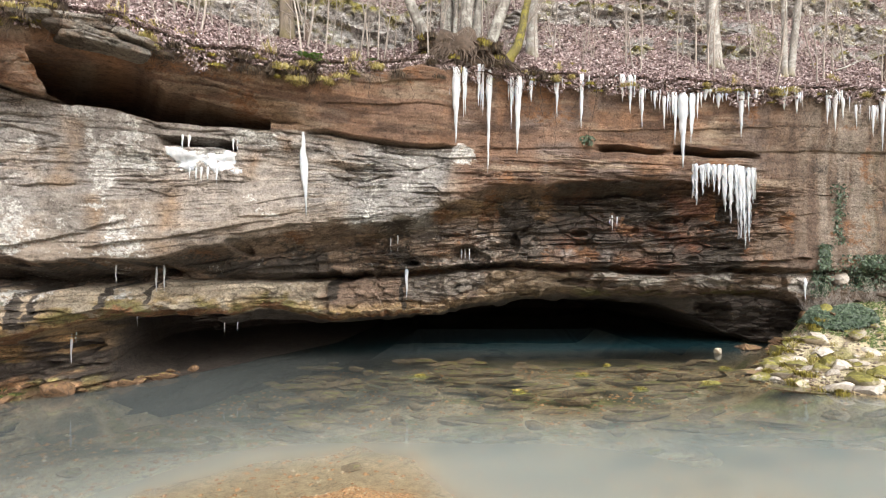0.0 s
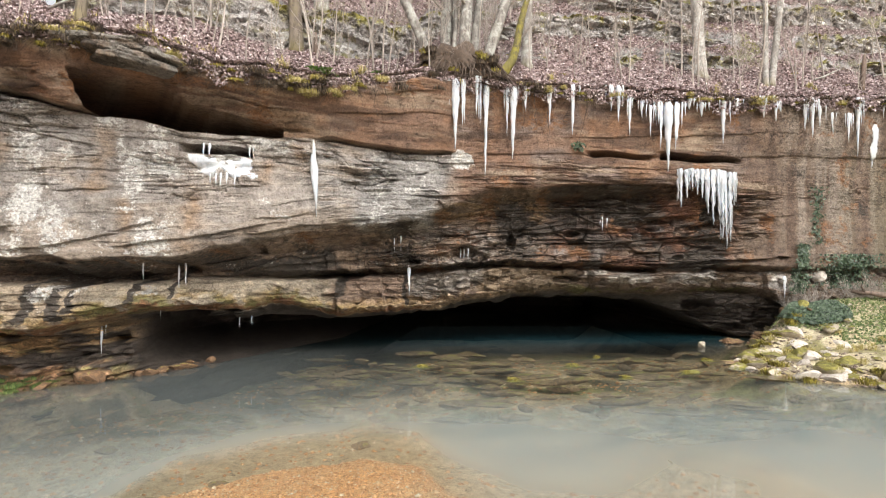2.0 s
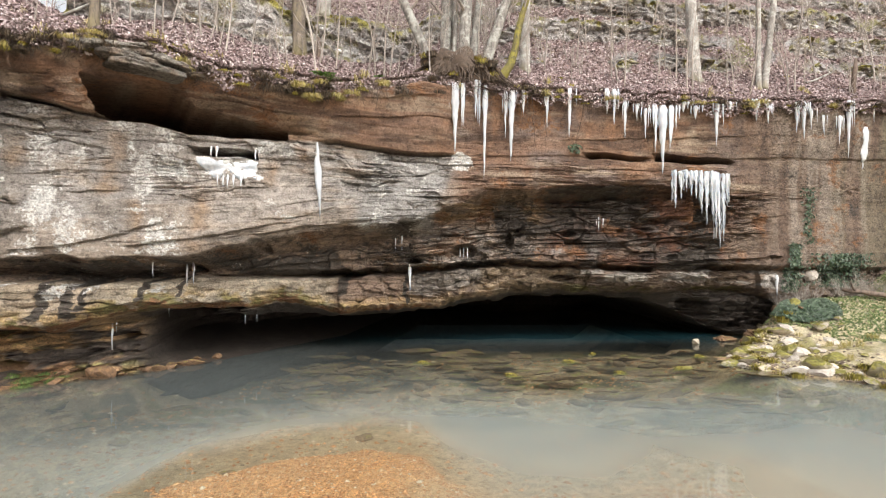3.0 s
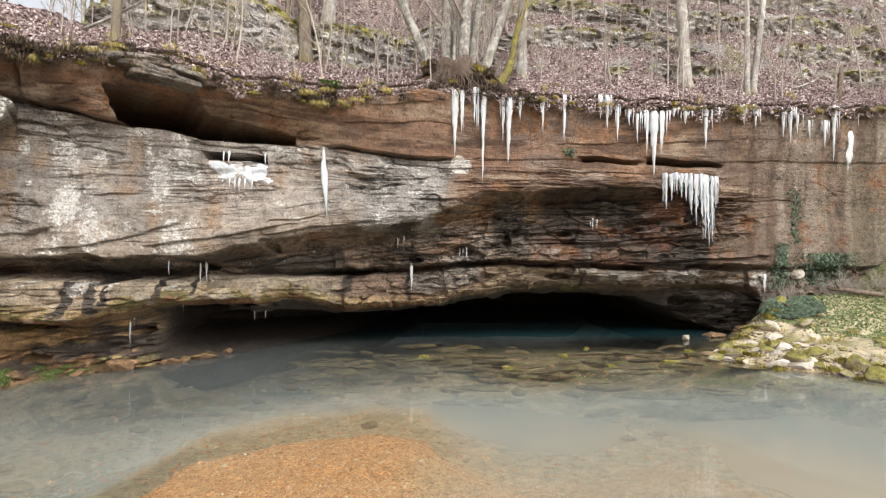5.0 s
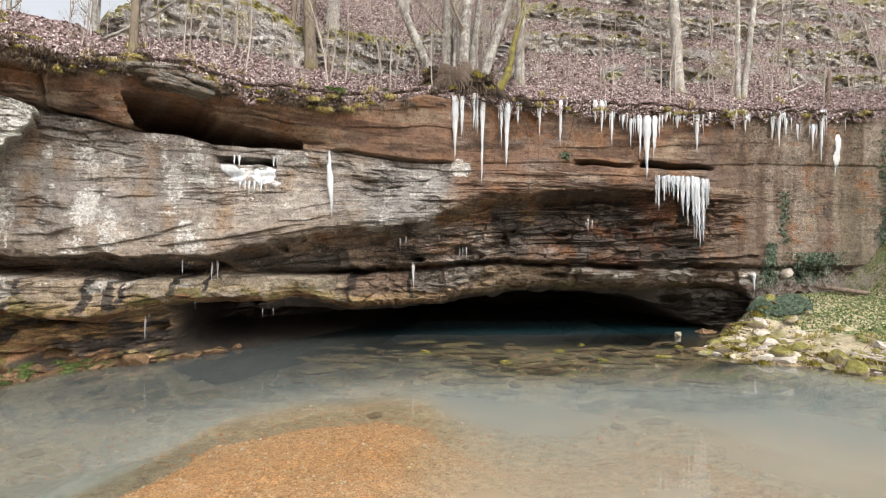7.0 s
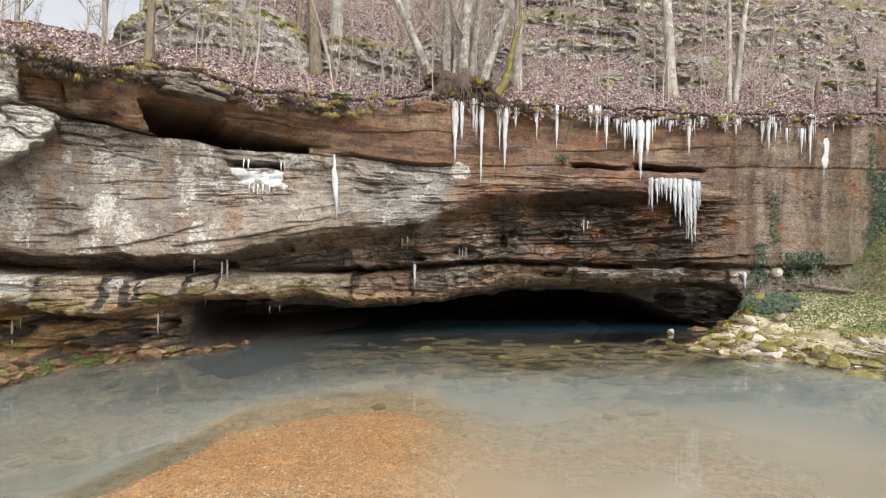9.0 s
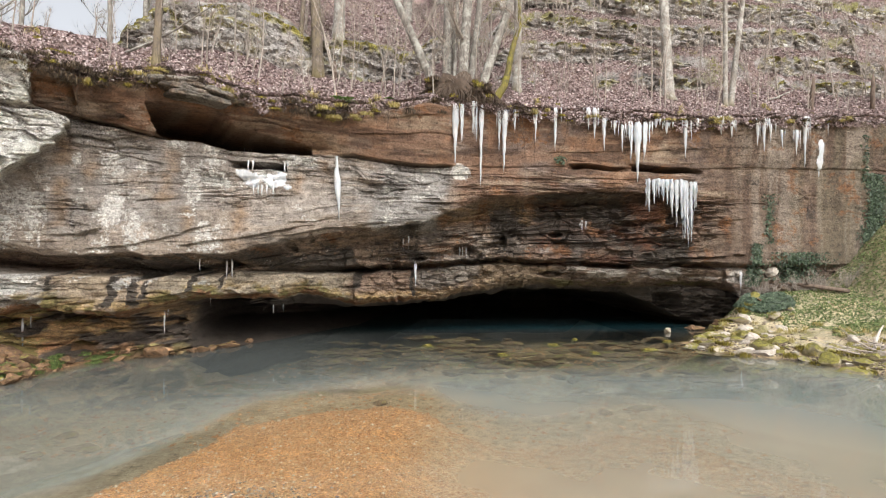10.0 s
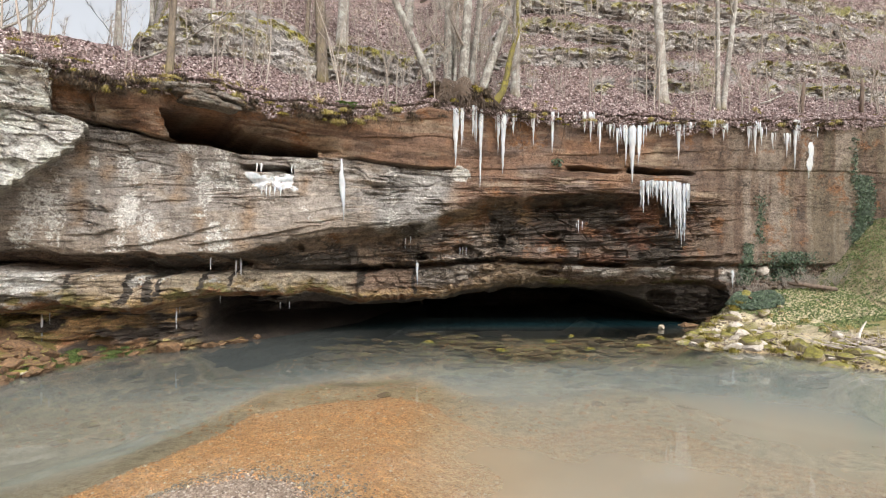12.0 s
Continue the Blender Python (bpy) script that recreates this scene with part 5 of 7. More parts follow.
RIM_ICE_C = [(6.33, 5.67, 0.98, 0.082), (6.68, 5.67, 0.24, 0.072), (7.41, 5.79, 0.45, 0.105), (7.73, 5.7, 0.42, 0.063), (8.54, 5.79, 0.68, 0.064), (8.74, 5.82, 0.86, 0.085), (8.97, 5.68, 0.46, 0.048), (9.34, 5.54, 0.49, 0.032), (9.85, 5.57, 0.66, 0.055), (10.16, 5.98, 1.38, 0.077), (10.97, 5.93, 0.39, 0.028)]
for rows in (RIM_ICE_A, RIM_ICE_B, RIM_ICE_C):
    for x, z, length, radius in rows:
        size = "long thick" if length > 1.2 else "slender" if length > 0.6 else "short"
        y, z = float(rim_y(x)) - 0.10, z - 0.05
        icicle(x, z, length, radius * 1.25, "icicles along the rim", size + " white icicle hanging from the bluff rim", y)
        # thinner ones that froze beside it
        for _ in range(2 if radius < 0.05 else rnd.choice((2, 3, 3))):
            k = rnd.uniform(0.25, 0.7)
            icicle(x + rnd.choice((-1, 1)) * radius * rnd.uniform(0.6, 2.2), z - 0.01, length * k, radius * rnd.uniform(0.3, 0.5), "icicles along the rim", "thin short white icicle beside a larger one", y - rnd.uniform(-0.02, 0.05))

# the curtain below the slot: one mass of ice with its own spikes
CURTAIN = [(5.46, 4.03, 0.88, 0.062), (5.6, 4.01, 0.65, 0.052), (5.72, 4.04, 0.52, 0.047), (5.83, 4.02, 0.58, 0.052), (5.95, 4.02, 0.66, 0.062), (6.07, 4.02, 1.0, 0.068), (6.18, 4.0, 1.23, 0.068), (6.31, 4.01, 1.13, 0.063), (6.39, 3.99, 1.53, 0.052), (6.45, 3.97, 1.75, 0.047), (6.57, 3.95, 1.57, 0.052), (6.66, 3.95, 0.76, 0.042)]
CURTAIN_Y = 12.1
curtain = tagged(new("ice_curtain"), "wide curtain of long white icicles under a rock slot", "icicles")
curtain.location = (5.94, CURTAIN_Y, 4.0)
for x, z, length, radius in CURTAIN:
    part("icicle", Geo().add([Vector(p) + Vector((x - 6.05, rnd.uniform(-0.03, 0.05), z - 4.0 + 0.05)) for p in icicle_geo(length, radius * 1.15, int(x * 97)).v], icicle_geo(length, radius * 1.15, int(x * 97)).f), ice, curtain)
    for _ in range(5):
        k, dx = rnd.uniform(0.2, 0.9), rnd.uniform(-0.07, 0.07)
        thin = icicle_geo(length * k, radius * rnd.uniform(0.3, 0.55), int(x * 31) + _)
        part("icicle", Geo().add([Vector(p) + Vector((x + dx - 6.05, rnd.uniform(-0.02, 0.10), z - 4.0 + 0.04)) for p in thin.v], thin.f), ice, curtain)


def ice_patch(name, label, x0, x1, z0, z1, thick, category="ice sheet", seed=0, fade=0.5):
    """Ice that coats the face between x0 and x1, thick in the middle."""
    xs, zs = np.arange(x0, x1 + 0.01, 0.03), np.arange(z0, z1 + 0.01, 0.03)
    X, Z = np.meshgrid(xs, zs)
    Y = np.array([[face_y(x, z) for x in xs] for z in zs])
    u, v = (X - x0) / (x1 - x0) * 2 - 1, (Z - z0) / (z1 - z0) * 2 - 1
    m = 1 - np.maximum(np.abs(u), np.abs(v)) ** 2
    m = m * 0.9 - 0.25 + fade * vnoise(X * 6, Z * 4, seed, 130) + 0.25 * vnoise(X * 15, Z * 9, seed, 131) - 0.15
    Y = Y - np.where(m > 0, 0.012 + np.minimum(m, 1) * thick, -0.2)
    return tagged(grid(name, np.stack([X, Y, Z], -1), ice), label, category)


ice_patch("ice_sheet", "white frozen sheet spilling over the ledge below a slot", -4.3, -3.28, 3.46, 3.86, 0.04, seed=1, fade=0.75)
ice_patch("ice_sheet", "pale streak of ice frozen to the tall wall", 10.70, 10.96, 4.2, 5.4, 0.008, seed=4, fade=0.7)
SMALL_ICE = [(-4.79, 4.62, 0.19, 0.019), (-4.64, 4.67, 0.26, 0.019), (-4.71, 4.62, 0.12, 0.015), (-4.09, 3.97, 0.17, 0.033), (-4.01, 3.98, 0.2, 0.041), (-3.45, 4.0, 0.17, 0.034), (-3.39, 4.0, 0.14, 0.026), (-3.99, 3.47, 0.15, 0.028), (-3.9, 3.46, 0.16, 0.033), (-3.82, 3.47, 0.2, 0.037), (-3.73, 3.48, 0.18, 0.037), (-3.63, 3.48, 0.22, 0.033), (-3.56, 3.51, 0.15, 0.029)]
for x, z, length, radius in SMALL_ICE:
    icicle(x, z, length, radius, "small icicles by the alcove", "small icicle hanging at the mouth of a rock slot")
LOW_ICE = [(-1.04, 2.43, 0.24, 0.024), (-0.9, 2.48, 0.28, 0.024), (-4.64, 1.88, 0.4, 0.031), (-4.59, 1.92, 0.46, 0.035), (-4.55, 1.87, 0.33, 0.027), (-0.75, 1.85, 0.63, 0.06), (-4.98, 1.96, 0.26, 0.026), (0.4, 2.22, 0.29, 0.026), (0.48, 2.22, 0.33, 0.026), (0.56, 2.22, 0.23, 0.021), (8.27, 1.56, 0.48, 0.07), (3.69, 2.96, 0.29, 0.035), (3.81, 2.93, 0.18, 0.03), (3.64, 2.91, 0.11, 0.026)]
for x, z, length, radius in LOW_ICE:
    icicle(x, z, length, radius, "icicles under the lower ledges", "thin icicle hanging under a dark rock ledge")
FOOT_ICE = [(-5.81, 0.65, 0.4, 0.04, 8.62), (-7.88, 0.74, 0.63, 0.043, 7.5), (-7.73, 0.66, 0.18, 0.025, 7.6), (-4.03, 0.42, 0.17, 0.023, 10.7), (-3.86, 0.36, 0.16, 0.024, 10.9), (-5.09, 0.46, 0.13, 0.021, 9.5), (-5.74, 0.88, 0.1, 0.02, 8.7)]
for x, z, length, radius, y in FOOT_ICE:
    roof = float(np.interp(x, LIP_X, LIP_Y)) + 0.3
    while face_y(x, z) > roof and z < 1.4:
        z += 0.02
    icicle(x, z + 0.02, length + 0.06, radius * 0.85, "icicles at the foot of the bluff", "lone icicle hanging under the damp undercut", face_y(x, z) + 0.03)
# the tall spindle frozen to the pale wall
tall = tagged(new("icicle", Geo().tube([(0, 0, 0.05), (0.01, 0, -0.1), (0.0, 0, -0.3), (0.02, 0, -0.5), (0.03, 0, -0.75), (0.05, 0, -1.0), (0.06, 0, -1.4)], [0.015, 0.03, 0.05, 0.075, 0.06, 0.03, 0.006], 10).mesh("icicle", ice)), "tall spindle-shaped white icicle frozen to the wall", "icicle")
tall.matrix_basis = pose(-2.43, min(face_y(-2.43, z) for z in (4.1, 3.8, 3.5, 3.2)) + 0.0, 4.23)


# ---- leaves in the mass ----
def leaf_mesh(name, mat, P, N, size, label, category, curl=0.35, seed=3, narrow=0.55):
    """Many folded leaves at the places P, each roughly square to N. One object of stuff."""
    r = np.random.RandomState(seed)
    n = len(P)
    N = N + r.normal(0, 0.45, (n, 3))
    N /= np.linalg.norm(N, axis=1)[:, None]
    A = r.normal(0, 1, (n, 3))
    A -= N * (A * N).sum(1)[:, None]
    A /= np.linalg.norm(A, axis=1)[:, None]
    B = np.cross(N, A)
    s = (size * (0.6 + 0.8 * r.rand(n)))[:, None]
    lift = N * s * curl * (r.rand(n) - 0.2)[:, None] * 1.4
    V = np.stack([P - A * s * 0.5, P + B * s * narrow * 0.5 + lift, P + A * s * 0.5 + lift * 0.4, P - B * s * narrow * 0.5 + lift], 1)
    me = bpy.data.meshes.new(name)
    me.vertices.add(n * 4)
    me.vertices.foreach_set("co", V.reshape(-1).astype(np.float32))
    q = np.arange(n * 4).reshape(n, 4)
    f = np.concatenate([q[:, [0, 1, 2]], q[:, [0, 2, 3]]], 1).reshape(-1)
    me.loops.add(len(f))
    me.loops.foreach_set("vertex_index", f.astype(np.int32))
    me.polygons.add(n * 2)
    me.polygons.foreach_set("loop_start", np.arange(0, len(f), 3, dtype=np.int32))
    me.update(calc_edges=True)
    me.materials.append(mat)
    return tagged(new(name, me), label, category, kind="stuff")


def hill_points(n, x0, x1, d0, d1, seed, power=1.6):
    r = np.random.RandomState(seed)
    x = r.uniform(x0, x1, n)
    d = d0 + (d1 - d0) * r.rand(n) ** power
    y = rim_y(x) + d
    z = hill_z(x, y)
    e = 0.05
    N = np.stack([-(hill_z(x + e, y) - z) / e, -(hill_z(x, y + e) - z) / e, np.ones(n)], 1)
    return np.stack([x, y, z], 1), N / np.linalg.norm(N, axis=1)[:, None]


P, N = hill_points(300000, -10, 22, -0.05, 12.0, 5, 1.5)
keep = np.random.RandomState(6).rand(len(P)) < np.clip((N[:, 2] - 0.30) * 2.6, 0.12, 1)
P, N = P[keep], N[keep]
leaf_mesh("leaf_litter", dry_leaf, P + N * 0.012, N, 0.068, "fallen mauve-brown oak leaves covering the slope", "leaf litter", 0.5)
r = np.random.RandomState(15)
x, d = r.uniform(2, 30, 60000), r.uniform(10.5, 20, 60000)
y = rim_y(x) + d
P = np.stack([x, y, hill_z(x, y) + 0.02], 1)
leaf_mesh("leaf_litter", dry_leaf, P, np.tile((0, -0.5, 0.8), (60000, 1)), 0.14, "fallen brown leaves high on the hillside", "leaf litter", 0.5, 16)
# leaves that spill over the rim
r = np.random.RandomState(8)
x = r.uniform(-10, 17, 14000)
drop = r.rand(14000) ** 1.6 * (0.24 + 0.12 * vnoise(x * 1.9, 0, 0, 68) + 0.10 * vnoise(x * 6, 0, 0, 69))
P = np.stack([x, rim_y(x) - 0.02 - 0.10 * r.rand(14000), rim_z(x) + 0.02 - drop], 1)
leaf_mesh("leaf_litter", dry_leaf, P, np.tile((0, -0.7, 0.6), (14000, 1)), 0.07, "fallen leaves and roots hanging over the rim", "leaf litter", 0.5, 9)


# ---- tufts: moss, grass, fern ----
TUFTS = {}


def tuft(name, mat, label, category, x, y, z, radius, height, count, seed, lean=(0, 0, 0), width=0.012, droop=0.5):
    """A clump of fine blades that springs from one place."""
    r = random.Random(seed)
    g = Geo()
    for _ in range(count):
        a, q = r.uniform(0, 6.283), radius * math.sqrt(r.random())
        base = Vector((q * math.cos(a), q * math.sin(a), -0.03 + 0.35 * height * (1 - (q / radius) ** 2)))
        out = Vector((math.cos(a + r.uniform(-0.6, 0.6)), math.sin(a + r.uniform(-0.6, 0.6)), 0)) * r.uniform(0.2, 0.9) + Vector(lean)
        h = height * r.uniform(0.5, 1.1)
        mid = base + Vector((0, 0, h * 0.6)) + out * h * 0.35
        tip = base + Vector((0, 0, h * (1 - droop * r.random()))) + out * h * 0.8
        side = Vector((-math.sin(a), math.cos(a), 0)) * width * r.uniform(0.6, 1.3)
        g.add([base - side, base + side, mid + side * 0.8, tip, mid - side * 0.8], [(0, 1, 2, 4), (4, 2, 3)])
    mass = TUFTS.setdefault((name, mat.name, label, category), Geo())
    mass.add([p + Vector((x, y, z)) for p in g.v], g.f)


def on_hill(x, d):
    y = float(rim_y(np.array(x))) + d
    return y, float(hill_z(np.array(x), np.array(y)))


for i in range(140):
    x = rnd.uniform(-9.2, -2.2) if i < 85 else rnd.uniform(-2.2, 14)
    d = rnd.uniform(-0.10, 0.12) if i % 2 else rnd.uniform(0.1, 1.8)
    y, z = on_hill(x, max(d, 0))
    y += min(d, 0)
    tuft("moss_clump", moss_leaf, "bright yellow-green moss cushion on the rim of the bluff", "moss", x, y, z - 0.03 - (0.28 * rnd.random() if d < 0.1 else 0), rnd.uniform(0.05, 0.17), rnd.uniform(0.03, 0.07), 200, i, width=0.006)
for i in range(64):
    x = rnd.uniform(-9, 14) if i % 2 else rnd.gauss(-4.5, 1.6)
    y, z = on_hill(x, rnd.uniform(0.0, 0.9) ** 2)
    tuft("grass_tuft", grass_leaf, "yellowed winter grass drooping over the rim", "grass tuft", x, y - 0.08, z - rnd.uniform(0.02, 0.2), rnd.uniform(0.03, 0.1), rnd.uniform(0.12, 0.34), rnd.randint(10, 34), 200 + i, (rnd.uniform(-0.4, 0.4), -0.6, -0.6), 0.006, 1.2)


def fern(x, y, z, size, seed, label):
    r = random.Random(seed)
    root = tagged(new("fern"), label, "fern", "ferns on the rim")
    root.location = (x, y, z)
    for i in range(7):
        a = r.uniform(0, 6.283)
        out = Vector((math.cos(a), math.sin(a) - 0.35, 0))
        g = Geo()
        for k in range(16):
            t = k / 15
            p = out * size * t + Vector((0, 0, size * (0.75 * t - 0.8 * t * t)))
            side = out.cross(Vector((0, 0, 1))).normalized()
            w = size * 0.22 * (1 - t) ** 0.6 * min(1, 0.4 + t * 3)
            for s in (-1, 1):
                q = p + side * s * w + out * size * 0.04
                g.add([p - out * size * 0.018, p + out * size * 0.03, q + out * 0.01, q - Vector((0, 0, 0.01))], [(0, 1, 2, 3)])
        part("frond", g, fern_leaf, root, "", False)
    return root


fern(-2.15, float(rim_y(-2.15)) - 0.02, 5.42, 0.34, 1, "green evergreen fern clinging to the rim")
fern(-2.35, float(rim_y(-2.35)) + 0.05, 5.48, 0.22, 2, "small green fern on the rim")
fern(-1.2, *on_hill(-1.2, 0.55), 0.26, 3, "green fern among dry leaves")


# ---- trees ----
def limb(r, g, start, direction, length, radius, depth, sides=5):
    """A crooked limb with its twigs, added to g."""
    pts, rad = [start], [radius]
    d = direction.normalized()
    n = 5
    for i in range(n):
        d = (d + Vector((r.uniform(-0.22, 0.22), r.uniform(-0.22, 0.22), r.uniform(-0.05, 0.25)))).normalized()
        pts.append(pts[-1] + d * length / n)
        rad.append(radius * (1 - 0.85 * (i + 1) / n))
    g.tube(pts, rad, sides, False)
    if depth:
        for i in range(1, n + 1):
            for _ in range(2):
                v = (d + Vector((r.uniform(-1, 1), r.uniform(-1, 1), r.uniform(-0.2, 0.8)))).normalized()
                limb(r, g, pts[i], v, length * r.uniform(0.3, 0.55), rad[i] * 0.55 + 0.0015, depth - 1, 4)


def stem_points(r, x0, lean, height, n=12, crook=0.04):
    pts = []
    wob = [r.uniform(-1, 1) for _ in range(4)]
    for i in range(n + 1):
        t = i / n
        k = crook * height * 0.25
        pts.append(Vector((x0[0] + lean[0] * t * height + k * (math.sin(3 * t + wob[0]) - math.sin(wob[0])), x0[1] + lean[1] * t * height + k * (math.sin(4 * t + wob[1]) - math.sin(wob[1])), x0[2] + t * height)))
    return pts


def tree(x, d, radius, height, lean, mat, seed, label, group="", limbs=5, first=0.3, flare=1.6, y=None, z=None):
    """A bare winter tree that stands on the hill d metres behind the rim."""
    r = random.Random(seed)
    if y is None:
        y, z = on_hill(x, d)
    root = tagged(new("tree"), label, "tree", group)
    root.location = (x, y, z - 0.12)
    pts = stem_points(r, (0, 0, 0), lean, height)
    n = len(pts) - 1
    rad = [radius * (1 - 0.6 * i / n) * (flare if i == 0 else 1.0) for i in range(n + 1)]
    pts.insert(1, pts[0] + (pts[1] - pts[0]) * 0.25)
    rad.insert(1, radius * 1.1)
    part("trunk", Geo().tube(pts, rad, 10), mat, root)
    for k in range(limbs):
        i = 2 + int((first + (0.95 - first) * (k + r.random()) / limbs) * (n - 1))
        i = min(i, len(pts) - 1)
        a = r.uniform(0, 6.283)
        g = Geo()
        limb(r, g, pts[i], Vector((math.cos(a), math.sin(a), r.uniform(0.3, 1.0))), height * r.uniform(0.14, 0.28), rad[i] * 0.4, 2)
        part("limb", g, mat, root)
    return root


# the many-stemmed clump on the rim: one root crown, seven stems
clump = tagged(new("tree"), "clump of grey lichen-spotted stems from one root crown on the rim", "tree")
cy, cz = on_hill(0.35, 0.25)
clump.location = (0.35, cy, cz - 0.1)
STEMS = [(-0.42, 0.05, -0.46, 0.10, 0.115), (-0.30, 0.45, -0.02, 0.05, 0.135), (-0.14, 0.30, 0.02, 0.02, 0.05), (0.06, 0.15, 0.03, 0.06, 0.14), (0.22, 0.35, 0.09, 0.10, 0.10), (0.42, 0.10, 0.30, 0.08, 0.12), (-0.05, 0.55, -0.06, 0.10, 0.07)]
for i, (sx, sy, lx, ly, rad0) in enumerate(STEMS):
    r = random.Random(40 + i)
    pts = stem_points(r, (sx, sy, 0.0), (lx, ly), 6.5, 12, 0.05)
    stem = part("stem", Geo().tube(pts, [rad0 * (1.25 if k == 0 else 1 - 0.5 * k / 12) for k in range(13)], 10), grey_bark, clump, "pale grey stem blotched with lichen")
    for k in (3, 5, 7, 9):
        g = Geo()
        a = r.uniform(0, 6.283)
        limb(r, g, pts[k], Vector((math.cos(a), math.sin(a), 0.5)), r.uniform(0.7, 1.5), rad0 * 0.28, 2)
        part("limb", g, twig_bark, stem)
crown = Geo()
r = random.Random(77)
for i in range(170):
    a, q = r.uniform(0, 6.283), r.uniform(0.1, 0.95)
    p = Vector((q * math.cos(a), 0.1 + 0.35 * q * math.sin(a), 0.72 - 0.45 * q))
    pts = [p]
    for k in range(6):
        p = p + Vector((math.cos(a) * 0.06 + r.uniform(-0.05, 0.05), -0.05 + r.uniform(-0.05, 0.03), -0.09 + r.uniform(-0.03, 0.04)))
        pts.append(p)
    crown.tube(pts, [r.uniform(0.012, 0.035) * (1 - k / 7.5) for k in range(7)], 5, False)
stool = bmesh.new()
bmesh.ops.create_icosphere(stool, subdivisions=4, radius=1.0)
for v in stool.verts:
    k = 1 + 0.45 * noise.fractal(v.co * 3.4, 0.7, 2.0, 5)
    v.co = Vector((v.co.x * 0.74 * k, 0.14 + v.co.y * 0.40 * k, 0.16 + v.co.z * 0.52 * k))
crown.add([v.co.copy() for v in stool.verts], [tuple(v.index for v in f.verts) for f in stool.faces])
stool.free()
part("root_crown", crown, root_bark, clump, "tangled dark mossy roots over the rim")
for i in range(26):
    a = rnd.uniform(0, 6.283)
    tuft("moss_clump", moss_leaf if i % 4 == 0 else dark_mat, "dark moss cushion on tree roots", "moss", 0.35 + 0.72 * math.cos(a), cy - 0.16 + 0.16 * math.sin(a), cz + rnd.uniform(-0.1, 0.45), 0.12, 0.10, 150, 600 + i, width=0.008)
brush = Geo()
for i in range(24):
    a = r.uniform(0, 6.283)
    limb(r, brush, Vector((r.uniform(-0.45, 0.5), r.uniform(-0.1, 0.3), 0.15)), Vector((math.cos(a), math.sin(a), r.uniform(0.2, 1.6))), r.uniform(0.4, 1.1), 0.008, 1, 4)
part("brush", brush, twig_bark, clump, "thin grey shoots round the stems")

# the mossy trunk that leans out from the same place
my, mz = on_hill(1.1, 0.12)
leaning = tagged(new("tree"), "moss-covered trunk bending up from the rim", "tree")
leaning.location = (1.08, my, mz)
part("trunk", Geo().tube([(-0.25, 0.05, -0.08), (0.0, 0.0, -0.03), (0.22, 0, 0.10), (0.40, 0.03, 0.38), (0.50, 0.05, 0.75), (0.56, 0.07, 1.1), (0.66, 0.1, 1.5), (0.80, 0.1, 1.9), (0.78, 0.2, 3.4)], [0.12, 0.12, 0.11, 0.09, 0.08, 0.075, 0.065, 0.05, 0.02], 9), lively_moss, leaning)
for k, p in enumerate(((0.5, 0.05, 0.75), (0.66, 0.1, 1.5), (0.8, 0.1, 1.9))):
    g = Geo()
    limb(random.Random(k + 5), g, Vector(p), Vector((0.6 - 0.5 * k, -0.3, 0.5)), 0.9, 0.02, 2)
    part("limb", g, twig_bark, leaning)

tree(1.9, 0.9, 0.125, 9, (0.0, 0.02), pale_bark, 21, "pale straight tree behind the leaning mossy trunk", limbs=6)
tree(6.43, 1.25, 0.155, 10, (-0.03, 0.02), pale_bark, 22, "pale grey tree with an ochre mossy foot", limbs=5, first=0.25)
tree(8.0, 0.75, 0.07, 8, (0.01, 0.02), pale_bark, 23, "slim pale tree with moss at its foot", "twin slim trees", limbs=6)
tree(8.18, 0.8, 0.085, 8.5, (0.12, 0.02), pale_bark, 24, "slim pale tree leaning away from its twin", "twin slim trees", limbs=6)
tree(-5.33, 0.25, 0.075, 7.5, (0.0, 0.03), mossy_bark, 25, "dark mossy tree rooted on the rim above the alcove", limbs=6, first=0.15)
tree(-3.4, 3.6, 0.16, 9, (-0.07, 0.0), mossy_bark, 26, "ochre mossy tree before a rock outcrop", limbs=4)
tree(-3.05, 4.3, 0.17, 10, (0.01, 0.0), pale_bark, 27, "pale thick tree beside the mossy outcrop", limbs=4)
tree(-5.95, 4.2, 0.06, 7, (0.02, 0.0), pale_bark, 28, "thin pale tree near the outcrop", "thin pale trees", limbs=5)
tree(-5.7, 4.4, 0.055, 7, (0.03, 0.0), pale_bark, 29, "thin pale tree near the outcrop", "thin pale trees", limbs=5)
tree(-3.9, 4.0, 0.06, 8, (0.04, 0.0), mossy_bark, 30, "thin yellow-mossed tree by the outcrop", "thin pale trees", limbs=5)
# woods on the skyline and up the hill
for i in range(34):
    x = rnd.uniform(-26, -7) if i < 20 else rnd.uniform(-5, 22)
    d = rnd.uniform(6, 22) if i < 20 else rnd.uniform(5.5, 14)
    tree(x, d, rnd.uniform(0.08, 0.24), rnd.uniform(9, 14), (rnd.uniform(-0.06, 0.06), rnd.uniform(-0.04, 0.04)), rnd.choice((pale_bark, grey_bark, grey_bark)), 300 + i, "bare grey winter tree in the woods above the bluff", "woods above the bluff", limbs=6, first=0.2)


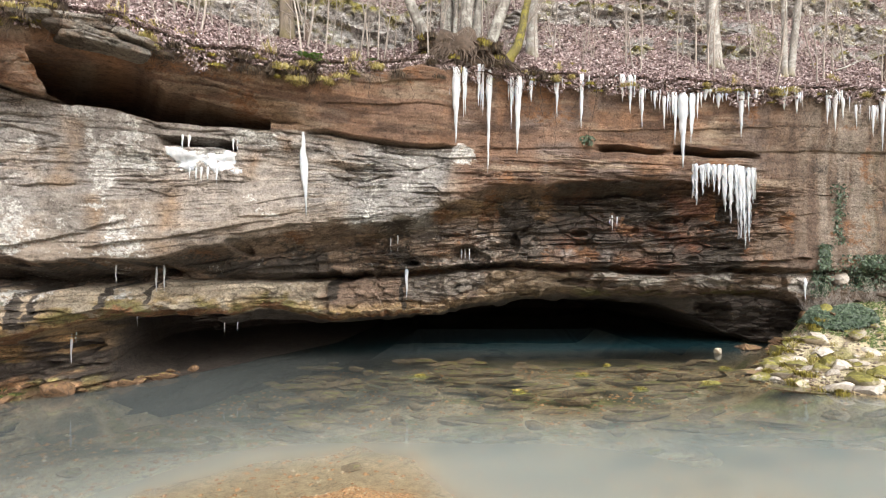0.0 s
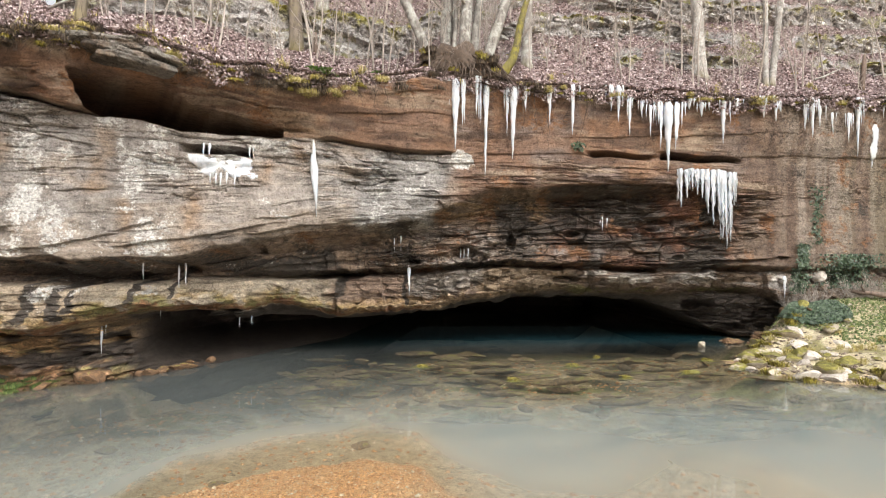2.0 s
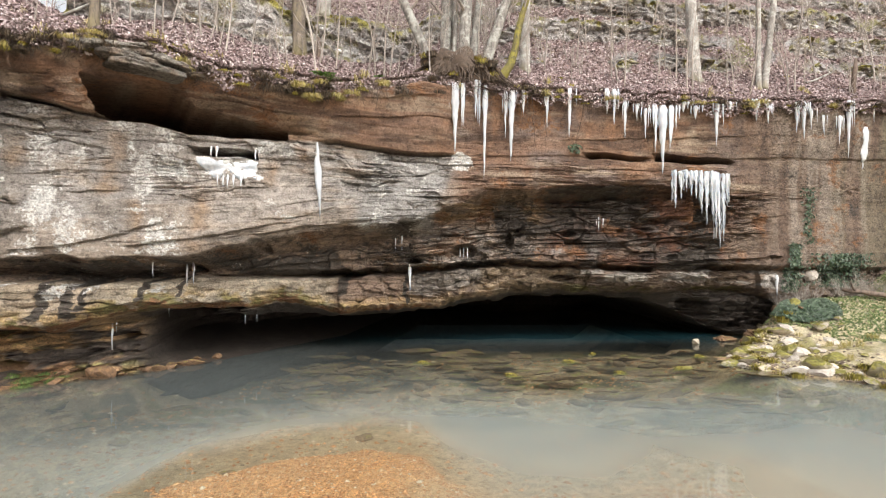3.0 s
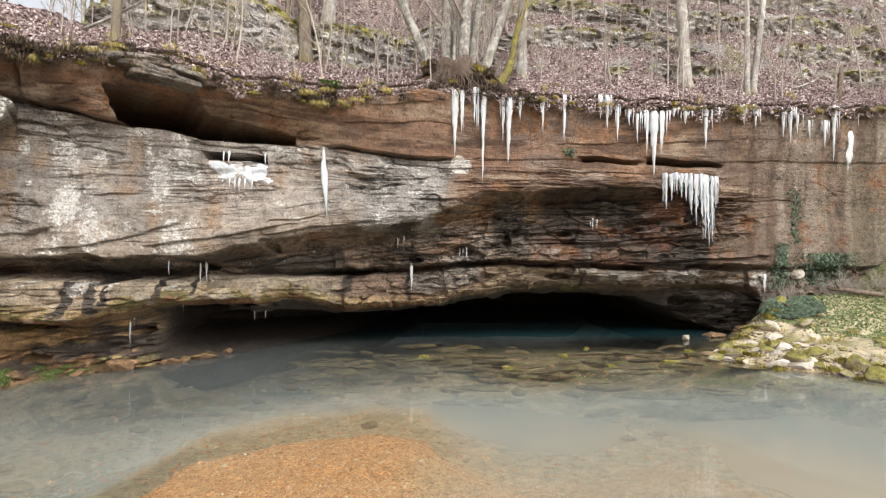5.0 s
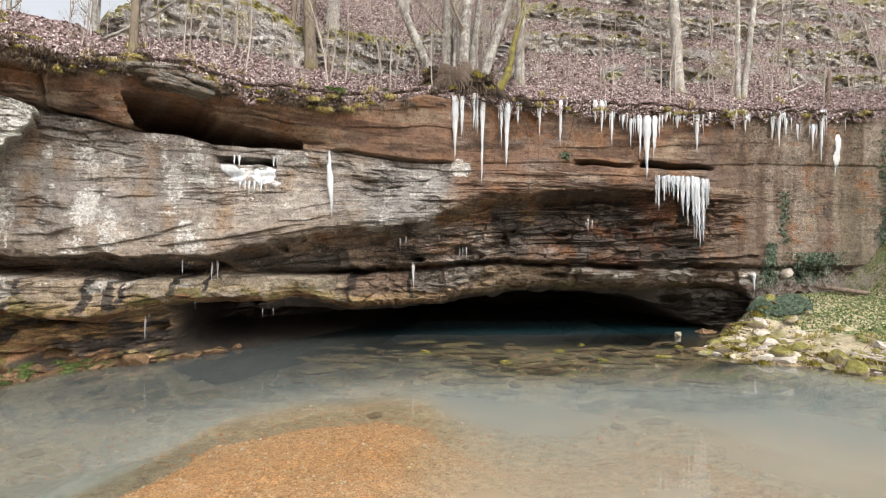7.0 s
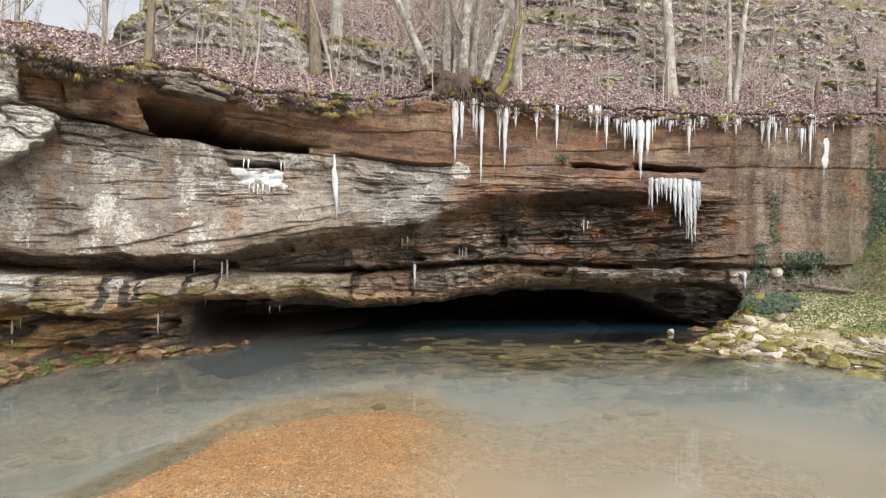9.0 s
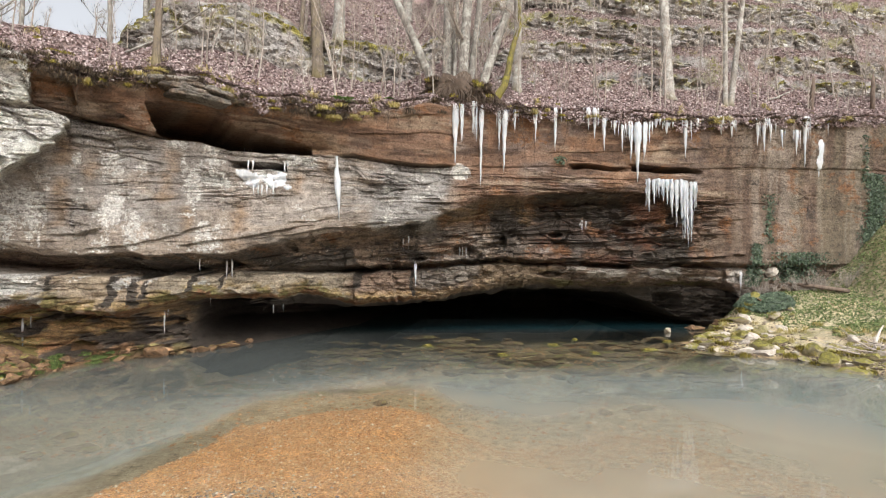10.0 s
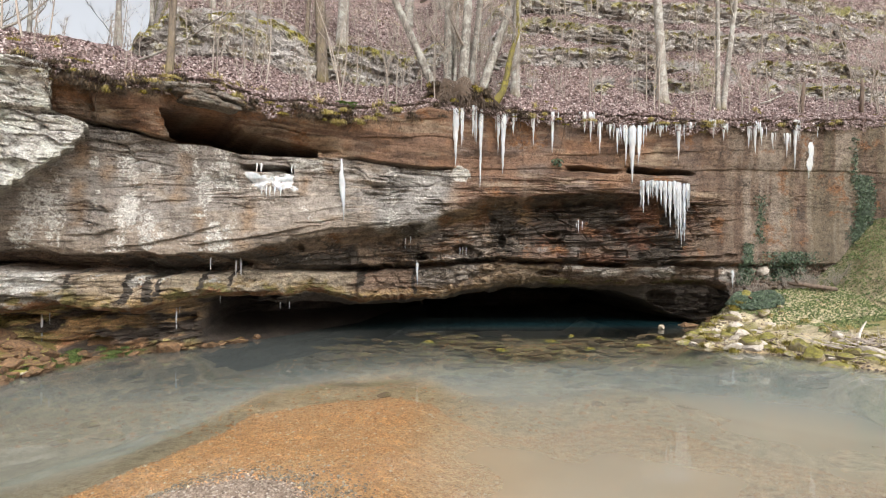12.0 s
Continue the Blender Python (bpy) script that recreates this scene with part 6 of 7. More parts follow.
# ---- saplings and brush: a few kinds, many copies ----
def sapling(seed, height, mat):
    r = random.Random(seed)
    root = tagged(new("sapling"), "thin bare sapling rising from the leaf litter", "sapling", "saplings on the slope")
    pts = stem_points(r, (0, 0, -0.05), (r.uniform(-0.1, 0.1), r.uniform(-0.08, 0.08)), height, 8, 0.12)
    rad = [0.004 + (0.006 + 0.004 * height) * (1 - i / 8) for i in range(9)]
    part("stem", Geo().tube(pts, rad, 5, False), mat, root)
    g = Geo()
    for i in range(2, 9):
        for _ in range(2):
            a = r.uniform(0, 6.283)
            limb(r, g, pts[i], Vector((math.cos(a), math.sin(a), r.uniform(0.3, 1.2))), height * r.uniform(0.12, 0.3), rad[i] * 0.55, 1 if i % 2 else 0, 3)
    part("twig_spray", g, mat, root)
    return root


kinds = [sapling(500 + i, h, twig_bark) for i, h in enumerate((1.0, 1.5, 2.2, 2.8, 3.4, 0.7))]
for i, k in enumerate(kinds):
    y, z = on_hill(-1.0 + i * 1.7, 1.0)
    k.location = (-1.0 + i * 1.7, y, z)
for i in range(290):
    x = rnd.uniform(-9, 19)
    d = 0.15 + rnd.random() ** 1.3 * 5.5
    y, z = on_hill(x, d)
    k = kinds[5] if rnd.random() < 0.25 else rnd.choice(kinds)
    s = rnd.uniform(0.7, 1.2)
    c = copy_thing(k, pose(x, y, z, rnd.uniform(-9, 9), rnd.uniform(-12, 12), rnd.uniform(0, 360)))
    c.scale = (s, s, s)

# broken snags
for x, d, h, lean in ((10.85, 0.55, 0.95, 0.12), (13.3, 0.6, 1.1, 0.05), (-2.95, 3.2, 0.5, 0.0)):
    y, z = on_hill(x, d)
    snag = tagged(new("snag", Geo().tube([(0, 0, -0.1), (lean * 0.3, 0, 0.3 * h), (lean * 0.7, 0, 0.7 * h), (lean, 0.02, h)], [0.075, 0.065, 0.06, 0.03], 8).mesh("snag", dead_wood)), "short broken brown dead trunk on the slope", "dead trunk", "broken trunks")
    snag.location = (x, y, z)
# fallen branches on the slope
for i, (x, d, length, turn, rise) in enumerate(((-6.2, 1.3, 2.8, -14, 12), (9.6, 0.9, 1.6, 5, 3), (4.2, 1.6, 1.3, -20, 6), (12.2, 1.5, 1.5, 12, 4), (-8.2, 0.9, 1.2, 25, 20))):
    y, z = on_hill(x, d)
    r = random.Random(i)
    g = Geo()
    limb(r, g, Vector((0, 0, 0)), Vector((1, 0, 0.05)), length, 0.03, 0)
    b = tagged(new("fallen_branch", g.mesh("fallen_branch", grey_bark)), "bare fallen branch lying across dry leaves", "branch", "fallen branches")
    for k in range(2, 6):
        g2 = Geo()
        limb(r, g2, Vector(g.v[k * 5]), Vector((0.7, r.uniform(-1, 1), r.uniform(0, 0.6))), length * 0.3, 0.009, 0)
        part("twig", g2, grey_bark, b)
    b.matrix_basis = pose(x, y, z + 0.06, 0, -rise, turn)

# roots and dry vines hanging down the face
for i in range(34):
    x = (rnd.uniform(-6.5, -1.5), rnd.uniform(1.2, 3.4), rnd.uniform(-6.5, 3.6))[i % 3]
    r = random.Random(900 + i)
    length = r.uniform(0.2, 0.7) if i % 3 else r.uniform(0.15, 0.45)
    if i in (4, 7, 10, 13):
        length = 1.3
    p = Vector((x, float(rim_y(x)) - 0.12, float(rim_z(x)) - 0.08))
    pts = [p]
    for k in range(9):
        p = p + Vector((r.uniform(-0.05, 0.05), r.uniform(-0.02, 0.015), -length / 9))
        pts.append(p)
    v = tagged(new("hanging_root", Geo().tube([q - pts[0] for q in pts], [0.008 - 0.0006 * k for k in range(10)], 5).mesh("hanging_root", root_bark)), "thin brown root dangling from the rim", "root", "hanging roots")
    v.location = pts[0]

# fine rootlets and dead stems that fringe the rim
fringe = Geo()
r = random.Random(321)
for i in range(1800):
    x = r.uniform(-9.5, 14) if i % 2 else r.uniform(-7.5, 1.5)
    p = Vector((x, float(rim_y(x)) - r.uniform(-0.05, 0.16), float(rim_z(x)) + r.uniform(-0.2, 0.12)))
    up = r.random() < 0.35
    pts = [p]
    for k in range(4):
        p = p + Vector((r.uniform(-0.05, 0.05), r.uniform(-0.05, 0.01), (r.uniform(0.02, 0.1) if up else -r.uniform(0.01, 0.09))))
        pts.append(p)
    w = r.uniform(0.002, 0.006)
    fringe.tube(pts, [w, w * 0.9, w * 0.8, w * 0.6, w * 0.3], 3, False)
tagged(new("rootlets", fringe.mesh("rootlets", root_bark)), "fringe of fine dark rootlets and dead stems along the rim", "roots", kind="stuff")

# moss and matted roots that hang over the rim in cushions
for i in range(96):
    x = rnd.uniform(-7.6, 0.0) if i % 3 else rnd.uniform(1.5, 12.0)
    over = rnd.uniform(0.02, 0.30) if x < 0.2 else rnd.uniform(0.0, 0.14)
    mat, label = ((moss_leaf, "yellow-green moss cushion hanging over the rim"), (grass_leaf, "dry yellow sedge drooping over the rim"), (dark_mat, "dark matted roots and soil hanging over the rim"), (dark_mat, "dark matted roots and soil hanging over the rim"))[rnd.randrange(4)]
    tuft("moss_clump" if mat is moss_leaf else "sedge_tuft" if mat is grass_leaf else "root_mat", mat, label, "moss" if mat is moss_leaf else "sedge" if mat is grass_leaf else "root mat", x, float(rim_y(x)) - 0.10, float(rim_z(x)) - over, rnd.uniform(0.05, 0.22) * (0.6 if mat is moss_leaf else 1), rnd.uniform(0.05, 0.12) if mat is moss_leaf else rnd.uniform(0.12, 0.24), 190, 3300 + i, lean=(rnd.uniform(-0.4, 0.4), -0.5, -0.6), width=0.006, droop=0.9)


# ---- loose stones ----
def stone_mesh(name, seed, mat, flat=0.6, rough=0.35, cuts=11, sub=3):
    """An angular stone about 1 m across with broken planes."""
    bm = bmesh.new()
    bmesh.ops.create_icosphere(bm, subdivisions=sub, radius=0.5)
    r = random.Random(seed)
    for v in bm.verts:
        v.co *= 1 + rough * noise.noise(v.co * 2.3 + Vector((seed, 0, 0)))
    for _ in range(cuts):
        n = Vector((r.uniform(-1, 1), r.uniform(-1, 1), r.uniform(-0.6, 1))).normalized()
        h = r.uniform(0.20, 0.40)
        for v in bm.verts:
            k = v.co.dot(n) - h
            if k > 0:
                v.co -= n * k * 0.92
    for v in bm.verts:
        v.co *= 1 + 0.06 * noise.noise(v.co * 7 + Vector((0, seed, 0)))
        v.co.z *= flat
    me = bpy.data.meshes.new(name)
    bm.to_mesh(me)
    bm.free()
    me.materials.append(mat)
    return me


def put_stone(me, name, x, y, z, size, turn, label, group, tilt=8):
    ob = tagged(new(name, me), label, "stone", group)
    sx, sy, sz = size
    ob.matrix_basis = pose(x, y, z, rnd.uniform(-tilt, tilt), rnd.uniform(-tilt, tilt), turn) @ Matrix.Diagonal((sx, sy, sz, 1))
    return ob


pale_kinds = [stone_mesh("stone", 10 + i, bare_stone, 0.6) for i in range(4)]
part_kinds = [stone_mesh("stone", 20 + i, part_stone, 0.6) for i in range(4)]
green_kinds = [stone_mesh("stone", 30 + i, green_stone, 0.7, 0.3, 6) for i in range(4)]
rusty_kinds = [stone_mesh("stone", 40 + i, rusty_stone, 0.6, 0.5, 16) for i in range(4)]
sunk_kinds = [stone_mesh("flat_stone", 50 + i, sunk_stone, 0.22) for i in range(4)]


def ground_z(x, y):
    return float(bed_z(np.array(float(x)), np.array(float(y))))


# stones of the far bank
def bank_edge(y):
    return float(np.interp(-y, [-b for b in BANK_Y], BANK_X))


for i in range(150):
    y = rnd.uniform(6.6, 12.6)
    e = abs(rnd.gauss(0, 1.25)) + rnd.uniform(-0.15, 0.25)
    x = bank_edge(y) + e
    size = rnd.choice((0.10, 0.13, 0.16, 0.2, 0.26, 0.42)) * rnd.uniform(0.8, 1.2) * (0.75 if e > 1.5 else 1)
    kind = rnd.choice(("pale", "pale", "part", "part", "green"))
    me = rnd.choice({"pale": pale_kinds, "part": part_kinds, "green": green_kinds}[kind])
    label = {"pale": "bare pale angular stone on the bank", "part": "tan stone partly covered in moss on the bank", "green": "rounded stone under yellow-green moss on the bank"}[kind]
    put_stone(me, "stone", x, y, ground_z(x, y) + size * 0.10, (size * rnd.uniform(0.9, 1.6), size, size * rnd.uniform(0.7, 1.1)), rnd.uniform(0, 360), label, "stones on the bank", 14)
# stones of note
put_stone(stone_mesh("stone", 61, bare_stone, 0.22), "stone", 6.05, 9.95, 0.04, (0.62, 0.26, 0.5), 4, "flat white slab of rock at the water's edge", "")
put_stone(stone_mesh("stone", 62, bare_stone, 0.6), "stone", 8.68, 9.45, 0.16, (0.62, 0.42, 0.42), 20, "large white wedge-shaped boulder on the bank", "")
put_stone(stone_mesh("stone", 63, bare_stone, 0.55), "stone", 7.55, 8.75, 0.10, (0.55, 0.4, 0.42), -25, "pale sloping slab beside the water", "")
put_stone(stone_mesh("stone", 64, part_stone, 0.55), "stone", 6.75, 9.1, 0.06, (1.0, 0.7, 0.5), 15, "broad tan mossy rock sloping into the pool", "")
put_stone(stone_mesh("stone", 65, bare_stone, 0.6), "stone", 9.35, 13.5, 1.62, (0.5, 0.36, 0.5), 0, "rounded whitish boulder lodged against the wall", "")
put_stone(stone_mesh("stone", 66, part_stone, 0.7), "stone", 6.04, 12.6, 0.06, (0.32, 0.2, 0.2), 30, "small tan stone standing in the water", "")
put_stone(stone_mesh("stone", 67, green_stone, 0.7), "stone", 5.95, 10.55, 0.08, (0.5, 0.45, 0.5), 30, "stone under thick yellow moss at the water's edge", "")
put_stone(stone_mesh("stone", 68, green_stone, 0.7), "stone", 6.35, 10.15, 0.10, (0.45, 0.4, 0.5), 80, "stone under thick yellow moss at the water's edge", "")
put_stone(stone_mesh("stone", 69, part_stone, 0.6), "stone", 8.2, 11.35, 0.55, (0.5, 0.35, 0.4), 80, "grey angular stone on the bank", "")
for i in range(12):
    x, y = rnd.uniform(6.6, 8.4), rnd.uniform(12.2, 13.6)
    put_stone(rnd.choice(rusty_kinds), "stone", x, y, max(ground_z(x, y), 0) + 0.03, (rnd.uniform(0.3, 0.7), rnd.uniform(0.2, 0.4), rnd.uniform(0.2, 0.35)), rnd.uniform(0, 360), "dark damp stone at the mouth of the cave", "stones at the cave mouth")

# stones and ledges under the undercut on the near side
LEFT_SHORE_Y = [5.76, 6.33, 7.07, 8.05, 8.5, 8.93, 9.7, 10.6]
LEFT_SHORE_X = [-7.15, -7.12, -7.08, -6.8, -6.33, -5.77, -5.05, -4.6]
for i in range(100):
    y = rnd.uniform(5.6, 10.9)
    x = float(np.interp(y, LEFT_SHORE_Y, LEFT_SHORE_X)) - abs(rnd.gauss(0, 0.3)) + 0.12
    size = rnd.choice((0.08, 0.11, 0.16, 0.22, 0.32)) * rnd.uniform(0.8, 1.2)
    kind = rusty_kinds
    put_stone(rnd.choice(kind), "stone", x, y, max(ground_z(x, y), 0.0) + size * 0.12, (size * rnd.uniform(1, 1.6), size, size * rnd.uniform(0.6, 1)), rnd.uniform(0, 360), "rust-brown damp stone under the overhang", "stones under the overhang", 20)
for i in range(46):
    x, y = rnd.uniform(-8.6, -6.95), rnd.uniform(6.0, 7.5)
    size = rnd.uniform(0.18, 0.5)
    put_stone(rnd.choice(rusty_kinds), "stone", x, y, max(ground_z(x, y), 0.0) + size * 0.08, (size * rnd.uniform(1, 1.5), size, size * rnd.uniform(0.6, 1.1)), rnd.uniform(0, 360), "rust-brown damp stone under the overhang", "stones under the overhang", 25)
put_stone(stone_mesh("stone", 70, rusty_stone, 0.6), "stone", -5.85, 8.75, 0.10, (0.55, 0.4, 0.5), 20, "mossy wedge-shaped stone at the foot of the bluff", "")
put_stone(stone_mesh("stone", 71, part_stone, 0.5), "stone", -7.25, 6.25, 0.06, (0.5, 0.3, 0.3), 10, "pale straw-coloured stone on the near shore", "")
put_stone(stone_mesh("stone", 72, bare_stone, 0.5), "stone", -7.55, 6.05, 0.12, (0.5, 0.35, 0.4), 50, "pale straw-coloured stone on the near shore", "")
for i in range(44):
    y = rnd.uniform(5.9, 8.6)
    x = float(np.interp(y, LEFT_SHORE_Y, LEFT_SHORE_X)) - rnd.uniform(-0.02, 0.45)
    tuft("moss_clump", wet_moss, "vivid green wet moss along the waterline", "moss", x, y, max(ground_z(x, y), 0) + 0.02, rnd.uniform(0.08, 0.22), rnd.uniform(0.04, 0.08), 260, 1500 + i, width=0.008)

# flat stones under the water before the cave
for i in range(170):
    x, y = rnd.uniform(-3.0, 6.4), rnd.uniform(7.0, 13.0)
    size = rnd.uniform(0.12, 0.46)
    z = max(ground_z(x, y) + 0.02, -rnd.uniform(0.10, 0.34))
    put_stone(rnd.choice(sunk_kinds), "flat_stone", x, y, z, (size * rnd.uniform(1.3, 2.8), size * 0.9, rnd.uniform(0.3, 0.7)), rnd.uniform(-25, 25), "flat brown rock just under the water", "sunken rocks before the cave", 4)
for i in range(22):
    x, y = rnd.uniform(-6, 7), rnd.uniform(4.5, 9.5)
    if -3.5 < x < 3.5 and y < 6:
        continue
    put_stone(rnd.choice(sunk_kinds), "flat_stone", x, y, ground_z(x, y) + 0.03, (rnd.uniform(0.3, 0.9), rnd.uniform(0.2, 0.4), 0.5), rnd.uniform(-30, 30), "dark sunken rock in cloudy water", "sunken rocks in the pool", 4)
for x, y, s in ((3.15, 9.2, 0.24), (5.35, 10.9, 0.26), (3.2, 11.2, 0.18), (2.5, 10.3, 0.3), (4.4, 9.6, 0.3), (1.2, 9.0, 0.28), (-0.4, 10.2, 0.26)):
    put_stone(stone_mesh("stone", int(x * 10), green_stone, 0.5), "stone", x, y, -0.02, (s * 1.5, s, s * 0.5), 20, "small moss-topped stone breaking the water", "mossy stones in the pool")
    tuft("moss_clump", moss_leaf, "yellow-green moss on a stone in the pool", "moss", x, y, 0.03, s * 0.45, 0.03, 90, int(x * 77), width=0.008)


# ---- gravel ----
def pebbles(name, mat, n, place, size, label, seed):
    """Many small uneven pebbles in one mesh of stuff."""
    r = np.random.RandomState(seed)
    P = place(r, n)
    n = len(P)
    base = np.array([(1, 0, 0), (-1, 0, 0), (0, 1, 0), (0, -1, 0), (0, 0, 1), (0, 0, -1)], float)
    tri = np.array([(0, 2, 4), (2, 1, 4), (1, 3, 4), (3, 0, 4), (2, 0, 5), (1, 2, 5), (3, 1, 5), (0, 3, 5)])
    s = size * (0.5 + r.rand(n) ** 2 * 1.8)
    V = base[None] * (0.7 + 0.6 * r.rand(n, 6, 1)) * s[:, None, None] * np.array((1, 0.8, 0.5))
    a = r.rand(n) * 6.283
    ca, sa = np.cos(a)[:, None], np.sin(a)[:, None]
    V = np.stack([V[..., 0] * ca - V[..., 1] * sa, V[..., 0] * sa + V[..., 1] * ca, V[..., 2]], -1) + P[:, None]
    me = bpy.data.meshes.new(name)
    me.vertices.add(n * 6)
    me.vertices.foreach_set("co", V.reshape(-1).astype(np.float32))
    f = (tri[None] + (np.arange(n) * 6)[:, None, None]).reshape(-1)
    me.loops.add(len(f))
    me.loops.foreach_set("vertex_index", f.astype(np.int32))
    me.polygons.add(n * 8)
    me.polygons.foreach_set("loop_start", np.arange(0, len(f), 3, dtype=np.int32))
    me.update(calc_edges=True)
    me.shade_smooth()
    me.materials.append(mat)
    return tagged(new(name, me), label, "gravel", kind="stuff")


def on_bar(r, n):
    x, y = r.uniform(-4.0, 5, n), r.uniform(0.6, 6.6, n)
    z = bed_z(x, y)
    k = (z > -0.55 - 0.2 * r.rand(n)) & (y < np.interp(x, BAR_X, BAR_Y) + 1.1 * r.rand(n) ** 0.8) & (z < 0.0) & (r.rand(n) < 1 - 0.45 * step(-0.5, 1.2, x))
    return np.stack([x, y, z + 0.004], 1)[k]


def on_crest(r, n):
    x, y = r.normal(-1.95, 0.5, n), r.normal(1.2, 0.40, n)
    z = bed_z(x, y)
    k = z > -0.05
    return np.stack([x, y, z + 0.004], 1)[k]


pebbles("gravel", pebble_mat, 80000, on_bar, 0.0105, "rust-coloured gravel bar under shallow water", 1)
pebbles("gravel", dry_pebble_mat, 16000, on_crest, 0.0115, "grey and pink pebbles at the top of the gravel bar", 2)


def on_shelf(r, n):
    x, y = r.uniform(-7, 8, n), r.uniform(4.5, 14, n)
    z = bed_z(x, y)
    return np.stack([x, y, z + 0.004], 1)[(z > -0.7) & (z < -0.06)]


pebbles("gravel", pebble_mat, 7000, on_shelf, 0.024, "scattered pale and rusty stones on the pool bed", 3)


def on_bank(r, n):
    y = r.uniform(6, 12.5, n)
    x = np.interp(-y, [-b for b in BANK_Y], BANK_X) + np.abs(r.normal(0, 1.1, n)) - 0.1
    return np.stack([x, y, bed_z(x, y) + 0.01], 1)


pebbles("gravel", dry_pebble_mat, 2600, on_bank, 0.024, "small pale stones scattered over the bank", 4)


# ---- green cover on the far bank ----
def bank_leaves(n, x0, x1, y0, y1, seed, rule):
    r = np.random.RandomState(seed)
    x, y = r.uniform(x0, x1, n), r.uniform(y0, y1, n)
    z = bed_z(x, y)
    k = rule(x, y, z, r)
    return np.stack([x, y, z], 1)[k] + np.array((0, 0, 0.03)) * r.rand(k.sum(), 1)


P = bank_leaves(60000, 7.6, 15, 6.5, 14.5, 3, lambda x, y, z, r: (z > 0.45 + 0.25 * vnoise(x * 1.3, y * 1.3, 0, 140)) & (r.rand(len(x)) < 0.75))
leaf_mesh("ground_cover", cover_leaf, P, np.tile((-0.3, -0.5, 0.8), (len(P), 1)), 0.06, "low grey-green creeping plants on the slope", "ground cover", 0.3, 4)
P = bank_leaves(16000, 7.7, 9.6, 11.4, 13.6, 5, lambda x, y, z, r: np.hypot((x - 8.45) / 0.75, (y - 12.2) / 0.6) < 1 + 0.25 * vnoise(x * 3, y * 3, 0, 141))
leaf_mesh("ivy", ivy_leaf, P + np.array((0, 0, 0.06)), np.tile((-0.2, -0.7, 0.7), (len(P), 1)), 0.065, "dark glossy ivy spreading below the wall", "ivy", 0.3, 6)
for i in range(90):
    y = rnd.uniform(6.6, 11.5)
    x = bank_edge(y) + rnd.uniform(0.3, 3.4)
    tuft("grass_tuft", grass_leaf, "dry straw-coloured grass tuft on the stony bank", "grass tuft", x, y, ground_z(x, y), 0.08, rnd.uniform(0.08, 0.18), 40, 1700 + i, width=0.006, droop=0.8)


def wall_ivy(n, x, z0, z1, w, seed, label):
    r = np.random.RandomState(seed)
    z = r.uniform(z0, z1, n)
    px = x + w * r.normal(0, 0.5, n) * (0.5 + 0.5 * np.abs(vnoise(z * 2.2, 0, 0, seed))) + 0.12 * vnoise(z * 1.1, 3, 0, seed)
    P = np.array([(a, face_y(a, b) - 0.03 - 0.05 * c, b) for a, b, c in zip(px, z, r.rand(n))])
    return leaf_mesh("ivy", ivy_leaf, P, np.tile((-0.2, -1, 0.2), (n, 1)), 0.07, label, "ivy", 0.3, seed)


wall_ivy(3600, 12.85, 2.2, 4.5, 0.55, 21, "dense dark ivy climbing the wall")
wall_ivy(260, 9.15, 2.4, 3.8, 0.26, 22, "thin strand of ivy on the sandstone wall")
wall_ivy(850, 8.7, 1.2, 2.4, 0.32, 23, "ragged ivy hanging over the lower ledge")
wall_ivy(1500, 10.2, 1.3, 2.15, 1.0, 24, "ivy at the foot of the wall")
wall_ivy(60, 2.9, 4.38, 4.6, 0.2, 25, "small ivy sprig on a ledge of the face")
wall_ivy(140, 12.4, 4.2, 5.6, 0.25, 26, "sparse ivy high on the wall")

# brambles at the foot of the wall
for i in range(40):
    x, y = rnd.uniform(8.2, 11.6), rnd.uniform(12.7, 13.7)
    r = random.Random(2000 + i)
    g = Geo()
    for _ in range(4):
        limb(r, g, Vector((0, 0, 0)), Vector((r.uniform(-1, 1), r.uniform(-0.8, 0.3), r.uniform(0.2, 0.9))), r.uniform(0.25, 0.6), 0.006, 1, 4)
    b = tagged(new("bramble", g.mesh("bramble", twig_bark)), "bare tangled bramble stems below the wall", "bramble", "brambles")
    b.location = (x, y, ground_z(x, y))

# the log, the bleached branch and the heap of driftwood
log = tagged(new("log"), "weathered brown fallen log on the bank", "log")
log.location = (10.15, 12.45, ground_z(10.15, 12.45) + 0.14)
part("log_body", Geo().tube([(-0.55, 0.25, 0.10), (-0.38, 0.2, 0.07), (-0.2, 0.1, 0.06), (0.0, 0.04, 0.02), (0.15, -0.03, 0.0), (0.38, -0.11, -0.03), (0.55, -0.2, -0.06)], [0.035, 0.058, 0.05, 0.07, 0.06, 0.066, 0.05], 11), dead_wood, log)
part("branch_stub", Geo().tube([(-0.3, 0.15, 0.05), (-0.42, 0.1, 0.2), (-0.45, 0.08, 0.3)], [0.03, 0.022, 0.012], 6), dead_wood, log)
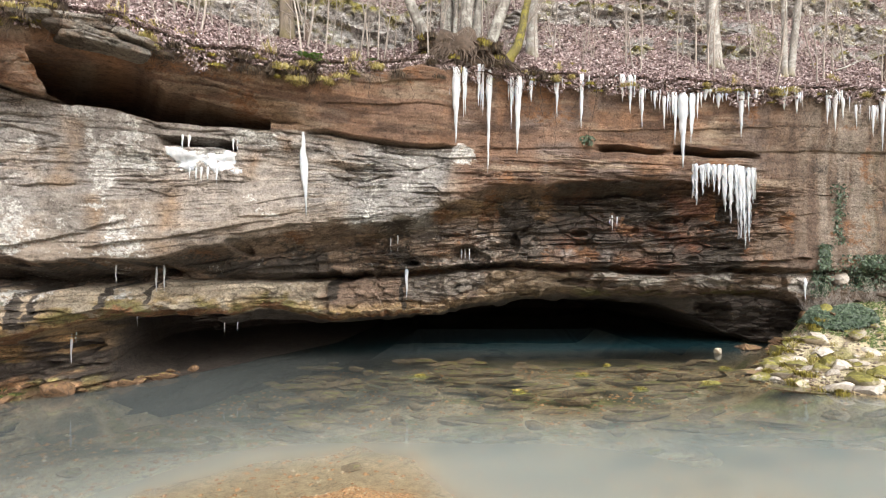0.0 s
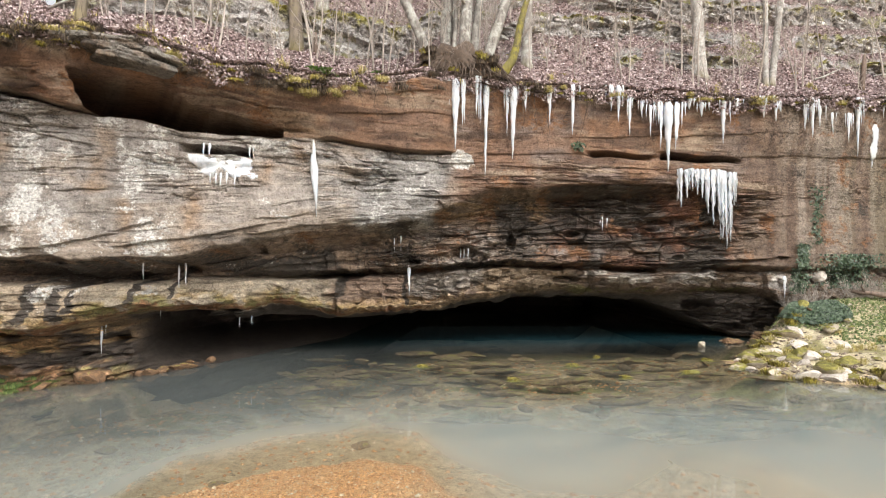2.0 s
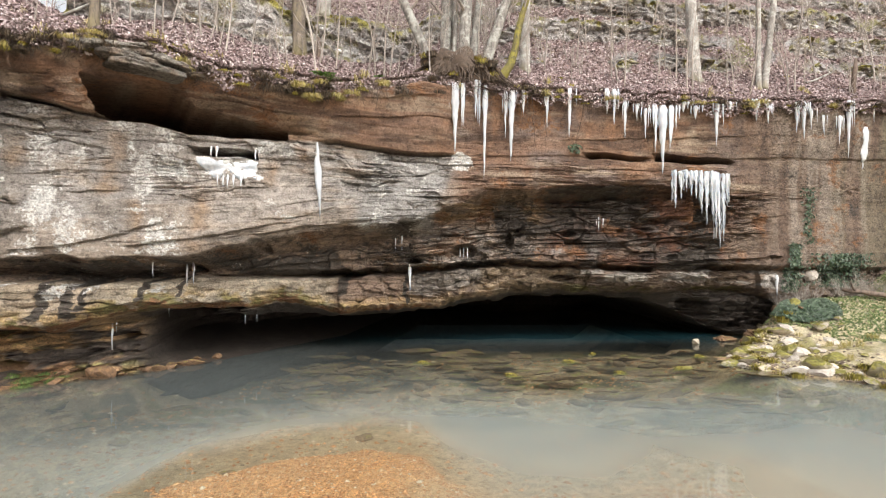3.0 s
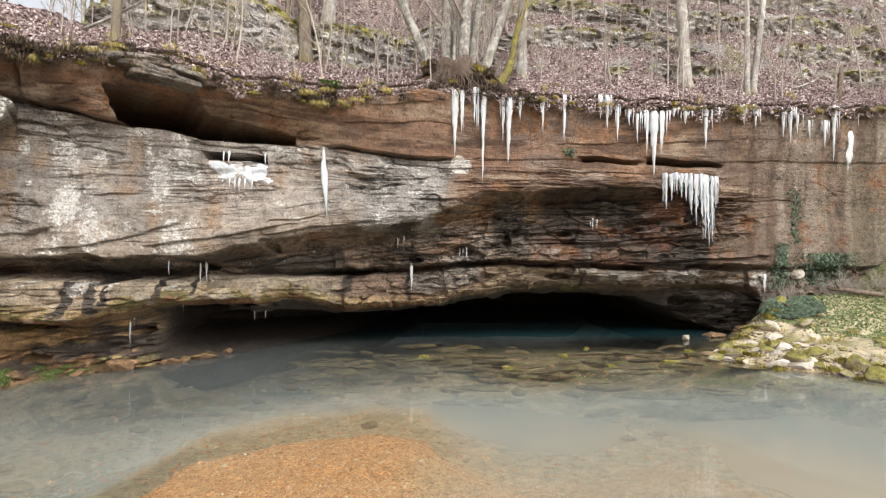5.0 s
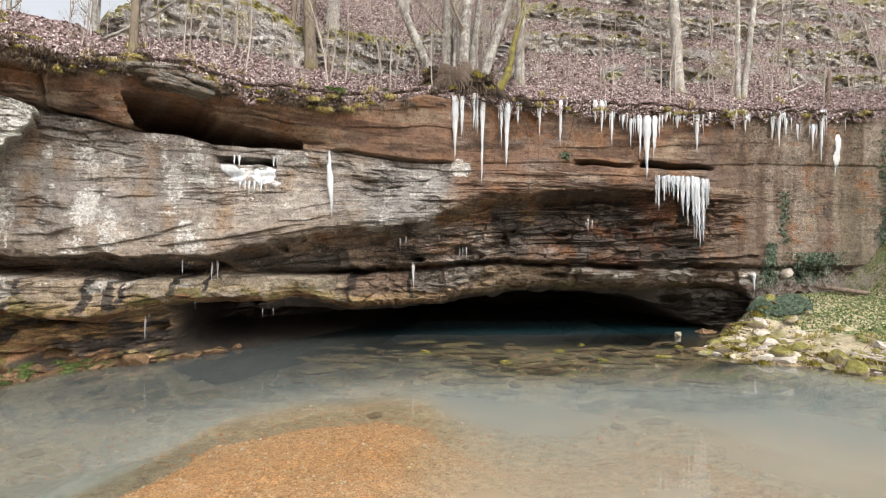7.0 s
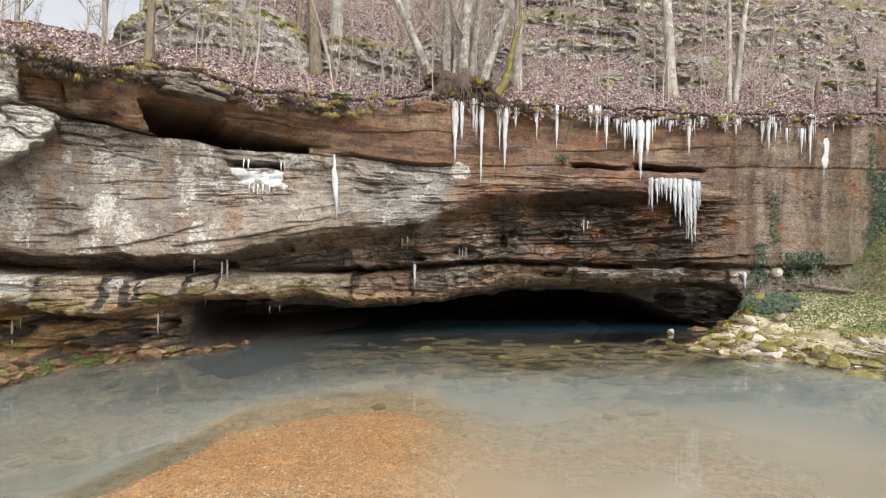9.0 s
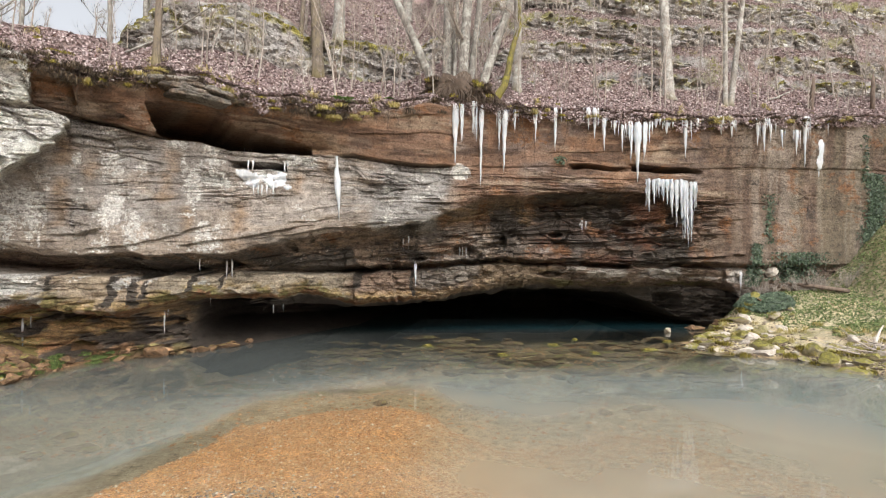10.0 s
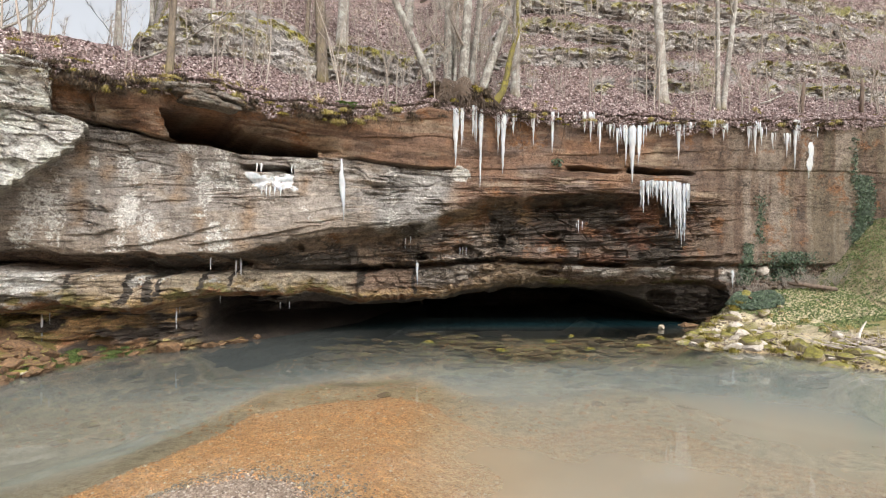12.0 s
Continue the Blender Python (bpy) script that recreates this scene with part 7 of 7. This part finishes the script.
bough = tagged(new("fallen_branch", Geo().tube([(8.02, 8.0, 0.02), (8.2, 8.05, 0.12), (8.3, 8.2, 0.28), (8.42, 8.3, 0.45), (8.6, 8.45, 0.58), (8.78, 8.6, 0.66)], [0.035, 0.04, 0.035, 0.03, 0.022, 0.012], 8).mesh("fallen_branch", bleached_wood)), "bleached crooked branch propped at the water's edge", "branch")
for i in range(46):
    r = random.Random(2500 + i)
    x, y = r.gauss(8.6, 0.35), r.gauss(7.8, 0.3)
    g = Geo()
    limb(r, g, Vector((0, 0, 0)), Vector((1, r.uniform(-0.4, 0.4), r.uniform(-0.1, 0.15))), r.uniform(0.4, 1.0), r.uniform(0.008, 0.02), 0, 5)
    s = tagged(new("stick", g.mesh("stick", rnd.choice((bleached_wood, twig_bark, twig_bark, dead_wood)))), "dry grey stick in a heap of driftwood", "stick", "driftwood sticks")
    s.matrix_basis = pose(x - 0.2, y, max(ground_z(x, y), 0) + r.uniform(0.02, 0.16), 0, 0, r.choice((0, 180)) + r.uniform(-50, 50))
# pale bare branches that reach in over the far end of the wall
bush = tagged(new("shrub"), "bare pale shrub leaning over the end of the wall", "shrub")
bush.location = (13.8, 13.2, 4.6)
for i in range(7):
    r = random.Random(2700 + i)
    g = Geo()
    limb(r, g, Vector((0.5, 0, 0)), Vector((-1, r.uniform(-0.5, 0.3), r.uniform(-0.1, 1.1))), r.uniform(1.2, 2.0), 0.018, 2, 5)
    part("branch", g, bleached_wood, bush)
part("stem", Geo().tube([(1.6, 0.9, -2.2), (1.1, 0.5, -0.8), (0.5, 0, 0)], [0.06, 0.05, 0.03], 7), bleached_wood, bush)

# moss on the stony bank
for i in range(60):
    y = rnd.uniform(6.8, 12.4)
    x = bank_edge(y) + abs(rnd.gauss(0.2, 0.9))
    tuft("moss_clump", moss_leaf, "yellow-green moss between stones on the bank", "moss", x, y, ground_z(x, y) + 0.02, rnd.uniform(0.08, 0.2), rnd.uniform(0.05, 0.1), 150, 2900 + i, width=0.009)

# all moss, grass and matted roots, each kind as one growth
for (name, mat_name, label, category), mass in TUFTS.items():
    tagged(new(name.replace("_clump", "").replace("_tuft", ""), mass.mesh(name, bpy.data.materials[mat_name], False)), label, category, kind="stuff")
